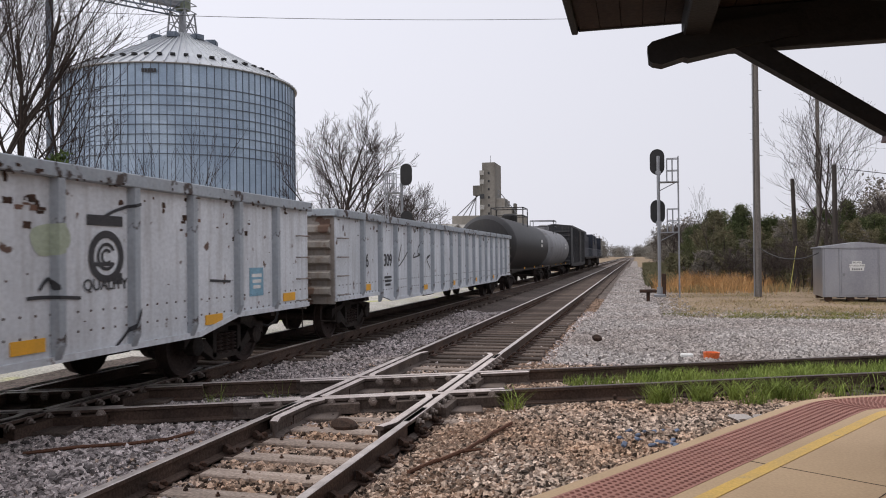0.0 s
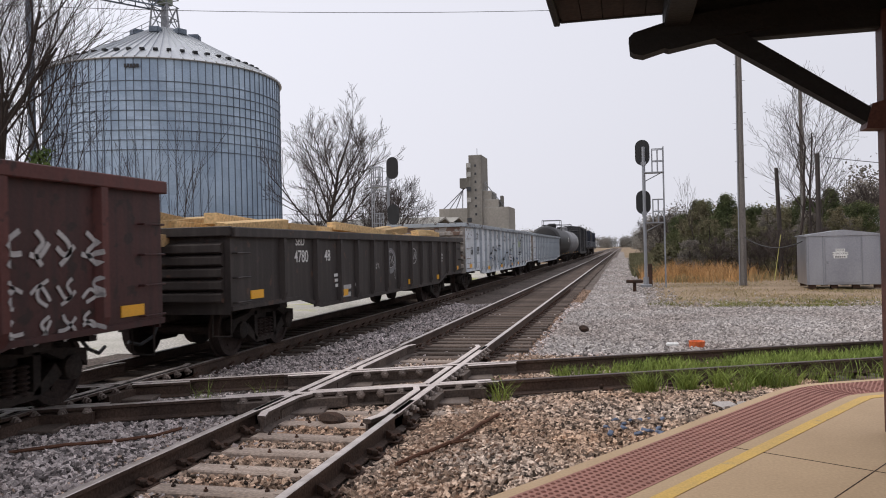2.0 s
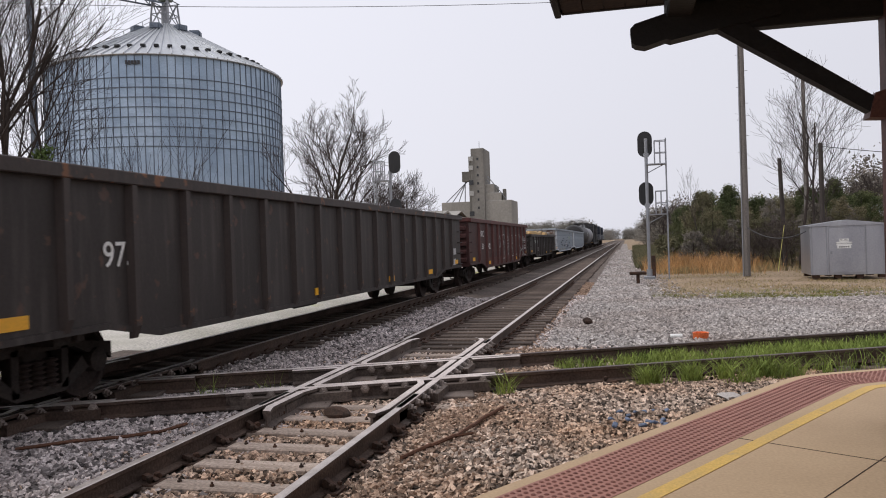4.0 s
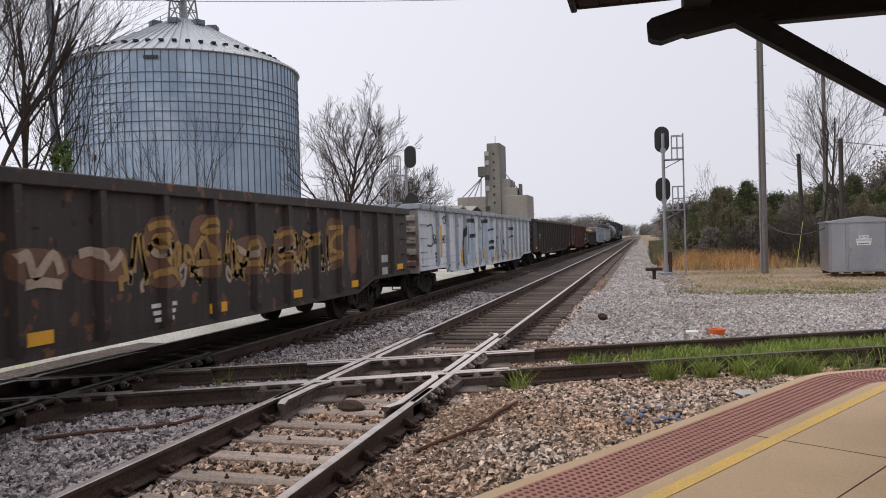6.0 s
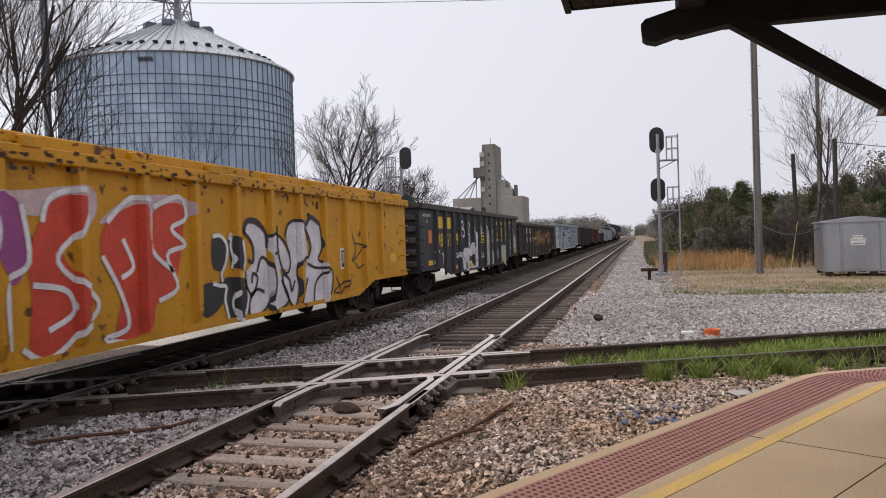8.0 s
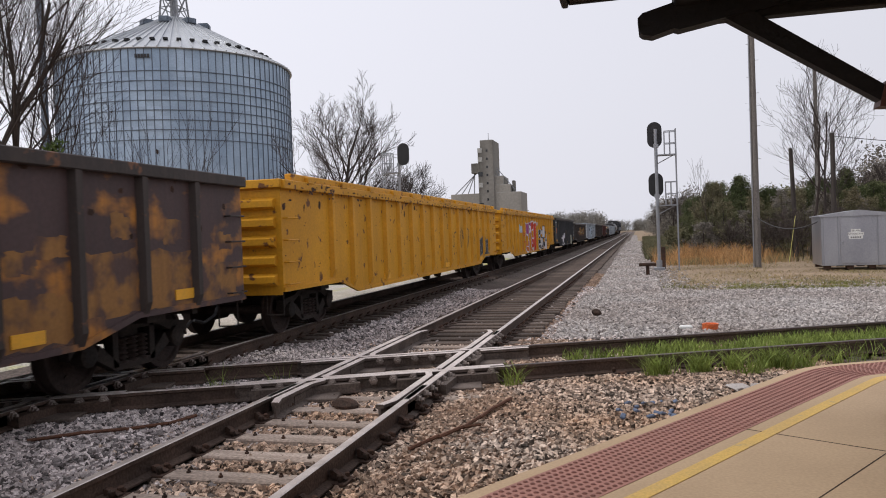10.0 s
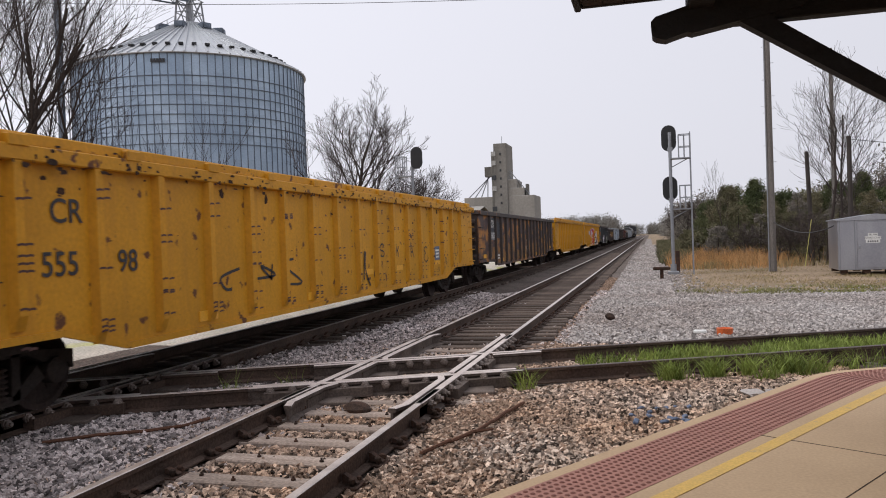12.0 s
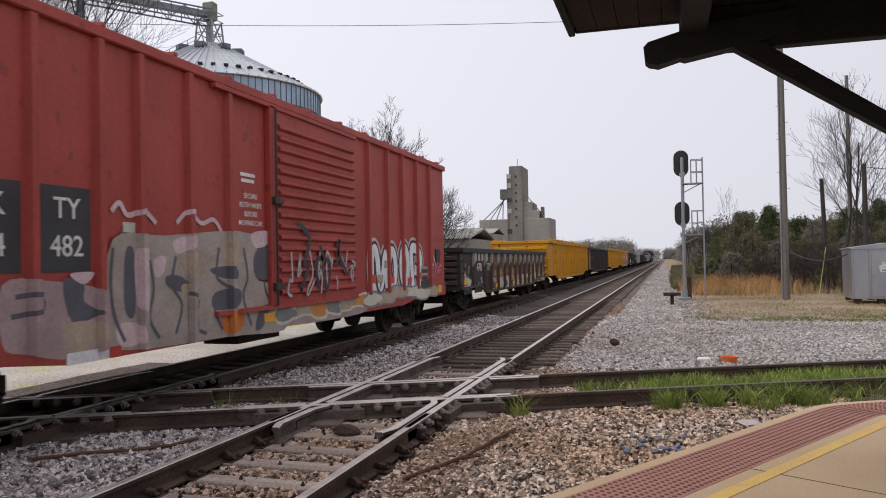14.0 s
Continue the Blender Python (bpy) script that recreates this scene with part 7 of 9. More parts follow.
graffiti(N_, 0.8, 5.8, 0.78, 1.05, 6, ("tan", "cream", "cream", "tan"), "grey", 114, inner=False, x=1.493)
graffiti(N_, 5.8, 9.4, 0.74, 0.98, 6, ("orange", "tan", "grey"), "cream", 115, inner=False, x=1.493)
scribble(N_, 6.4, 9.2, 1.1, 1.9, 8, "silver", 116, 0.045, x=1.573)
scribble(N_, 6.6, 9.0, 1.15, 2.4, 3, "black", 117, 0.09, x=1.574)
scribble(N_, 0.3, 1.2, 1.2, 1.9, 3, "pink", 118, 0.04)
plate(N_, 0.55, 0.92, 0.3, 0.2, YELLOW, 1.50, "reflector")
plate(N_, 9.55, 0.84, 0.4, 0.13, YELLOW, 1.50, "reflector")
plate(N_, 14.9, 0.86, 0.4, 0.24, YELLOW, 1.50, "reflector")
plate(N_, 13.35, 0.72, 0.6, 0.12, SPRAY["white"], 1.50, "white_plate")
plate(N_, 12.95, 0.72, 0.18, 0.12, RED_SIGN, 1.502, "red_plate")


def tank_car(name, label, y0, L, body):
    car = thing(name, label, "tank car", group="tank cars of the train")
    bm = bmesh.new()
    prof = [(0.05, -0.55), (0.75, -0.6), (1.22, -0.8), (1.42, -1.15), (1.45, -1.5), (1.45, -L + 1.5), (1.42, -L + 1.15), (1.22, -L + 0.8), (0.75, -L + 0.6), (0.05, -L + 0.55)]
    lathe(bm, prof, 32, axis="y", at=(0, 0, 2.2))
    part("tank", bm, body, car, smooth=True)
    corners = ((-0.9, -0.9), (0.9, -0.9), (0.9, 0.9), (-0.9, 0.9))
    for k, (cx, cyy) in enumerate(corners):
        bm = bmesh.new()
        bar(bm, (cx, cyy - L / 2, 3.2), (cx, cyy - L / 2, 4.35), 0.05)
        part("rail_post", bm, BLACK, car)
        ex, ey = corners[(k + 1) % 4]
        for z in (3.9, 4.35):
            bm = bmesh.new()
            bar(bm, (cx, cyy - L / 2, z), (ex, ey - L / 2, z), 0.05)
            part("handrail", bm, BLACK, car)
    bm = bmesh.new()
    lathe(bm, ((0.45, 3.5), (0.45, 3.95), (0.3, 4.05)), 16, at=(0, -L / 2, 0))
    part("dome", bm, body, car)
    bm = bmesh.new()
    box(bm, -1.4, 1.4, -1.3, 0, 0.85, 1.0)
    box(bm, -1.4, 1.4, -L, -L + 1.3, 0.85, 1.0)
    box(bm, -0.25, 0.25, -L, 0, 0.7, 1.0)
    box(bm, 1.3, 1.36, -L + 1, -1, 0.9, 1.0)
    part("underframe", bm, UNDER, car)
    for r in (4, 8, 12):
        plate(car, r, 1.02, 0.3, 0.1, YELLOW, 1.38, "reflector")
    bars(car, L * 0.3, 2.6, 0.9, 2, 0.16, WHITE, 1.458)
    couplers(car, L)
    trucks(car, L)
    MOVING.append((car, y0))
    return car


tank_car("tank_car", "black tank car with a railed top hatch", 51.6, 16.4, P_TANK)
tank_car("tank_car", "dull grey tank car with a railed top hatch", 67.6, 15.4, P_TANKGREY)
Q_ = boxcar("boxcar", "black boxcar ahead of the tank cars", 86.5, 18.2, 4.3, P_DARK, False)
graffiti(Q_, 9.8, 16, 0.95, 2.1, 5, ("silver", "white"), "grey", 121)


def locomotive(label, y0):
    car = thing("locomotive", label, "locomotive", group="locomotives at the head of the train")
    L = 21.5
    bm = bmesh.new()
    box(bm, -0.95, 0.95, -L + 1.2, -6.5, 1.5, 4.1, 0.08)
    box(bm, -1.45, 1.45, -5.9, -3.6, 1.5, 4.45, 0.1)
    box(bm, -0.85, 0.85, -3.6, -0.9, 1.5, 3.0, 0.15)
    box(bm, -1.3, 1.3, -L + 1.3, -L + 5, 3.2, 4.5, 0.12)
    part("hood", bm, P_LOCO, car)
    bm = bmesh.new()
    box(bm, -1.5, 1.5, -L, 0, 1.25, 1.5, 0.03)
    box(bm, -1.3, 1.3, -L / 2 - 2.8, -L / 2 + 2.8, 0.4, 1.25, 0.15)
    part("frame", bm, UNDER, car)
    bm = bmesh.new()
    for yy in np.arange(-L + 0.3, -0.1, 1.75):
        bar(bm, (1.47, float(yy), 1.5), (1.47, float(yy), 2.5), 0.035)
    bar(bm, (1.47, -L + 0.3, 2.5), (1.47, -0.4, 2.5), 0.035)
    part("handrail", bm, STEEL_GREY, car)
    bm = bmesh.new()
    box(bm, 1.44, 1.47, -5.4, -4.1, 2.9, 3.7)
    part("cab_window", bm, WINDOW_DARK, car)
    couplers(car, L)
    trucks(car, L, 3.4)
    MOVING.append((car, y0))


locomotive("dark road locomotive far ahead", 109.5)
locomotive("dark road locomotive at the head of the train", 132.5)


def motions():
    for ob, y0 in MOVING:
        walk(ob, [(t, pose(T_C, y0 + SPEED * t, 0)) for t in (0.0, 3.5, 7.0, 10.5, 14.0)])
    step = math.degrees(SPEED / 0.425) / FPS
    for w in ROLLING:
        p = w.matrix_basis.translation.copy()
        walk(w, [(k / FPS, pose(p.x, p.y, p.z, -step * k)) for k in range(int(14 * FPS) + 1)])

# ---- lineside signals ----


class Pieces:
    """Collects beams and makes each one a part of its own."""

    def __init__(self, name, material, parent):
        self.name, self.material, self.parent = name, material, parent

    def bar(self, a, b, w, h=None, n=0):
        bm = bmesh.new()
        bar(bm, a, b, w, h, n)
        part(self.name, bm, self.material, self.parent)




def oval(bm, x, y, z, w, h, d):
    """A rounded signal background plate."""
    n, pts = 10, []
    for k in range(n + 1):
        a = math.pi * k / n
        pts.append((x + w / 2 * math.cos(a), z + h / 2 - w / 2 + w / 2 * math.sin(a)))
    for k in range(n + 1):
        a = math.pi + math.pi * k / n
        pts.append((x + w / 2 * math.cos(a), z - h / 2 + w / 2 + w / 2 * math.sin(a)))
    extrude_poly(bm, pts, "y", y, y + d)


def signal(label, x, y, z0, heads, front, side=1, ladder=True, head_x=None):
    s = thing("railway_signal", label, "railway signal", group="lineside signals", at=(x, y, z0))
    top = max(h for h, _ in heads) + 0.25
    hx, glass = (-side * 0.04, front) if head_x is None else (head_x, -front)
    bm = bmesh.new()
    bar(bm, (0, 0, 0), (0, 0, top), 0.15, n=12)
    part("mast", bm, STEEL_GREY, s, smooth=True)
    bm = bmesh.new()
    box(bm, -0.25, 0.25, -0.25, 0.25, -0.2, 0.12, 0.02)
    bar(bm, (0, 0, 0.1), (0, 0, 0.45), 0.26, n=10)
    part("foot", bm, STEEL_GREY, s)
    for h, size in heads:
        bm = bmesh.new()
        oval(bm, hx, front * 0.16, h, 0.66, size, 0.03)
        p = part("signal_head", bm, BLACK, s, "black oval signal background")
        bm = bmesh.new()
        for k in (-1, 0, 1):
            lathe(bm, ((0.13, 0), (0.13, glass * 0.3), (0.10, glass * 0.32)), 12, axis="y", at=(hx, front * 0.16 + 0.015 + glass * 0.015, h + k * 0.29))
        part("lamp_hood", bm, BLACK, p)
        bm = bmesh.new()
        box(bm, -0.12, 0.12, -front * 0.02 - 0.05, 0.05 + 0.0, h - 0.62, h - 0.45, 0.01)
        part("clamp", bm, STEEL_GREY, s)
    if ladder:
        for h, size in heads:
            zb = h - 0.95
            bm = bmesh.new()
            box(bm, 0.05 * side - 0.02, side * 0.88 + 0.02, -0.25, 0.25, zb - 0.05, zb) if side > 0 else box(bm, side * 0.88 - 0.02, 0.05, -0.25, 0.25, zb - 0.05, zb)
            part("grating", bm, STEEL_GREY, s)
            pc = Pieces("cage_bar", STEEL_GREY, s)
            for px in (0.38, 0.62):
                for py in (-0.22, 0.22):
                    pc.bar((side * px, py, zb), (side * px, py, zb + 1.05), 0.04)
            for hz in (0.5, 1.05):
                for py in (-0.22, 0.22):
                    pc.bar((side * 0.38, py, zb + hz), (side * 0.86, py, zb + hz), 0.035)
                pc.bar((side * 0.38, -0.22, zb + hz), (side * 0.38, 0.22, zb + hz), 0.035)
            pc.bar((side * 0.07, 0, zb - 0.4), (side * 0.8, 0, zb - 0.03), 0.04)
        bm = bmesh.new()
        for py in (-0.2, 0.2):
            bar(bm, (side * 0.88, py, -0.1), (side * 0.88, py, top - 0.05), 0.05)
        zz = 0.2
        while zz < top - 0.2:
            bar(bm, (side * 0.88, -0.2, zz), (side * 0.88, 0.2, zz), 0.02, n=4)
            zz += 0.3
        part("ladder", bm, STEEL_GREY, s)
    return s


signal("grey steel signal mast with two black heads and a ladder", 1.02, 36.9, -0.32, ((6.27, 1.2), (3.95, 1.12)), 1)
signal("grey signal mast with black heads behind the train", -12.36, 40.0, -0.3, ((6.42, 1.2), (3.9, 1.12)), -1, -1, head_x=0.30)

# small post-mounted box beside the signal
t = thing("junction_box", "low dark metal box on a short post", "junction box", at=(0.42, 31.6, -0.33))
bm = bmesh.new()
box(bm, -0.33, 0.33, -0.22, 0.22, 0.46, 0.58, 0.03)
part("lid", bm, RUST, t)
bm = bmesh.new()
bar(bm, (0, 0, 0), (0, 0, 0.47), 0.14, n=8)
part("post", bm, RUST, t)
bm = bmesh.new()
box(bm, -0.1, 0.1, -0.1, 0.1, 0.0, 1.05, 0.01)
lb = thing("switch_box", "narrow dark box by the signal foot", "box", at=(1.25, 38.2, -0.33))
part("body", bm, RUST, lb)

# ---- signal cabinet ----
cab = thing("signal_cabinet", "bare aluminium signal cabinet with a shallow gabled roof", "cabinet", at=(7.30, 33.9, -0.30), rz=-3)
CW, CD, CH = 2.72, 2.4, 2.12
bm = bmesh.new()
box(bm, 0, CW, 0, CD, 0.14, CH, 0.01)
part("body", bm, ALU, cab)
bm = bmesh.new()
extrude_poly(bm, [(-0.07, CH), (CW + 0.07, CH), (CW + 0.07, CH + 0.05), (CW / 2, CH + 0.24), (-0.07, CH + 0.05)], "y", -0.08, CD + 0.08)
part("roof", bm, ALU, cab)
bm = bmesh.new()
box(bm, 0.68, 1.98, -0.03, 0.0, 0.22, CH - 0.06, 0.006)
door = part("door", bm, ALU, cab)
bm = bmesh.new()
box(bm, 0.73, 0.80, -0.08, -0.03, 1.0, 1.12, 0.01)
part("handle", bm, STEEL_GREY, door)
for x in (0.0, 0.06, 0.6, 2.04, CW - 0.06, CW):
    bm = bmesh.new()
    box(bm, x - 0.015, x + 0.015, -0.02, 0.0, 0.16, CH)
    part("seam", bm, STEEL_GREY, cab)
bm = bmesh.new()
for x in (0.08, 0.9, 1.7, 2.5):
    for y in (0.1, 2.1):
        box(bm, x, x + 0.26, y, y + 0.26, 0.0, 0.14)
part("foot", bm, RUST, cab)
bm = bmesh.new()
for z, w in ((1.53, 0.34), (1.40, 0.58), (1.27, 0.50)):
    box(bm, 1.24 - w / 2, 1.24 + w / 2, -0.036, -0.03, z - 0.06, z + 0.065)
sign = part("sign", bm, WHITE, door, "white three-line name board")
for z, words in ((1.53, "SELMA"), (1.40, "INTERLOCKING")):
    cu = bpy.data.curves.new("sign_text", "FONT")
    cu.body, cu.size, cu.extrude, cu.align_x, cu.align_y = words, 0.10 if z > 1.5 else 0.085, 0.001, "CENTER", "CENTER"
    cu.materials.append(BLACK_LETTER)
    ob = new("sign_text", cu)
    ob.parent = door
    ob.matrix_basis = pose(1.24, -0.038, z, 90, 0, 0)
bm = bmesh.new()
for k in range(5):
    box(bm, 1.24 - 0.19 + k * 0.08, 1.24 - 0.14 + k * 0.08, -0.039, -0.036, 1.24, 1.30)
part("sign_bars", bm, BLACK_LETTER, door)

# ---- poles and wires ----


def pole(label, x, y, z0, h, r0, r1, material, lean=0.0):
    p = thing("utility_pole", label, "pole", group="wooden poles", at=(x, y, z0))
    bm = bmesh.new()
    lathe(bm, [(r0 + (r1 - r0) * k / 8, h * k / 8) for k in range(9)], 14)
    for v in bm.verts:
        v.co.x += lean * v.co.z
    part("shaft", bm, material, p, smooth=True)
    return p


tall = pole("tall grey wooden utility pole with climbing steps", 5.42, 37.8, -0.35, 14.5, 0.15, 0.11, POLE_WOOD)
pc = Pieces("step_bolt", STEEL_GREY, tall)
for k in range(14):
    z, sg = 3.5 + k * 0.75, (-1) ** k
    pc.bar((sg * 0.12, 0, z), (sg * 0.26, 0, z), 0.02, n=4)
bm = bmesh.new()
bar(bm, (-0.19, -0.08, 0), (-0.15, -0.08, 11), 0.05, n=6)
part("conduit", bm, STEEL_GREY, tall)
pole("thin pale pole behind the bare trees", 12.75, 60, -0.35, 14.6, 0.17, 0.12, POLE_WOOD)
pole("short dark pole beside the bare tree", 9.65, 42, -0.35, 6.4, 0.13, 0.11, POLE_DARK)
pole("short dark leaning pole beside the bare tree", 9.0, 48, -0.35, 6.3, 0.14, 0.11, POLE_DARK, -0.03)


pole("tall wooden line pole", 40, 60, -0.35, 18.9, 0.2, 0.14, POLE_WOOD)
pole("tall wooden line pole", -40, 20, -0.35, 17.8, 0.2, 0.14, POLE_WOOD)


def wire(name, label, a, b, sag, r=0.02, n=16):
    bm = bmesh.new()
    a, b = Vector(a), Vector(b)
    pts = [a.lerp(b, k / n) - Vector((0, 0, sag * 4 * (k / n) * (1 - k / n))) for k in range(n + 1)]
    prev = None
    d = (b - a).normalized()
    u = d.cross(Vector((0, 0, 1))).normalized()
    v = u.cross(d)
    for p in pts:
        ring = [bm.verts.new(p + (u * math.cos(k * math.pi / 2) + v * math.sin(k * math.pi / 2)) * (r / 2)) for k in range(4)]
        if prev:
            for k in range(4):
                bm.faces.new((prev[k], prev[(k + 1) % 4], ring[(k + 1) % 4], ring[k]))
        prev = ring
    return solid(name, bm, WIRE, label, "cable")


wire("overhead_wire", "black service wire leaving the short pole", (9.65, 42, 5.9), (30, 44, 4.6), 0.5, 0.035)
wire("overhead_wire", "thin overhead wire crossing the tracks", (-60, 36, 19.6), (10, 66, 21.0), 1.2, 0.04, 30)
wire("overhead_wire", "thin overhead wire crossing high over the tracks", (-40, 20, 17.2), (40, 60, 18.3), 0.6, 0.04, 30)
wire("cable", "sagging black cable from the tall pole to the cabinet", (5.45, 37.6, 1.9), (7.5, 34.6, 1.75), 0.45, 0.05)
wire("overhead_wire", "low wire behind the train", (-60, 62, 6.0), (-23.6, 78, 5.7), 0.2, 0.05)
bm = bmesh.new()
bar(bm, (7.5, 42.0, -0.36), (7.85, 42.0, 2.0), 0.035, n=6)
solid("guy_guard", bm, mat("pale_yellow_plastic", (0.55, 0.52, 0.16), rough=0.6, bump=0), "leaning yellow plastic guy-wire guard", "guy guard")

# ---- grain bin ----
SX, SY, SR, SZ = -54.65, 84.9, 13.7, 22.9
silo = thing("grain_bin", "large galvanized corrugated grain bin with a cone roof", "grain bin", at=(SX, SY, -0.35))
SZ += 0.35
bm = bmesh.new()
lathe(bm, ((SR - 0.05, 0), (SR - 0.05, SZ)), 104)
part("wall", bm, GALV_DARK, silo, smooth=True)
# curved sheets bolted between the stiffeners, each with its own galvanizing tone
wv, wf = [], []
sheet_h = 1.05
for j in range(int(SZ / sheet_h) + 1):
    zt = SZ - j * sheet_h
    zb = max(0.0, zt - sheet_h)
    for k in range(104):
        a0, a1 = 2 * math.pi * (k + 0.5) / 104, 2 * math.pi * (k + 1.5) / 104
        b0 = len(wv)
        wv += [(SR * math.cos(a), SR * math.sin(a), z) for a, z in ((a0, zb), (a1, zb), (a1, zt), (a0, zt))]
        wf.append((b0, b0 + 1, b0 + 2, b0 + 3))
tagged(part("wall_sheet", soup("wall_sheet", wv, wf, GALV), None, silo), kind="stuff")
bm = bmesh.new()
extrude_poly(bm, [(SR + 0.0, -0.05), (SR + 0.075, -0.03), (SR + 0.075, 0.03), (SR + 0.0, 0.05)], "z", 0.0, SZ)
stiff = finish(bm, "stiffener", GALV_DARK)
for k in range(104):
    place("stiffener", stiff, silo, 0, 0, 0, 360 * (k + 0.5) / 104)
for k in range(8):
    bm = bmesh.new()
    z = SZ - 2.5 - k * 1.05
    lathe(bm, ((SR + 0.02, z - 0.035), (SR + 0.11, z - 0.035), (SR + 0.11, z + 0.035), (SR + 0.02, z + 0.035)), 104)
    part("wind_ring", bm, GALV_DARK, silo)
bm = bmesh.new()
lathe(bm, ((SR + 0.3, SZ - 0.12), (SR + 0.34, SZ - 0.05), (1.6, SZ + 6.6), (1.4, SZ + 6.7)), 104)
part("roof", bm, GALV_ROOF, silo)
bm = bmesh.new()
bar(bm, (1.7, 0, SZ + 6.6), (SR + 0.3, 0, SZ), 0.10, 0.22)
rr = finish(bm, "roof_rib", GALV_ROOF)
for k in range(72):
    place("roof_rib", rr, silo, 0, 0, 0, 5 * k)


def vent(r, size, name):
    bm = bmesh.new()
    box(bm, -size / 2, size / 2, -size / 2, size / 2, 0, size * 0.55, 0.02)
    box(bm, size / 2 - 0.02, size / 2 + 0.1, -size * 0.36, size * 0.36, 0.03, size * 0.42)
    return finish(bm, name, BLACK if size < 1 else GALV_DARK)


v1, v2 = vent(0, 0.5, "roof_vent"), vent(0, 1.2, "roof_vent")
for k in range(52):
    a = 2 * math.pi * k / 52
    r = SR - 2.2
    place("roof_vent", v1, silo, r * math.cos(a), r * math.sin(a), SZ + 6.7 * (SR - r) / (SR - 1.6) * 0.98 + 0.12, math.degrees(a))
for k in range(8):
    a = 2 * math.pi * (k + 0.35) / 8
    r = 3.6
    place("roof_vent", v2, silo, r * math.cos(a), r * math.sin(a), SZ + 6.7 * (SR - r) / (SR - 1.6) * 0.97, math.degrees(a))
# name board under the eave: unreadable blocks
for k in range(5):
    bm = bmesh.new()
    a = radians(-57.2 - 9 + k * 1.3 - 8)
    box(bm, SR + 0.15, SR + 0.2, -0.13, 0.13, SZ - 1.15, SZ - 0.75)
    ob = part("name_block", bm, BLACK_LETTER, silo)
    ob.matrix_basis = pose(0, 0, 0, 0, 0, math.degrees(a))
# catwalk stair up the cone with a handrail
bm = bmesh.new()
d0 = Vector((math.cos(radians(205)), math.sin(radians(205)), 0))
lo, hi = d0 * SR + Vector((0, 0, SZ + 0.2)), d0 * 1.6 + Vector((0, 0, SZ + 6.8))
for k in range(12):
    p = lo.lerp(hi, k / 11)
    bar(bm, p, p + Vector((0, 0, 1.1)), 0.06)
bar(bm, lo + Vector((0, 0, 1.1)), hi + Vector((0, 0, 1.1)), 0.06)
bar(bm, lo + Vector((0, 0, 0.6)), hi + Vector((0, 0, 0.6)), 0.05)
part("handrail", bm, STEEL_GREY, silo)
# ladder down the wall
bm = bmesh.new()
d1 = Vector((math.cos(radians(218)), math.sin(radians(218)), 0))
q = Vector((-d1.y, d1.x, 0))
for s in (-0.25, 0.25):
    bar(bm, d1 * (SR + 0.3) + q * s, d1 * (SR + 0.3) + q * s + Vector((0, 0, SZ + 1)), 0.07)
for k in range(60):
    z = 0.5 + k * 0.38
    bar(bm, d1 * (SR + 0.3) - q * 0.25 + Vector((0, 0, z)), d1 * (SR + 0.3) + q * 0.25 + Vector((0, 0, z)), 0.05)
part("ladder", bm, STEEL_GREY, silo)
# head tower and drive on the peak
pc = Pieces("tower_beam", STEEL_GREY, silo)
z0, z1 = SZ + 6.3, SZ + 9.7
for sx in (-1.3, 1.3):
    for sy in (-1.3, 1.3):
        pc.bar((sx, sy, z0), (sx * 0.8, sy * 0.8, z1), 0.16)
for a, b in (((-1.3, -1.3), (1.3, -1.3)), ((1.3, -1.3), (1.3, 1.3)), ((1.3, 1.3), (-1.3, 1.3)), ((-1.3, 1.3), (-1.3, -1.3))):
    pc.bar((*a, z0 + 0.2), (b[0] * 0.8, b[1] * 0.8, z1), 0.1)
    pc.bar((b[0], b[1], z0 + 0.2), (a[0] * 0.8, a[1] * 0.8, z1), 0.1)
    for z in (z0 + 1.8, z1, z1 + 1.0):
        pc.bar((a[0] * 0.95, a[1] * 0.95, z), (b[0] * 0.95, b[1] * 0.95, z), 0.09)
pc.bar((0, 0, z0), (0, 0, z1), 0.7, n=10)
bm = bmesh.new()
box(bm, -0.7, 0.9, -0.6, 0.6, z1 + 0.1, z1 + 2.4, 0.15)
part("drive_head", bm, mat("faded_green_paint", (0.20, 0.235, 0.17), rough=0.6), silo)

# conveyor bridge from the bin to the leg on the left, over the track side
truss = thing("conveyor_bridge", "grey steel lattice conveyor bridge running to the bin top", "conveyor", at=(0, 0, 0))
a = Vector((SX, SY, SZ + 9.0))
b = Vector((SX - 24, SY - 26, SZ + 10.6))
d = (b - a)
side_v = d.cross(Vector((0, 0, 1))).normalized()
bm = bmesh.new()
n = 22
for s in (-0.9, 0.9):
    for h in (0, 1.7):
        bar(bm, a + side_v * s + Vector((0, 0, h)), b + side_v * s + Vector((0, 0, h)), 0.16)
    for k in range(n):
        p, q = a + d * (k / n) + side_v * s, a + d * ((k + 1) / n) + side_v * s
        bar(bm, p, p + Vector((0, 0, 1.7)), 0.09)
        if k % 2:
            bar(bm, p, q + Vector((0, 0, 1.7)), 0.09)
        else:
            bar(bm, p + Vector((0, 0, 1.7)), q, 0.09)
part("lattice", bm, GALV_DARK, truss)
bm = bmesh.new()
bar(bm, a + Vector((0, 0, 1.2)), b + Vector((0, 0, 1.2)), 1.0, 0.7)
part("trough", bm, STEEL_GREY, truss)
bm = bmesh.new()
leg = a + d * 0.42
for s in (-1.1, 1.1):
    bar(bm, leg + side_v * s + Vector((0, 0, 2.5)), Vector((leg.x, leg.y, -0.4)) + side_v * s, 0.4)
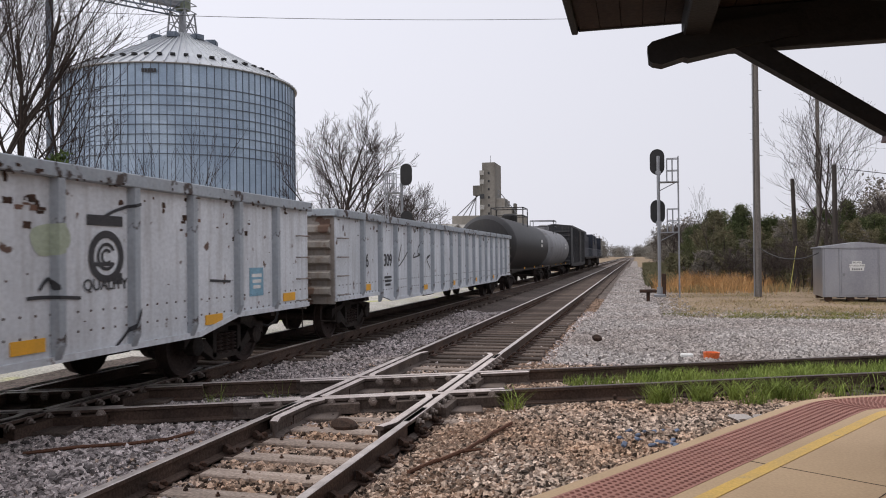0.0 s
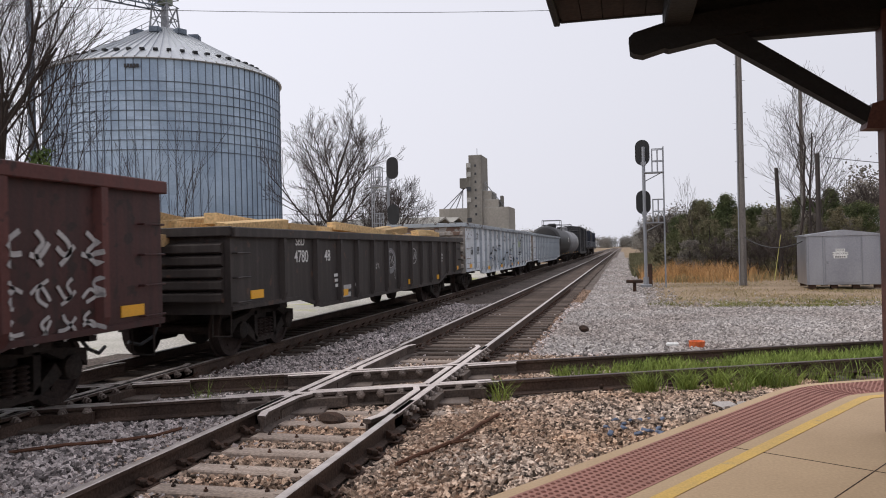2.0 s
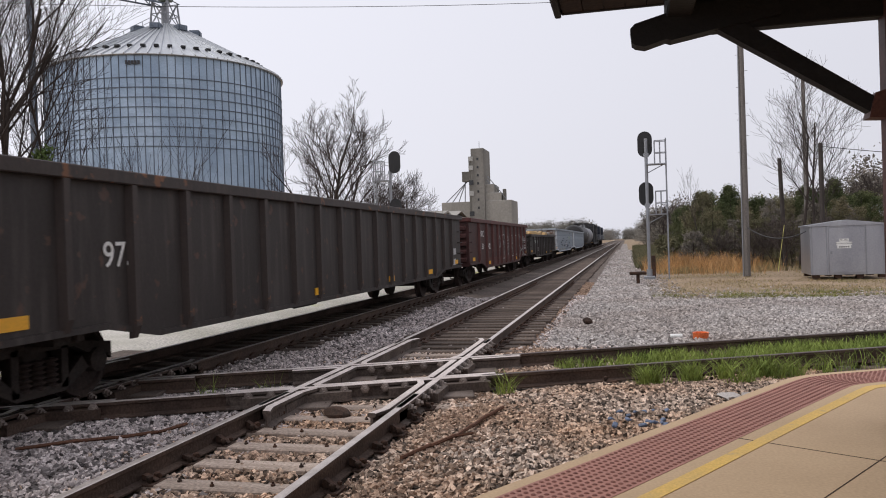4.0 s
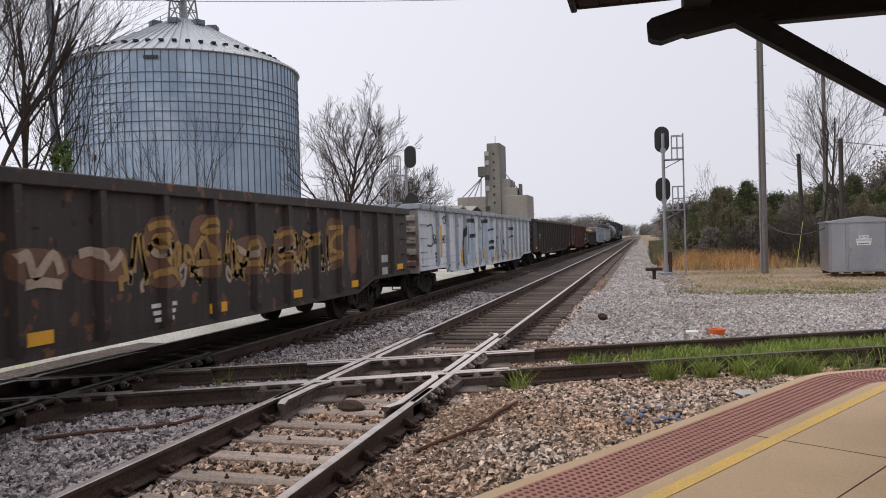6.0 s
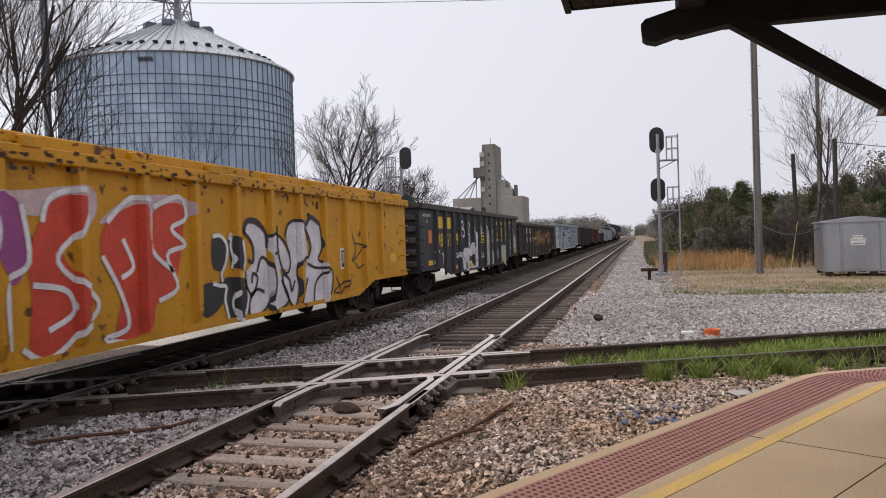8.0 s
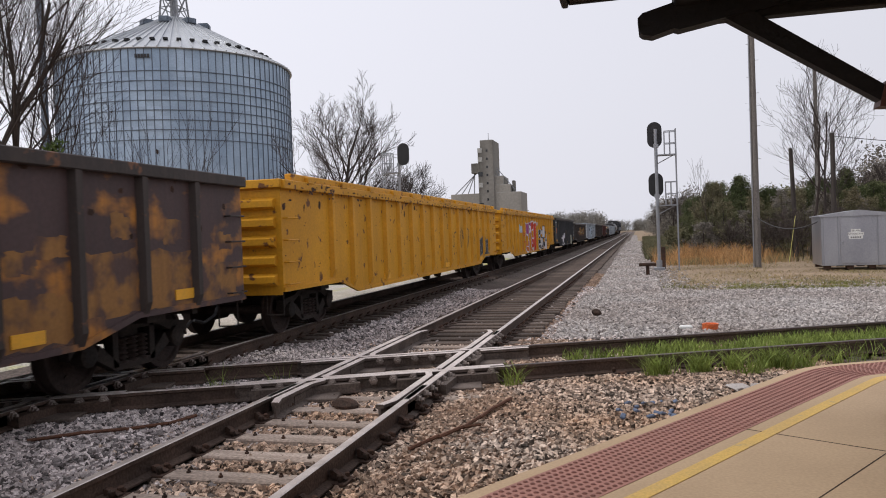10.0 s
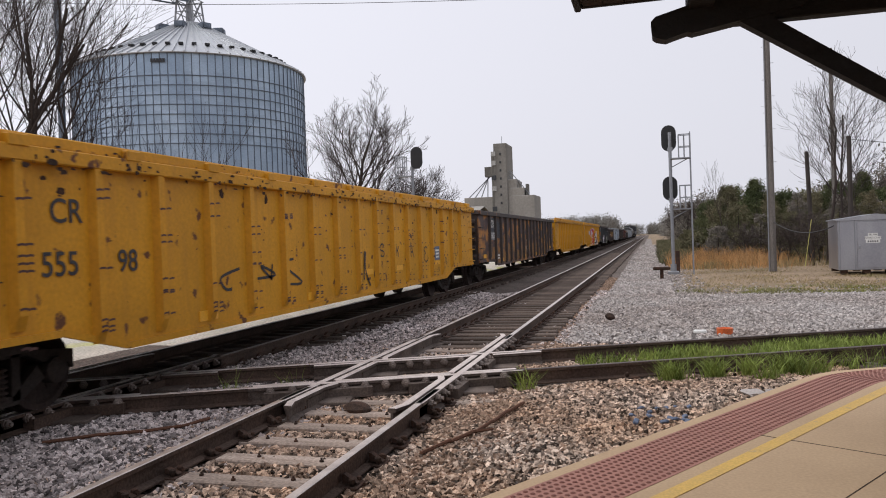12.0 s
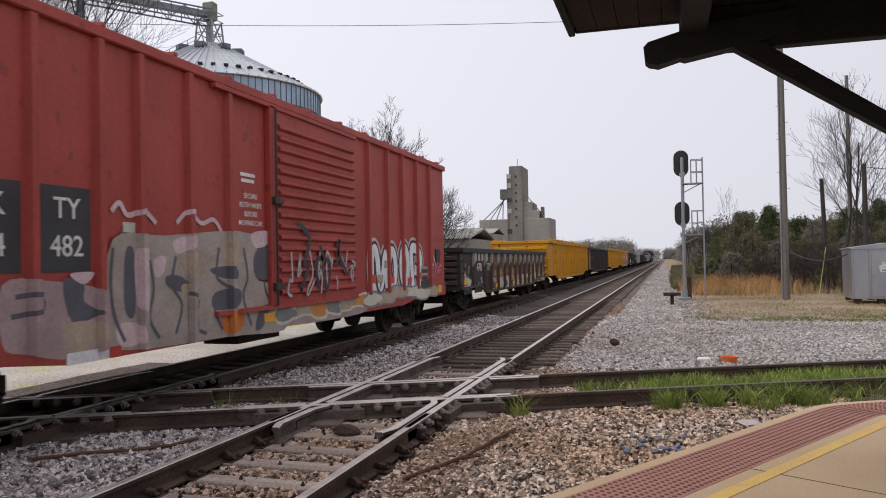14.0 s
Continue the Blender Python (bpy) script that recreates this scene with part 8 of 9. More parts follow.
for k in range(14):
    z = 1.0 + k * 2.3
    p = Vector((leg.x, leg.y, z))
    bar(bm, p - side_v * 1.1, p + side_v * 1.1 + Vector((0, 0, 2.3)), 0.14)
part("support_leg", bm, GALV_DARK, truss)

# ---- grain elevator, far off ----
el = thing("grain_elevator", "old stained concrete grain elevator with a tall headhouse", "grain elevator", at=(0, 300, -0.3))


def wing(x0, x1, y0, y1, z1, material, name="wall"):
    bm = bmesh.new()
    box(bm, x0, x1, y0, y1, 0, z1, 0.15)
    return part(name, bm, material, el)


tower = wing(-58.6, -53.4, -2, 12, 39.2, ELEV_DARK, "headhouse")
wing(-60.0, -58.6, 0, 8, 36.3, ELEV_DARK, "stair_tower")
wing(-71.7, -58.0, 1, 16, 18.5, ELEV, "annex")
wing(-53.5, -43.0, -1, 16, 18.4, ELEV, "annex")
wing(-53.6, -47.2, -0.7, 10, 21.5, ELEV, "annex")
wing(-53.7, -50.0, -0.4, 8, 25.0, ELEV, "annex")
wing(-46.9, -45.8, 2, 5, 23.0, ELEV_DARK, "roof_box")
wing(-50.2, -48.9, 2, 6, 24.2, ELEV, "roof_box")
bm = bmesh.new()
box(bm, -63.0, -60.0, 1, 4, 26.5, 30.5, 0.1)
part("side_cabin", bm, ELEV_DARK, el)
for z in (35.2, 31.6, 25.8, 21.5, 13.5):
    bm = bmesh.new()
    box(bm, -59.6, -57.8, -2.15, -1.9, z - 0.9, z + 0.9)
    part("window", bm, WINDOW_DARK if z in (25.8, 13.5) else WINDOW_PALE, el)
for k in range(7):
    z = 35 - k * 3.2
    bm = bmesh.new()
    box(bm, -56.3, -55.6, -2.12, -1.9, z - 0.5, z + 0.4)
    part("window", bm, WINDOW_DARK, el)
pc = Pieces("spout", STEEL_GREY, el)
for k in range(4):
    pc.bar((-61.0 - k * 0.3, 2, 26.6), (-70.0 + k * 2.6, 2, 18.4), 0.35)
pc.bar((-53.0, 2, 28.5), (-45.5, 2, 19), 0.3)
pc.bar((-53.0, 2, 27), (-48.5, 2, 19), 0.3)
bm = bmesh.new()
bar(bm, (-56, 3, 39), (-56, 3, 42.5), 0.18)
part("mast", bm, STEEL_GREY, el)
# low sheds and a concrete wall behind the trees
for label, x0, x1, y, z1 in (("long low grey shed behind the bare trees", -46, -24, 96, 4.6), ("low pale shed beside the elevator", -70, -44, 200, 9.0)):
    sh = thing("storage_shed", label, "shed", group="low sheds")
    bm = bmesh.new()
    box(bm, x0, x1, y, y + 14, -0.4, z1, 0.1)
    part("wall", bm, ELEV, sh)
    bm = bmesh.new()
    extrude_poly(bm, [(y - 0.4, z1), (y + 7, z1 + 1.6), (y + 14.4, z1), (y + 7, z1 + 1.3)], "x", x0 - 0.3, x1 + 0.3)
    part("roof", bm, ELEV, sh)

# small house across the lawn
hs = thing("house", "small white house with a grey roof and red-brown base", "house", at=(25.5, 84, -0.35))
bm = bmesh.new()
box(bm, 0, 11, 0, 8, 0, 1.5)
part("base_wall", bm, BRICK_WALL, hs)
bm = bmesh.new()
box(bm, 0.02, 10.98, 0.02, 7.98, 1.5, 2.7)
part("wall", bm, WHITE, hs)
bm = bmesh.new()
extrude_poly(bm, [(-0.5, 2.7), (4, 4.6), (8.5, 2.7), (4, 4.4)], "x", -0.4, 11.4)
part("roof", bm, GALV_ROOF, hs)
for k in range(3):
    bm = bmesh.new()
    box(bm, 1.0 + k * 3.4, 2.3 + k * 3.4, -0.05, 0.02, 1.0, 2.2)
    part("window", bm, WINDOW_DARK, hs)

# ---- bare trees ----


def limb(out, start, direction, length, radius, level, rnd, sides, top_level, spread, up, rich=False, heavy=1.0, dome=False):
    pts = [start.copy()]
    d = direction.normalized()
    segs = 6 if level == 0 else (4 if level < 3 else 3)
    p = start.copy()
    for k in range(segs):
        d = (d + Vector((rnd.gauss(0, 0.12), rnd.gauss(0, 0.12), rnd.gauss(0.04, 0.06) + up * 0.10 * (level > 0)))).normalized()
        p = p + d * (length / segs)
        pts.append(p.copy())
    out.append((level, pts, radius, radius * (0.45 if level == 0 else 0.3)))
    if level >= top_level:
        return
    kids = (16, 8, 6, 4, 3)[level] if dome else ((12, 8, 6, 4, 3)[level] if rich else (9, 7, 5, 4, 3)[level])
    for k in range(kids):
        t = (0.32 if level == 0 else 0.25) + (0.68 if level == 0 else 0.72) * (k + rnd.random() * 0.8) / kids
        i = min(int(t * segs), segs - 1)
        q = pts[i].lerp(pts[i + 1], t * segs - i)
        axis = (pts[i + 1] - pts[i]).normalized()
        az = rnd.uniform(0, 2 * math.pi) if level else (k * 2.4 + rnd.uniform(-0.4, 0.4))
        ref = axis.orthogonal().normalized()
        sidev = (Matrix.Rotation(az, 3, axis) @ ref)
        ang = radians(rnd.uniform(28, 50)) * spread
        nd = axis * math.cos(ang) + sidev * math.sin(ang)
        if dome and level == 0:
            ang = radians(78 - 55 * t + rnd.uniform(-8, 8))
            nd = axis * math.cos(ang) + sidev * math.sin(ang)
            limb(out, q, nd, length * (0.98 - 0.40 * t) * rnd.uniform(0.85, 1.1), radius * 0.5 * (1.1 - 0.5 * t), 1, rnd, sides, top_level, spread, up, rich, heavy)
            continue
        limb(out, q, nd, length * rnd.uniform(0.42, 0.62) * (1.15 - 0.45 * t) * (heavy if level == 0 else 1.0), radius * (0.42 * heavy if level == 0 else 0.48) * (1.1 - 0.5 * t), level + 1, rnd, sides, top_level, spread, up, rich, heavy)


def tubes(limbs, thin):
    verts, faces = [], []
    for level, pts, r0, r1 in limbs:
        n = 7 if level == 0 else (4 if level == 1 else 3)
        prev = None
        for k, p in enumerate(pts):
            d = (pts[min(k + 1, len(pts) - 1)] - pts[max(k - 1, 0)]).normalized()
            u = d.orthogonal().normalized()
            v = d.cross(u)
            r = max(r0 + (r1 - r0) * k / (len(pts) - 1), thin)
            b = len(verts)
            for j in range(n):
                a = 2 * math.pi * j / n
                verts.append(tuple(p + u * (r * math.cos(a)) + v * (r * math.sin(a))))
            if prev is not None:
                faces += [(prev + j, prev + (j + 1) % n, b + (j + 1) % n, b + j) for j in range(n)]
            prev = b
    return verts, faces


def bare_tree(label, x, y, h, r, seed, levels=4, spread=1.0, up=0.8, trunks=1, thin=0.012, z0=-0.4, trunk_len=0.62, rich=False, heavy=1.0, dome=False):
    rnd = random.Random(seed)
    tr = thing("bare_tree", label, "tree", group="bare winter trees", at=(x, y, z0))
    limbs = []
    for k in range(trunks):
        lean = Vector((rnd.gauss(0, 0.1 if trunks > 1 else 0.03), rnd.gauss(0, 0.08), 1))
        limb(limbs, Vector((rnd.uniform(-0.4, 0.4) * (trunks > 1), rnd.uniform(-0.4, 0.4) * (trunks > 1), 0)), lean, h * trunk_len * rnd.uniform(0.85, 1.0), r, 0, rnd, 5, levels, spread, up, rich, heavy, dome)
    v, f = tubes([q for q in limbs if q[0] <= 1], thin)
    part("trunk", soup("trunk", v, f, BARK), None, tr)
    v, f = tubes([q for q in limbs if q[0] > 1], thin)
    part("twig_crown", soup("twig_crown", v, f, TWIG), None, tr)
    return tr


bare_tree("tall bare tree with a rounded crown of fine twigs", -23.7, 60, 14.6, 0.24, 5, 4, 0.85, 0.55, thin=0.011, trunk_len=0.62, dome=True)
bare_tree("bare tree with spreading thin branches behind the signal", -24.6, 86, 12.5, 0.17, 6, 3, 1.1, 0.8, thin=0.013, trunk_len=0.56, dome=True)
bare_tree("bare tree with spreading thin branches behind the signal", -23.6, 78, 12, 0.16, 7, 3, 1.1, 0.8, thin=0.013, trunk_len=0.56, dome=True)
bare_tree("thin bare tree among the group behind the train", -28.4, 66, 11.5, 0.14, 8, 3, 1.1, 0.8, thin=0.011, trunk_len=0.56, dome=True)
bare_tree("thin bare tree among the group behind the train", -20.6, 66, 10.5, 0.13, 9, 3, 1.1, 0.8, thin=0.011, trunk_len=0.56, dome=True)
bare_tree("thin bare tree among the group behind the train", -25.4, 72, 11.5, 0.13, 10, 3, 1.1, 0.8, thin=0.011, trunk_len=0.56, dome=True)
bare_tree("dark bare tree with several tall trunks before the bin", -22.2, 23.6, 17.0, 0.11, 21, 4, 0.8, 1.0, 2, 0.005, trunk_len=0.75, heavy=1.1)
bare_tree("dark bare tree with several tall trunks before the bin", -22.7, 21.2, 16.5, 0.11, 22, 3, 0.8, 1.0, 2, 0.006, trunk_len=0.75, heavy=1.1)
bare_tree("dark bare tree with several tall trunks before the bin", -21.0, 25.0, 12.0, 0.09, 23, 4, 1.0, 0.9, 1, 0.005, trunk_len=0.7)
bare_tree("dark bare tree with several tall trunks before the bin", -23.0, 19.2, 15.0, 0.09, 33, 4, 0.85, 1.0, 1, 0.005, trunk_len=0.75)
bare_tree("slender bare sapling before the grain bin", -17.2, 27.0, 6.8, 0.03, 24, 2, 0.7, 1.0, 2, 0.006, trunk_len=0.85)
bare_tree("slender bare sapling before the grain bin", -18.4, 26.5, 6.6, 0.03, 25, 2, 0.7, 1.0, 1, 0.006, trunk_len=0.85)
bare_tree("bare upright tree behind the signal cabinet", 9.15, 45, 11.4, 0.085, 27, 3, 0.95, 1.0, 1, 0.007, trunk_len=0.88)
bare_tree("bare upright tree behind the signal cabinet", 10.3, 46, 10.8, 0.08, 28, 3, 0.95, 1.0, 1, 0.007, trunk_len=0.88)
bare_tree("bare upright tree behind the signal cabinet", 11.6, 47, 8.8, 0.07, 34, 3, 0.95, 1.0, 1, 0.007, trunk_len=0.85)
bare_tree("thin bare sapling before the evergreens", 4.9, 52, 6.2, 0.035, 29, 2, 0.6, 1.2, 1, 0.006, trunk_len=0.85)
for k, (x, y, h) in enumerate(((7.8, 43, 3.8), (9.3, 41, 3.4), (6.6, 44, 3.0), (11.5, 42, 3.6), (8.6, 46, 4.2), (5.6, 49, 3.2), (10.4, 44, 3.8))):
    bare_tree("low bare tangled shrub at the foot of the trees", x, y, h, 0.03, 60 + k, 3, 1.25, 0.7, 3, 0.006)
for k, (x, y, h) in enumerate(((5.0, 112, 8.0), (4.2, 150, 9.0), (8.0, 125, 9.0), (17, 75, 9), (21, 80, 10), (25, 88, 10.5), (29, 84, 9.5), (33, 92, 11), (38, 90, 10), (44, 100, 11))):
    bare_tree("hazy bare tree at the wood's edge", x, y, h, 0.11, 40 + k, 4, 1.1, 0.8, thin=0.014)

# ---- evergreens and scrub ----


def leaf_cloud(rng, centres, per, spread, size, flat=1.0):
    c = np.repeat(centres, per, axis=0) + rng.normal(0, 1, (len(centres) * per, 3)) * spread
    n = len(c)
    a, b = rng.normal(0, 1, (n, 3)), rng.normal(0, 1, (n, 3))
    a /= np.linalg.norm(a, axis=1)[:, None]
    b -= a * (a * b).sum(1)[:, None]
    b /= np.linalg.norm(b, axis=1)[:, None]
    s = size * rng.uniform(0.6, 1.4, (n, 1))
    v = np.stack([c - a * s, c + b * s * 0.45 * flat, c + a * s, c - b * s * 0.45 * flat], 1).reshape(-1, 3)
    return v, np.arange(n * 4).reshape(-1, 4)


def evergreen(label, x, y, h, w, seed, material, clumps=150, per=28, cone=0.5, size=0.14, group="evergreen trees", low=0.06, name="evergreen_tree"):
    rng = np.random.default_rng(seed)
    tr = thing(name, label, "tree" if name == "evergreen_tree" else "bush", group=group, at=(x, y, -0.4), rz=float(rng.uniform(0, 360)))
    t = rng.uniform(low, 1, clumps) ** 0.9
    rad = w / 2 * (np.clip(1.04 - t, 0, 1) ** cone) * rng.uniform(0.35, 1.0, clumps) * (1 + 0.25 * np.sin(t * 13 + seed))
    az = rng.uniform(0, 2 * np.pi, clumps)
    cen = np.stack([rad * np.cos(az), rad * np.sin(az), t * h], 1)
    v, f = leaf_cloud(rng, cen, per, 0.05 * h ** 0.5 * w ** 0.5 * 0.55, size)
    bm = bmesh.new()
    lathe(bm, ((0.03 * w, 0), (0.02 * w, h * 0.4), (0.005 * w, h * 0.95)), 7)
    part("trunk", bm, BARK, tr)
    crown = part("crown", soup("crown", v, f, material), None, tr)
    tagged(crown, kind="stuff")
    return tr


rnd = random.Random(77)
spots = [(5.6, 60, 4.1, 4.0), (7.2, 57, 4.9, 4.2), (9.2, 59, 4.3, 4.8), (6.4, 66, 4.7, 4.4), (11.2, 61, 4.2, 4.6), (13.2, 62, 4.5, 4.6), (8.6, 70, 5.3, 5.0), (14.6, 60, 5.3, 3.6), (6.8, 76, 4.5, 4.4), (6.4, 86, 4.8, 4.8), (6.6, 98, 5.0, 5.0), (18, 66, 4.2, 5)]
for k, (x, y, h, w) in enumerate(spots):
    evergreen("dark green cedar in a dense lineside thicket", x, y, h * rnd.uniform(1.02, 1.3), w, 300 + k, PINE if k % 4 else SCRUB, 220, 80, rnd.uniform(0.35, 0.6), 0.06)
for k in range(22):
    x, y = 4.2 + k * 0.56 + rnd.uniform(-0.3, 0.3), 51 + rnd.uniform(-2, 4)
    evergreen("tangled olive-brown scrub at the foot of the trees", x, y, rnd.uniform(1.7, 4.2), rnd.uniform(2.0, 3.2), 340 + k, SCRUB if k % 4 else GREY_WOODS, 120, 60, 0.45, 0.045, "lineside scrub", 0.02, "scrub_bush")
for k in range(7):
    evergreen("tangled olive-brown scrub at the foot of the trees", 3.3 + k * 0.25 + rnd.uniform(-0.2, 0.4), 56 + k * 9, rnd.uniform(1.4, 2.2), 2.6, 370 + k, SCRUB, 100, 40, 0.4, 0.08, "lineside scrub", 0.02, "scrub_bush")
for k, (x, y, h, w) in enumerate(((-20.2, 23.4, 5.9, 2.0), (-19.0, 25.4, 4.6, 1.8), (-24.5, 24.0, 5.2, 2.4))):
    evergreen("small green leafing shrub behind the train", x, y, h, w, 390 + k, mat("spring_green_leaves", (0.13, 0.19, 0.06), (0.09, 0.13, 0.045), scale=1, fine=6, rough=0.8, bump=0, island=True, rand=0.4) if k == 0 else bpy.data.materials["spring_green_leaves"], 60, 18, 0.45, 0.10, "green shrubs", 0.3, "green_shrub")


def far_woods(name, label, x0, x1, y0, y1, h0, h1, n, seed, material, size):
    rng = np.random.default_rng(seed)
    cen = []
    for _ in range(n):
        x, y, h = rng.uniform(x0, x1), rng.uniform(y0, y1), rng.uniform(h0, h1)
        m = 26
        t = rng.uniform(0.05, 1, m)
        r = h * 0.3 * np.sqrt(np.clip(1.1 - t, 0, 1)) * rng.uniform(0.3, 1, m)
        a = rng.uniform(0, 6.28, m)
        cen.append(np.stack([x + r * np.cos(a), y + r * np.sin(a), t * h - 0.4], 1))
    v, f = leaf_cloud(rng, np.concatenate(cen), 40, size * 1.5, size * 0.42)
    return tagged(new(name, soup(name, v, f, material)), label, "woods", "", "stuff")


# haze on the far woods is only their paler leaf colour, no mist is modelled
far_woods("far_woods", "hazy grey-green far woods along the horizon", -130, -20, 520, 640, 9, 14, 130, 1, FAR_HAZE, 1.2)
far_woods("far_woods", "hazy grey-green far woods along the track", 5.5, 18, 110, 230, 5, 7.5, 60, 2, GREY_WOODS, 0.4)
far_woods("far_woods", "hazy grey-green far woods along the track", 7, 26, 230, 520, 8, 12, 90, 12, FAR_HAZE, 0.7)
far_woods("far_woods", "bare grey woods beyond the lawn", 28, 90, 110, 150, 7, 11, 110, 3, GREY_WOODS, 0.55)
far_woods("far_woods", "dark woods behind the lineside trees", 9, 34, 80, 100, 3.5, 5.5, 90, 4, SCRUB, 0.35)
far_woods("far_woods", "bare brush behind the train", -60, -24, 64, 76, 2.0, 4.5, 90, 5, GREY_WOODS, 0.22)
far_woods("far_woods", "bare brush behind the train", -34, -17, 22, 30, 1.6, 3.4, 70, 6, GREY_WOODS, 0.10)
far_woods("far_woods", "hazy far woods where the track vanishes", -60, 60, 900, 1000, 8, 13, 60, 15, FAR_HAZE, 1.2)
far_woods("far_woods", "hazy far woods closing the horizon", 60, 600, 420, 600, 14, 22, 160, 8, FAR_HAZE, 1.3)
far_woods("far_woods", "hazy far woods closing the horizon", -700, -130, 420, 640, 12, 20, 160, 9, FAR_HAZE, 1.3)
bm = bmesh.new()
box(bm, 15, 60, 52, 83, -0.36, -0.345)
solid("lawn", bm, mat("mown_lawn", (0.17, 0.22, 0.05), (0.22, 0.22, 0.08), scale=0.3, fine=8, rough=0.9, bump=0.3), "pale green mown lawn", "lawn", "structure")


# ---- grass and stones ----
def blades(name, label, xs, ys, zs, h, lean, material, seed, width=0.006):
    rng = np.random.default_rng(seed)
    n = len(xs)
    a = rng.uniform(0, 2 * np.pi, n)
    hh = h * rng.uniform(0.5, 1.25, n)
    w = width * rng.uniform(0.7, 1.5, n)
    l = lean * hh * rng.uniform(0.2, 1.2, n)
    b = rng.uniform(0, 2 * np.pi, n)
    c = np.stack([xs, ys, zs], 1)
    u = np.stack([np.cos(a), np.sin(a), np.zeros(n)], 1) * w[:, None]
    d = np.stack([np.cos(b) * l, np.sin(b) * l, hh], 1)
    mid = c + d * 0.55 * np.array([0.6, 0.6, 1.0])
    v = np.stack([c - u, c + u, mid + u * 0.8, mid - u * 0.8, c + d + u * 0.15, c + d - u * 0.15], 1).reshape(-1, 3)
    k = np.arange(n)[:, None] * 6
    f = np.concatenate([k + np.array([[0, 1, 2, 3]]), k + np.array([[3, 2, 4, 5]])])
    return tagged(new(name, soup(name, v, f, material)), label, "grass", "", "stuff")


rng = np.random.default_rng(12)
# green strip between the crossing rails, and tufts beside them
s, o = rng.uniform(1.35, 14, 26000), rng.uniform(-0.66, 0.70, 26000)
dens = np.array([noise.noise(Vector((float(a) * 0.9, float(b) * 1.6, 2))) for a, b in zip(s, o)])
keep = (dens > -0.2 + rng.uniform(-0.25, 0.3, 26000) + 0.6 * np.clip(3.1 - s, 0, 1)) & ~((o < -0.45) & (s < 2.6))
s, o = s[keep], o[keep]
px, py = C_MID.x + CU.x * s + CN.x * o, C_MID.y + CU.y * s + CN.y * o
blades("grass", "fresh green grass growing between the crossing rails", px, py, np.full(len(px), -0.22), 0.165, 0.6, GRASS, 1)
cs, co = [], []
for c0, c1, m, r in ((2.05, -1.08, 300, 0.085), (2.62, -1.06, 260, 0.07), (3.05, -1.1, 200, 0.06), (3.6, -1.1, 330, 0.10), (3.85, -1.28, 200, 0.11), (3.1, -1.45, 120, 0.1), (4.6, -1.1, 90, 0.2), (5.6, -1.05, 200, 0.4), (7, -1.1, 260, 0.5), (0.2, -1.02, 60, 0.06), (-3.3, 0.2, 22, 0.12), (-2.6, 0.3, 12, 0.1)):
    cs.append(rng.normal(c0, r, m))
    co.append(rng.normal(c1, r * 0.5, m))
s, o = np.concatenate(cs), np.concatenate(co)
px, py = C_MID.x + CU.x * s + CN.x * o, C_MID.y + CU.y * s + CN.y * o
blades("grass", "green weed tufts along the platform side of the rail", px, py, np.full(len(px), -0.22), 0.25, 0.95, GRASS, 2, 0.004)
n = 34000
px, py = rng.uniform(0.2, 16, n), 21.8 + rng.beta(1.3, 1.6, n) * 22
k = np.array([noise.noise(Vector((float(a) * 0.35, float(b) * 0.35, 8))) for a, b in zip(px, py)]) > rng.uniform(-0.25, 0.35, n)
k &= px > 1.2 + 1.3 * np.array([noise.noise(Vector((2, float(b) * 0.4, 3))) for b in py])
k &= py > 23.0 + 1.6 * np.array([noise.noise(Vector((float(a) * 0.55, 4, 8))) for a in px])
blades("dry_grass", "short straw-coloured dry grass", px[k], py[k], np.full(k.sum(), -0.36), 0.07, 1.3, DRY_GRASS, 3, 0.006)
n = 12000
px, py = rng.normal(4.8, 2.4, n), rng.normal(25.8, 1.0, n)
k = np.array([noise.noise(Vector((float(a) * 0.7, float(b) * 0.9, 5))) for a, b in zip(px, py)]) > rng.uniform(-0.3, 0.4, n)
blades("dry_grass", "low olive-green weeds in the dead grass", px[k], py[k], np.full(k.sum(), -0.36), 0.09, 1.2, mat("olive_weeds", (0.23, 0.24, 0.075), (0.17, 0.17, 0.06), scale=0.6, fine=6, rough=0.9, bump=0, island=True, rand=0.4), 13, 0.007)
n = 11000
px, py = rng.normal(3.8, 1.7, n), rng.normal(47.5, 3.2, n)
lump = np.array([noise.noise(Vector((float(a) * 0.8, float(b) * 0.5, 8))) for a, b in zip(px, py)])
k = (px > 0.9) & (py > 40) & (lump > rng.uniform(-0.5, 0.15, n))
blades("sedge_grass", "tall rust-orange broom sedge below the thicket", px[k], py[k], np.full(k.sum(), -0.38), (0.62 + 0.7 * lump)[k], 0.6, SEDGE, 4, 0.008)
n = 12000
px, py = rng.uniform(1.6, 16, n), 41 + np.abs(rng.normal(0, 1, n)) * 5
k = np.array([noise.noise(Vector((float(a) * 0.5, float(b) * 0.4, 3))) for a, b in zip(px, py)]) > rng.uniform(-0.3, 0.4, n)
blades("dry_grass", "uneven pale dead grass below the thicket", px[k], py[k], np.full(k.sum(), -0.38), 0.38, 0.7, DRY_GRASS, 5, 0.008)
n = 26000
px = rng.uniform(-0.45, 1, n)
py = rng.uniform(46, 150, n)
blades("dry_grass", "tall pale dead grass along the track side", 1.2 + px * 2.4 + py * 0.008, py, np.full(n, -0.38), 0.6, 0.5, SCRUB, 6, 0.03)


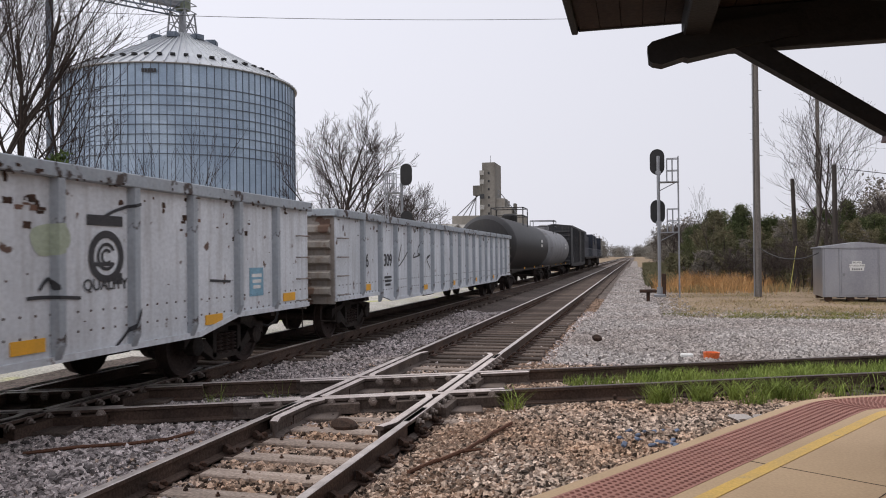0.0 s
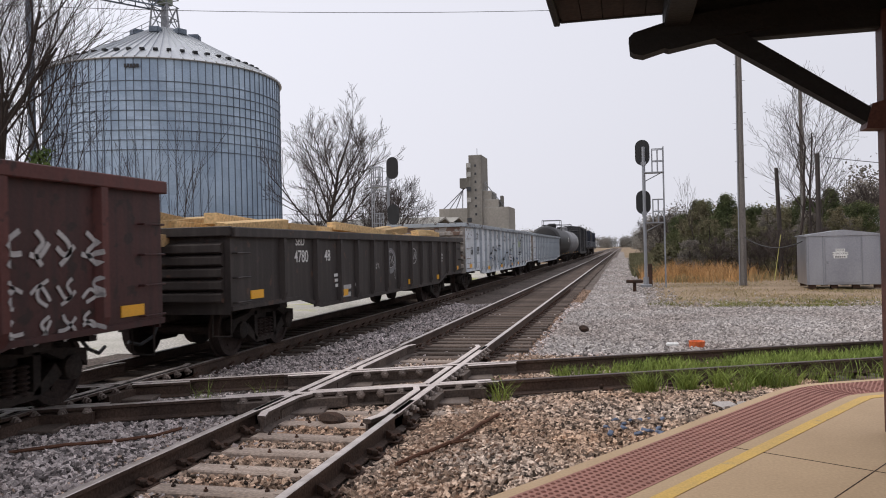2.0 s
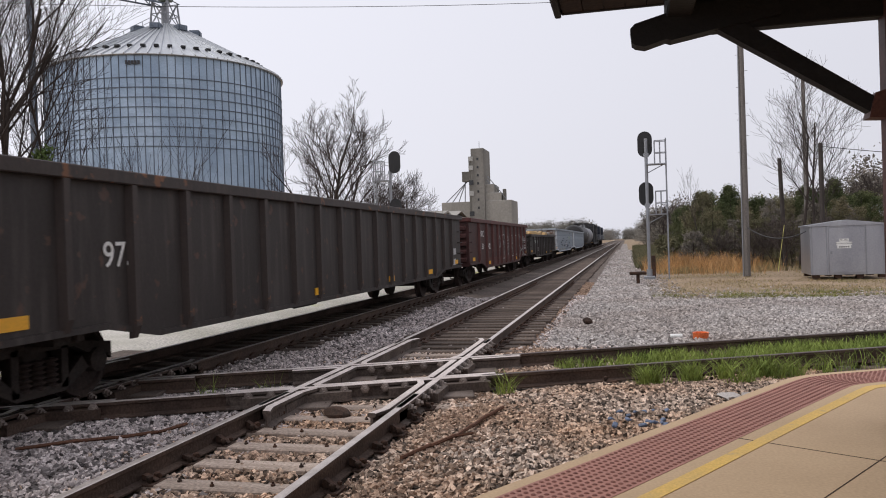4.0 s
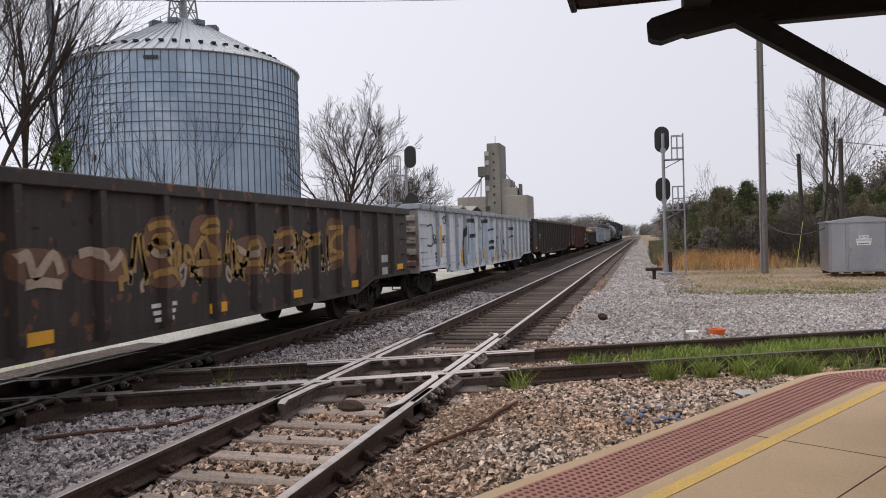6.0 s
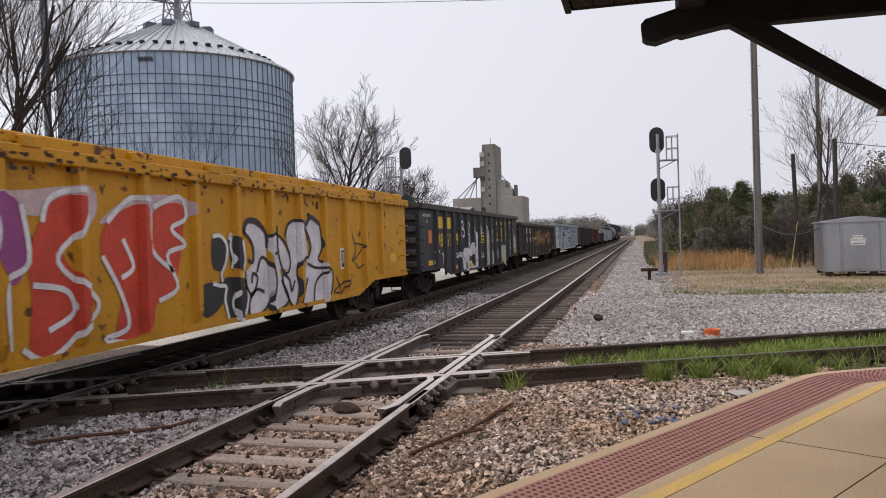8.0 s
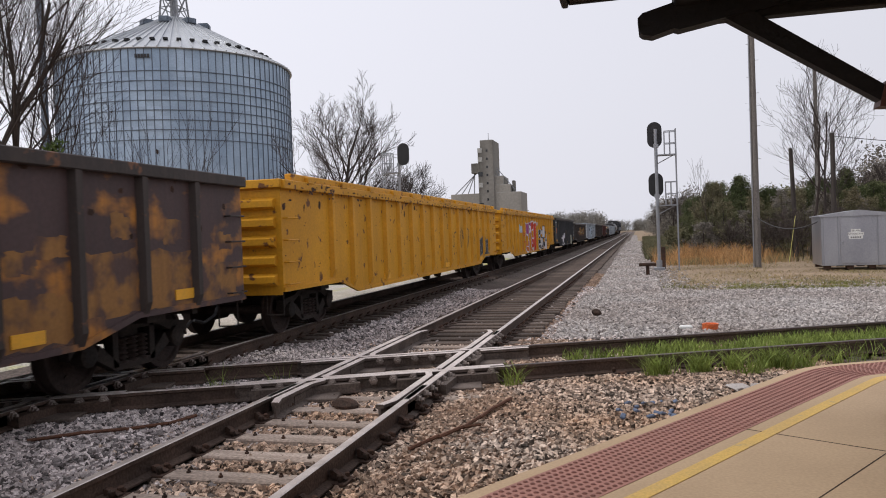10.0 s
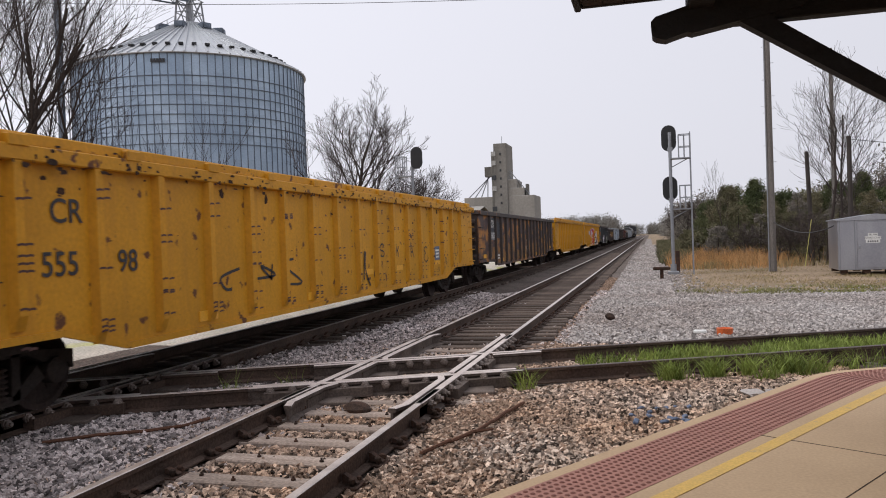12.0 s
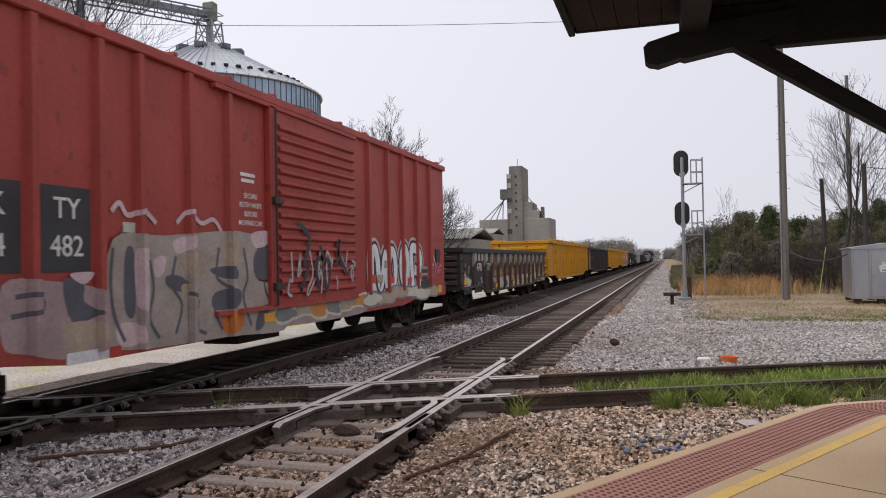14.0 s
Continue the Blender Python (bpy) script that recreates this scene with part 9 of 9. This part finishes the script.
def near_platform(x, y):
    """Signed distance beyond the platform's edge, towards the tracks."""
    e = np.array([(p.x, p.y) for p in LINE])
    d = np.full(len(x), 1e9)
    sg = np.zeros(len(x))
    for a, b in zip(e[:-1], e[1:]):
        t = b - a
        l2 = (t * t).sum()
        u = np.clip(((x - a[0]) * t[0] + (y - a[1]) * t[1]) / l2, 0, 1)
        dx, dy = x - a[0] - u * t[0], y - a[1] - u * t[1]
        dd = np.hypot(dx, dy)
        m = dd < d
        d[m] = dd[m]
        sg[m] = np.sign(t[0] * dy - t[1] * dx)[m]
    return d * sg


CUBE = np.array([(-1, -1, -1), (1, -1, -1), (-1, 1, -1), (1, 1, -1), (-1, -1, 1), (1, -1, 1), (-1, 1, 1), (1, 1, 1)], float)
CUBE_F = np.array([(0, 2, 3, 1), (4, 5, 7, 6), (0, 1, 5, 4), (2, 6, 7, 3), (0, 4, 6, 2), (1, 3, 7, 5)])


def stones(name, label, x, y, z, size, material, seed):
    """Angular broken stones, each one with its own shape and turn."""
    rng = np.random.default_rng(seed)
    n = len(x)
    sc = size * rng.uniform(0.55, 1.35, (n, 1, 1)) * np.stack([rng.uniform(0.8, 1.3, n), rng.uniform(0.6, 1.0, n), rng.uniform(0.35, 0.65, n)], 1)[:, None, :]
    v = (CUBE[None] * 0.8 + rng.uniform(-0.42, 0.42, (n, 8, 3))) * sc
    q = rng.normal(0, 1, (n, 4)) * np.array([1, 0.35, 0.35, 1])
    q /= np.linalg.norm(q, axis=1)[:, None]
    w, a, b, c = q.T
    m = np.stack([1 - 2 * (b * b + c * c), 2 * (a * b - w * c), 2 * (a * c + w * b), 2 * (a * b + w * c), 1 - 2 * (a * a + c * c), 2 * (b * c - w * a), 2 * (a * c - w * b), 2 * (b * c + w * a), 1 - 2 * (a * a + b * b)], 1).reshape(n, 3, 3)
    v = np.einsum("nij,nkj->nki", m, v) + np.stack([x, y, z], 1)[:, None, :]
    f = (CUBE_F[None] + np.arange(n)[:, None, None] * 8).reshape(-1, 4)
    return tagged(new(name, soup(name, v.reshape(-1, 3), f, material)), label, "gravel", "", "stuff")


def scatter(n, x0, x1, y0, y1, seed, clear_ties=True):
    rng = np.random.default_rng(seed)
    x, y = rng.uniform(x0, x1, n), rng.uniform(y0, y1, n)
    ok = near_platform(x, y) > 0.03
    for rx in (X_L, X_R, T_L, T_R):
        ok &= np.abs(x - rx) > 0.10
    o = (x - C_MID.x) * CN.x + (y - C_MID.y) * CN.y
    for off in (-0.753, 0.753):
        ok &= np.abs(o - off) > 0.10
    # the diamond's castings and timbers stay swept
    inside = (np.abs(x + 3.02) < 1.05) & (np.abs(o) < 1.05)
    ok &= ~(inside & ((np.abs(np.abs(x + 3.02) - 0.6) < 0.13) | (np.abs(np.abs(o) - 0.6) < 0.13)))
    if clear_ties:
        near = (np.abs(x + 3.02) < 0.9) & (y < 12.4)
        ph = np.mod(y + 2.0 + 0.28, 0.56) - 0.28
        ok &= ~(near & (np.abs(ph) < 0.13) & (rng.random(n) < 0.88))
        far = (np.abs(x + 3.02) < 1.35) & (y >= 12.4)
        ok &= ~(far & (rng.random(n) < 0.9))
        tr = (np.abs(x - T_C) < 1.35) & (y > 9)
        ok &= ~(tr & (rng.random(n) < 0.55))
    return x[ok], y[ok]


x, y = scatter(80000, -6.6, 2.4, 3.4, 12.8, 31)
k = x < -3.9 + 0.4 * np.random.default_rng(3).normal(0, 1, len(x))
xg, yg = x[k], y[k]
stones("ballast_stones", "pale grey ballast stones between the tracks", xg, yg, np.array([bed_z(float(a), float(b)) for a, b in zip(xg, yg)]) + 0.008, 0.027, STONE_GREY, 11)
x, y = x[~k], y[~k]
stones("ballast_stones", "broken brown and grey ballast stones", x, y, np.array([bed_z(float(a), float(b)) for a, b in zip(x, y)]) + 0.008, 0.025, STONE, 1)
x, y = scatter(36000, -6.3, 0.9, 12.8, 26, 32)
stones("ballast_stones", "broken grey ballast stones between the tracks", x, y, np.array([bed_z(float(a), float(b)) for a, b in zip(x, y)]) + 0.012, 0.036, STONE_GREY, 2)
x, y = scatter(34000, -1.5, 9, 10.6, 23.5, 33, False)
o = (x - C_MID.x) * CN.x + (y - C_MID.y) * CN.y
k = o > 0.9
x, y = x[k], y[k]
stones("gravel_stones", "pale loose gravel stones", x, y, np.full(len(x), -0.245), 0.030, STONE_PALE, 3)
x, y = scatter(9000, -1.3, 0.7, 23, 48, 34, False)
stones("gravel_stones", "pale loose gravel stones on the shoulder", x, y, np.full(len(x), -0.27), 0.05, STONE_PALE, 4)
x, y = scatter(9000, -1.3, 0.75, 46, 120, 35, False)
stones("gravel_stones", "pale loose gravel stones on the shoulder", x, y, np.full(len(x), -0.265), 0.085, STONE_PALE, 7)

rng = np.random.default_rng(77)
n = 12000
x, y = -1.95 + np.abs(rng.normal(0, 0.42, n)), rng.uniform(3.6, 34, n) ** 1.0
k = near_platform(x, y) > 0.05
o = (x - C_MID.x) * CN.x + (y - C_MID.y) * CN.y
k &= (np.abs(np.abs(o) - 0.753) > 0.1) & (np.abs(x - X_R) > 0.12)
x, y = x[k], y[k]
stones("ballast_stones", "rust-brown stained stones along the rail", x, y, np.array([bed_z(float(a), float(b)) for a, b in zip(x, y)]) + 0.014, 0.025, STONE_RUST, 5)
n = 3200
x, y = rng.uniform(-2, 16, n), 23.0 + np.abs(rng.normal(0, 2.6, n))
stones("gravel_stones", "loose pale stones strayed onto the dry grass", x, y, np.full(n, -0.35), 0.03, STONE_PALE, 6)

n = 5200
x = np.concatenate([rng.normal(0.7, 0.55, n // 2), rng.uniform(0.3, 15, n // 2)])
y = np.concatenate([rng.uniform(22.5, 46, n // 2), rng.normal(24.2, 0.9, n // 2)])
stones("gravel_stones", "pale stones thinning out into the dry grass", x, y, np.full(len(x), -0.335), 0.034, STONE_PALE, 8)

# ---- small things on the ground ----
bm = bmesh.new()
bmesh.ops.create_icosphere(bm, subdivisions=2, radius=0.11)
for v in bm.verts:
    v.co *= 1 + 0.35 * noise.noise(v.co * 9)
    v.co.z = v.co.z * 0.7 - 0.2 + 0.05
    v.co += Vector((-0.87, 16.84, 0))
solid("dark_rock", bm, RUST, "dark lump of rusty iron on the gravel", "rock")
bm = bmesh.new()
bmesh.ops.create_icosphere(bm, subdivisions=2, radius=0.12)
for v in bm.verts:
    v.co *= 1 + 0.4 * noise.noise(v.co * 8)
    v.co = Vector((v.co.x * 1.3 - 3.05, v.co.y + 7.62, v.co.z * 0.6 - 0.14))
solid("dark_rock", bm, RUST, "dark earthy clod between the rails", "rock")
bm = bmesh.new()
lathe(bm, ((0.13, -0.27), (0.14, -0.15), (0.145, -0.13), (0.12, -0.13), (0.11, -0.2)), 16, at=(1.25, 14.5, 0))
solid("orange_tub", bm, ORANGE, "short broken-off bright orange plastic tub", "tub", smooth=True)
bm = bmesh.new()
pts = [(-1.9, 6.15), (-1.75, 6.55), (-1.6, 6.9), (-1.52, 7.3), (-1.45, 7.75), (-1.35, 8.15)]
for a, b in zip(pts, pts[1:]):
    bar(bm, (*a, -0.17), (*b, -0.16), 0.035, n=6)
bar(bm, (-1.6, 6.9, -0.165), (-1.45, 7.0, -0.16), 0.025, n=5)
solid("broken_stick", bm, mat("reddish_dead_wood", (0.17, 0.085, 0.055), rough=0.9), "long reddish dead stick on the ballast", "stick")
bm = bmesh.new()
pts = [(-5.6, 6.0), (-5.2, 6.35), (-4.9, 6.5), (-4.6, 6.75), (-4.5, 7.1)]
for a, b in zip(pts, pts[1:]):
    bar(bm, (*a, -0.17), (*b, -0.165), 0.035, n=6)
solid("old_cable", bm, bpy.data.materials["reddish_dead_wood"], "old bent cable lying on the ballast", "cable")
bm = bmesh.new()
box(bm, 0.72, 0.95, 14.5, 14.62, -0.24, -0.17, 0.02)
solid("white_litter", bm, WHITE, "scrap of white litter on the gravel", "litter")
rnd = random.Random(5)
for k in range(16):
    x, y = 0.35 + rnd.uniform(-0.25, 0.35), 7.85 + rnd.uniform(-0.3, 0.45)
    bm = bmesh.new()
    box(bm, -0.04, 0.04, -0.025, 0.025, 0, 0.03, 0.008)
    ob = solid("painted_stone", bm, SPRAY["slate"], "ballast stone splashed with blue paint", "stone", group="blue-splashed stones")
    ob.matrix_basis = pose(x - 0.35, y + 0.05, -0.21, rnd.uniform(-30, 30), rnd.uniform(-30, 30), rnd.uniform(0, 360))
for k in range(5):
    x, y = 1.0 + k * 0.26 + rnd.uniform(-0.08, 0.08), 8.72 + k * 0.16 + rnd.uniform(-0.05, 0.1)
    bm = bmesh.new()
    box(bm, -0.16, 0.16, -0.09, 0.09, 0, 0.07, 0.02)
    for v in bm.verts:
        v.co += Vector((rnd.uniform(-0.03, 0.03), rnd.uniform(-0.03, 0.03), rnd.uniform(-0.01, 0.02)))
    ob = solid("broken_slab", bm, STONE_PALE, "flat broken piece of grey stone", "stone", group="broken slabs by the platform")
    ob.matrix_basis = pose(x, y, -0.2, rnd.uniform(-8, 8), rnd.uniform(-8, 8), rnd.uniform(0, 360))


motions()
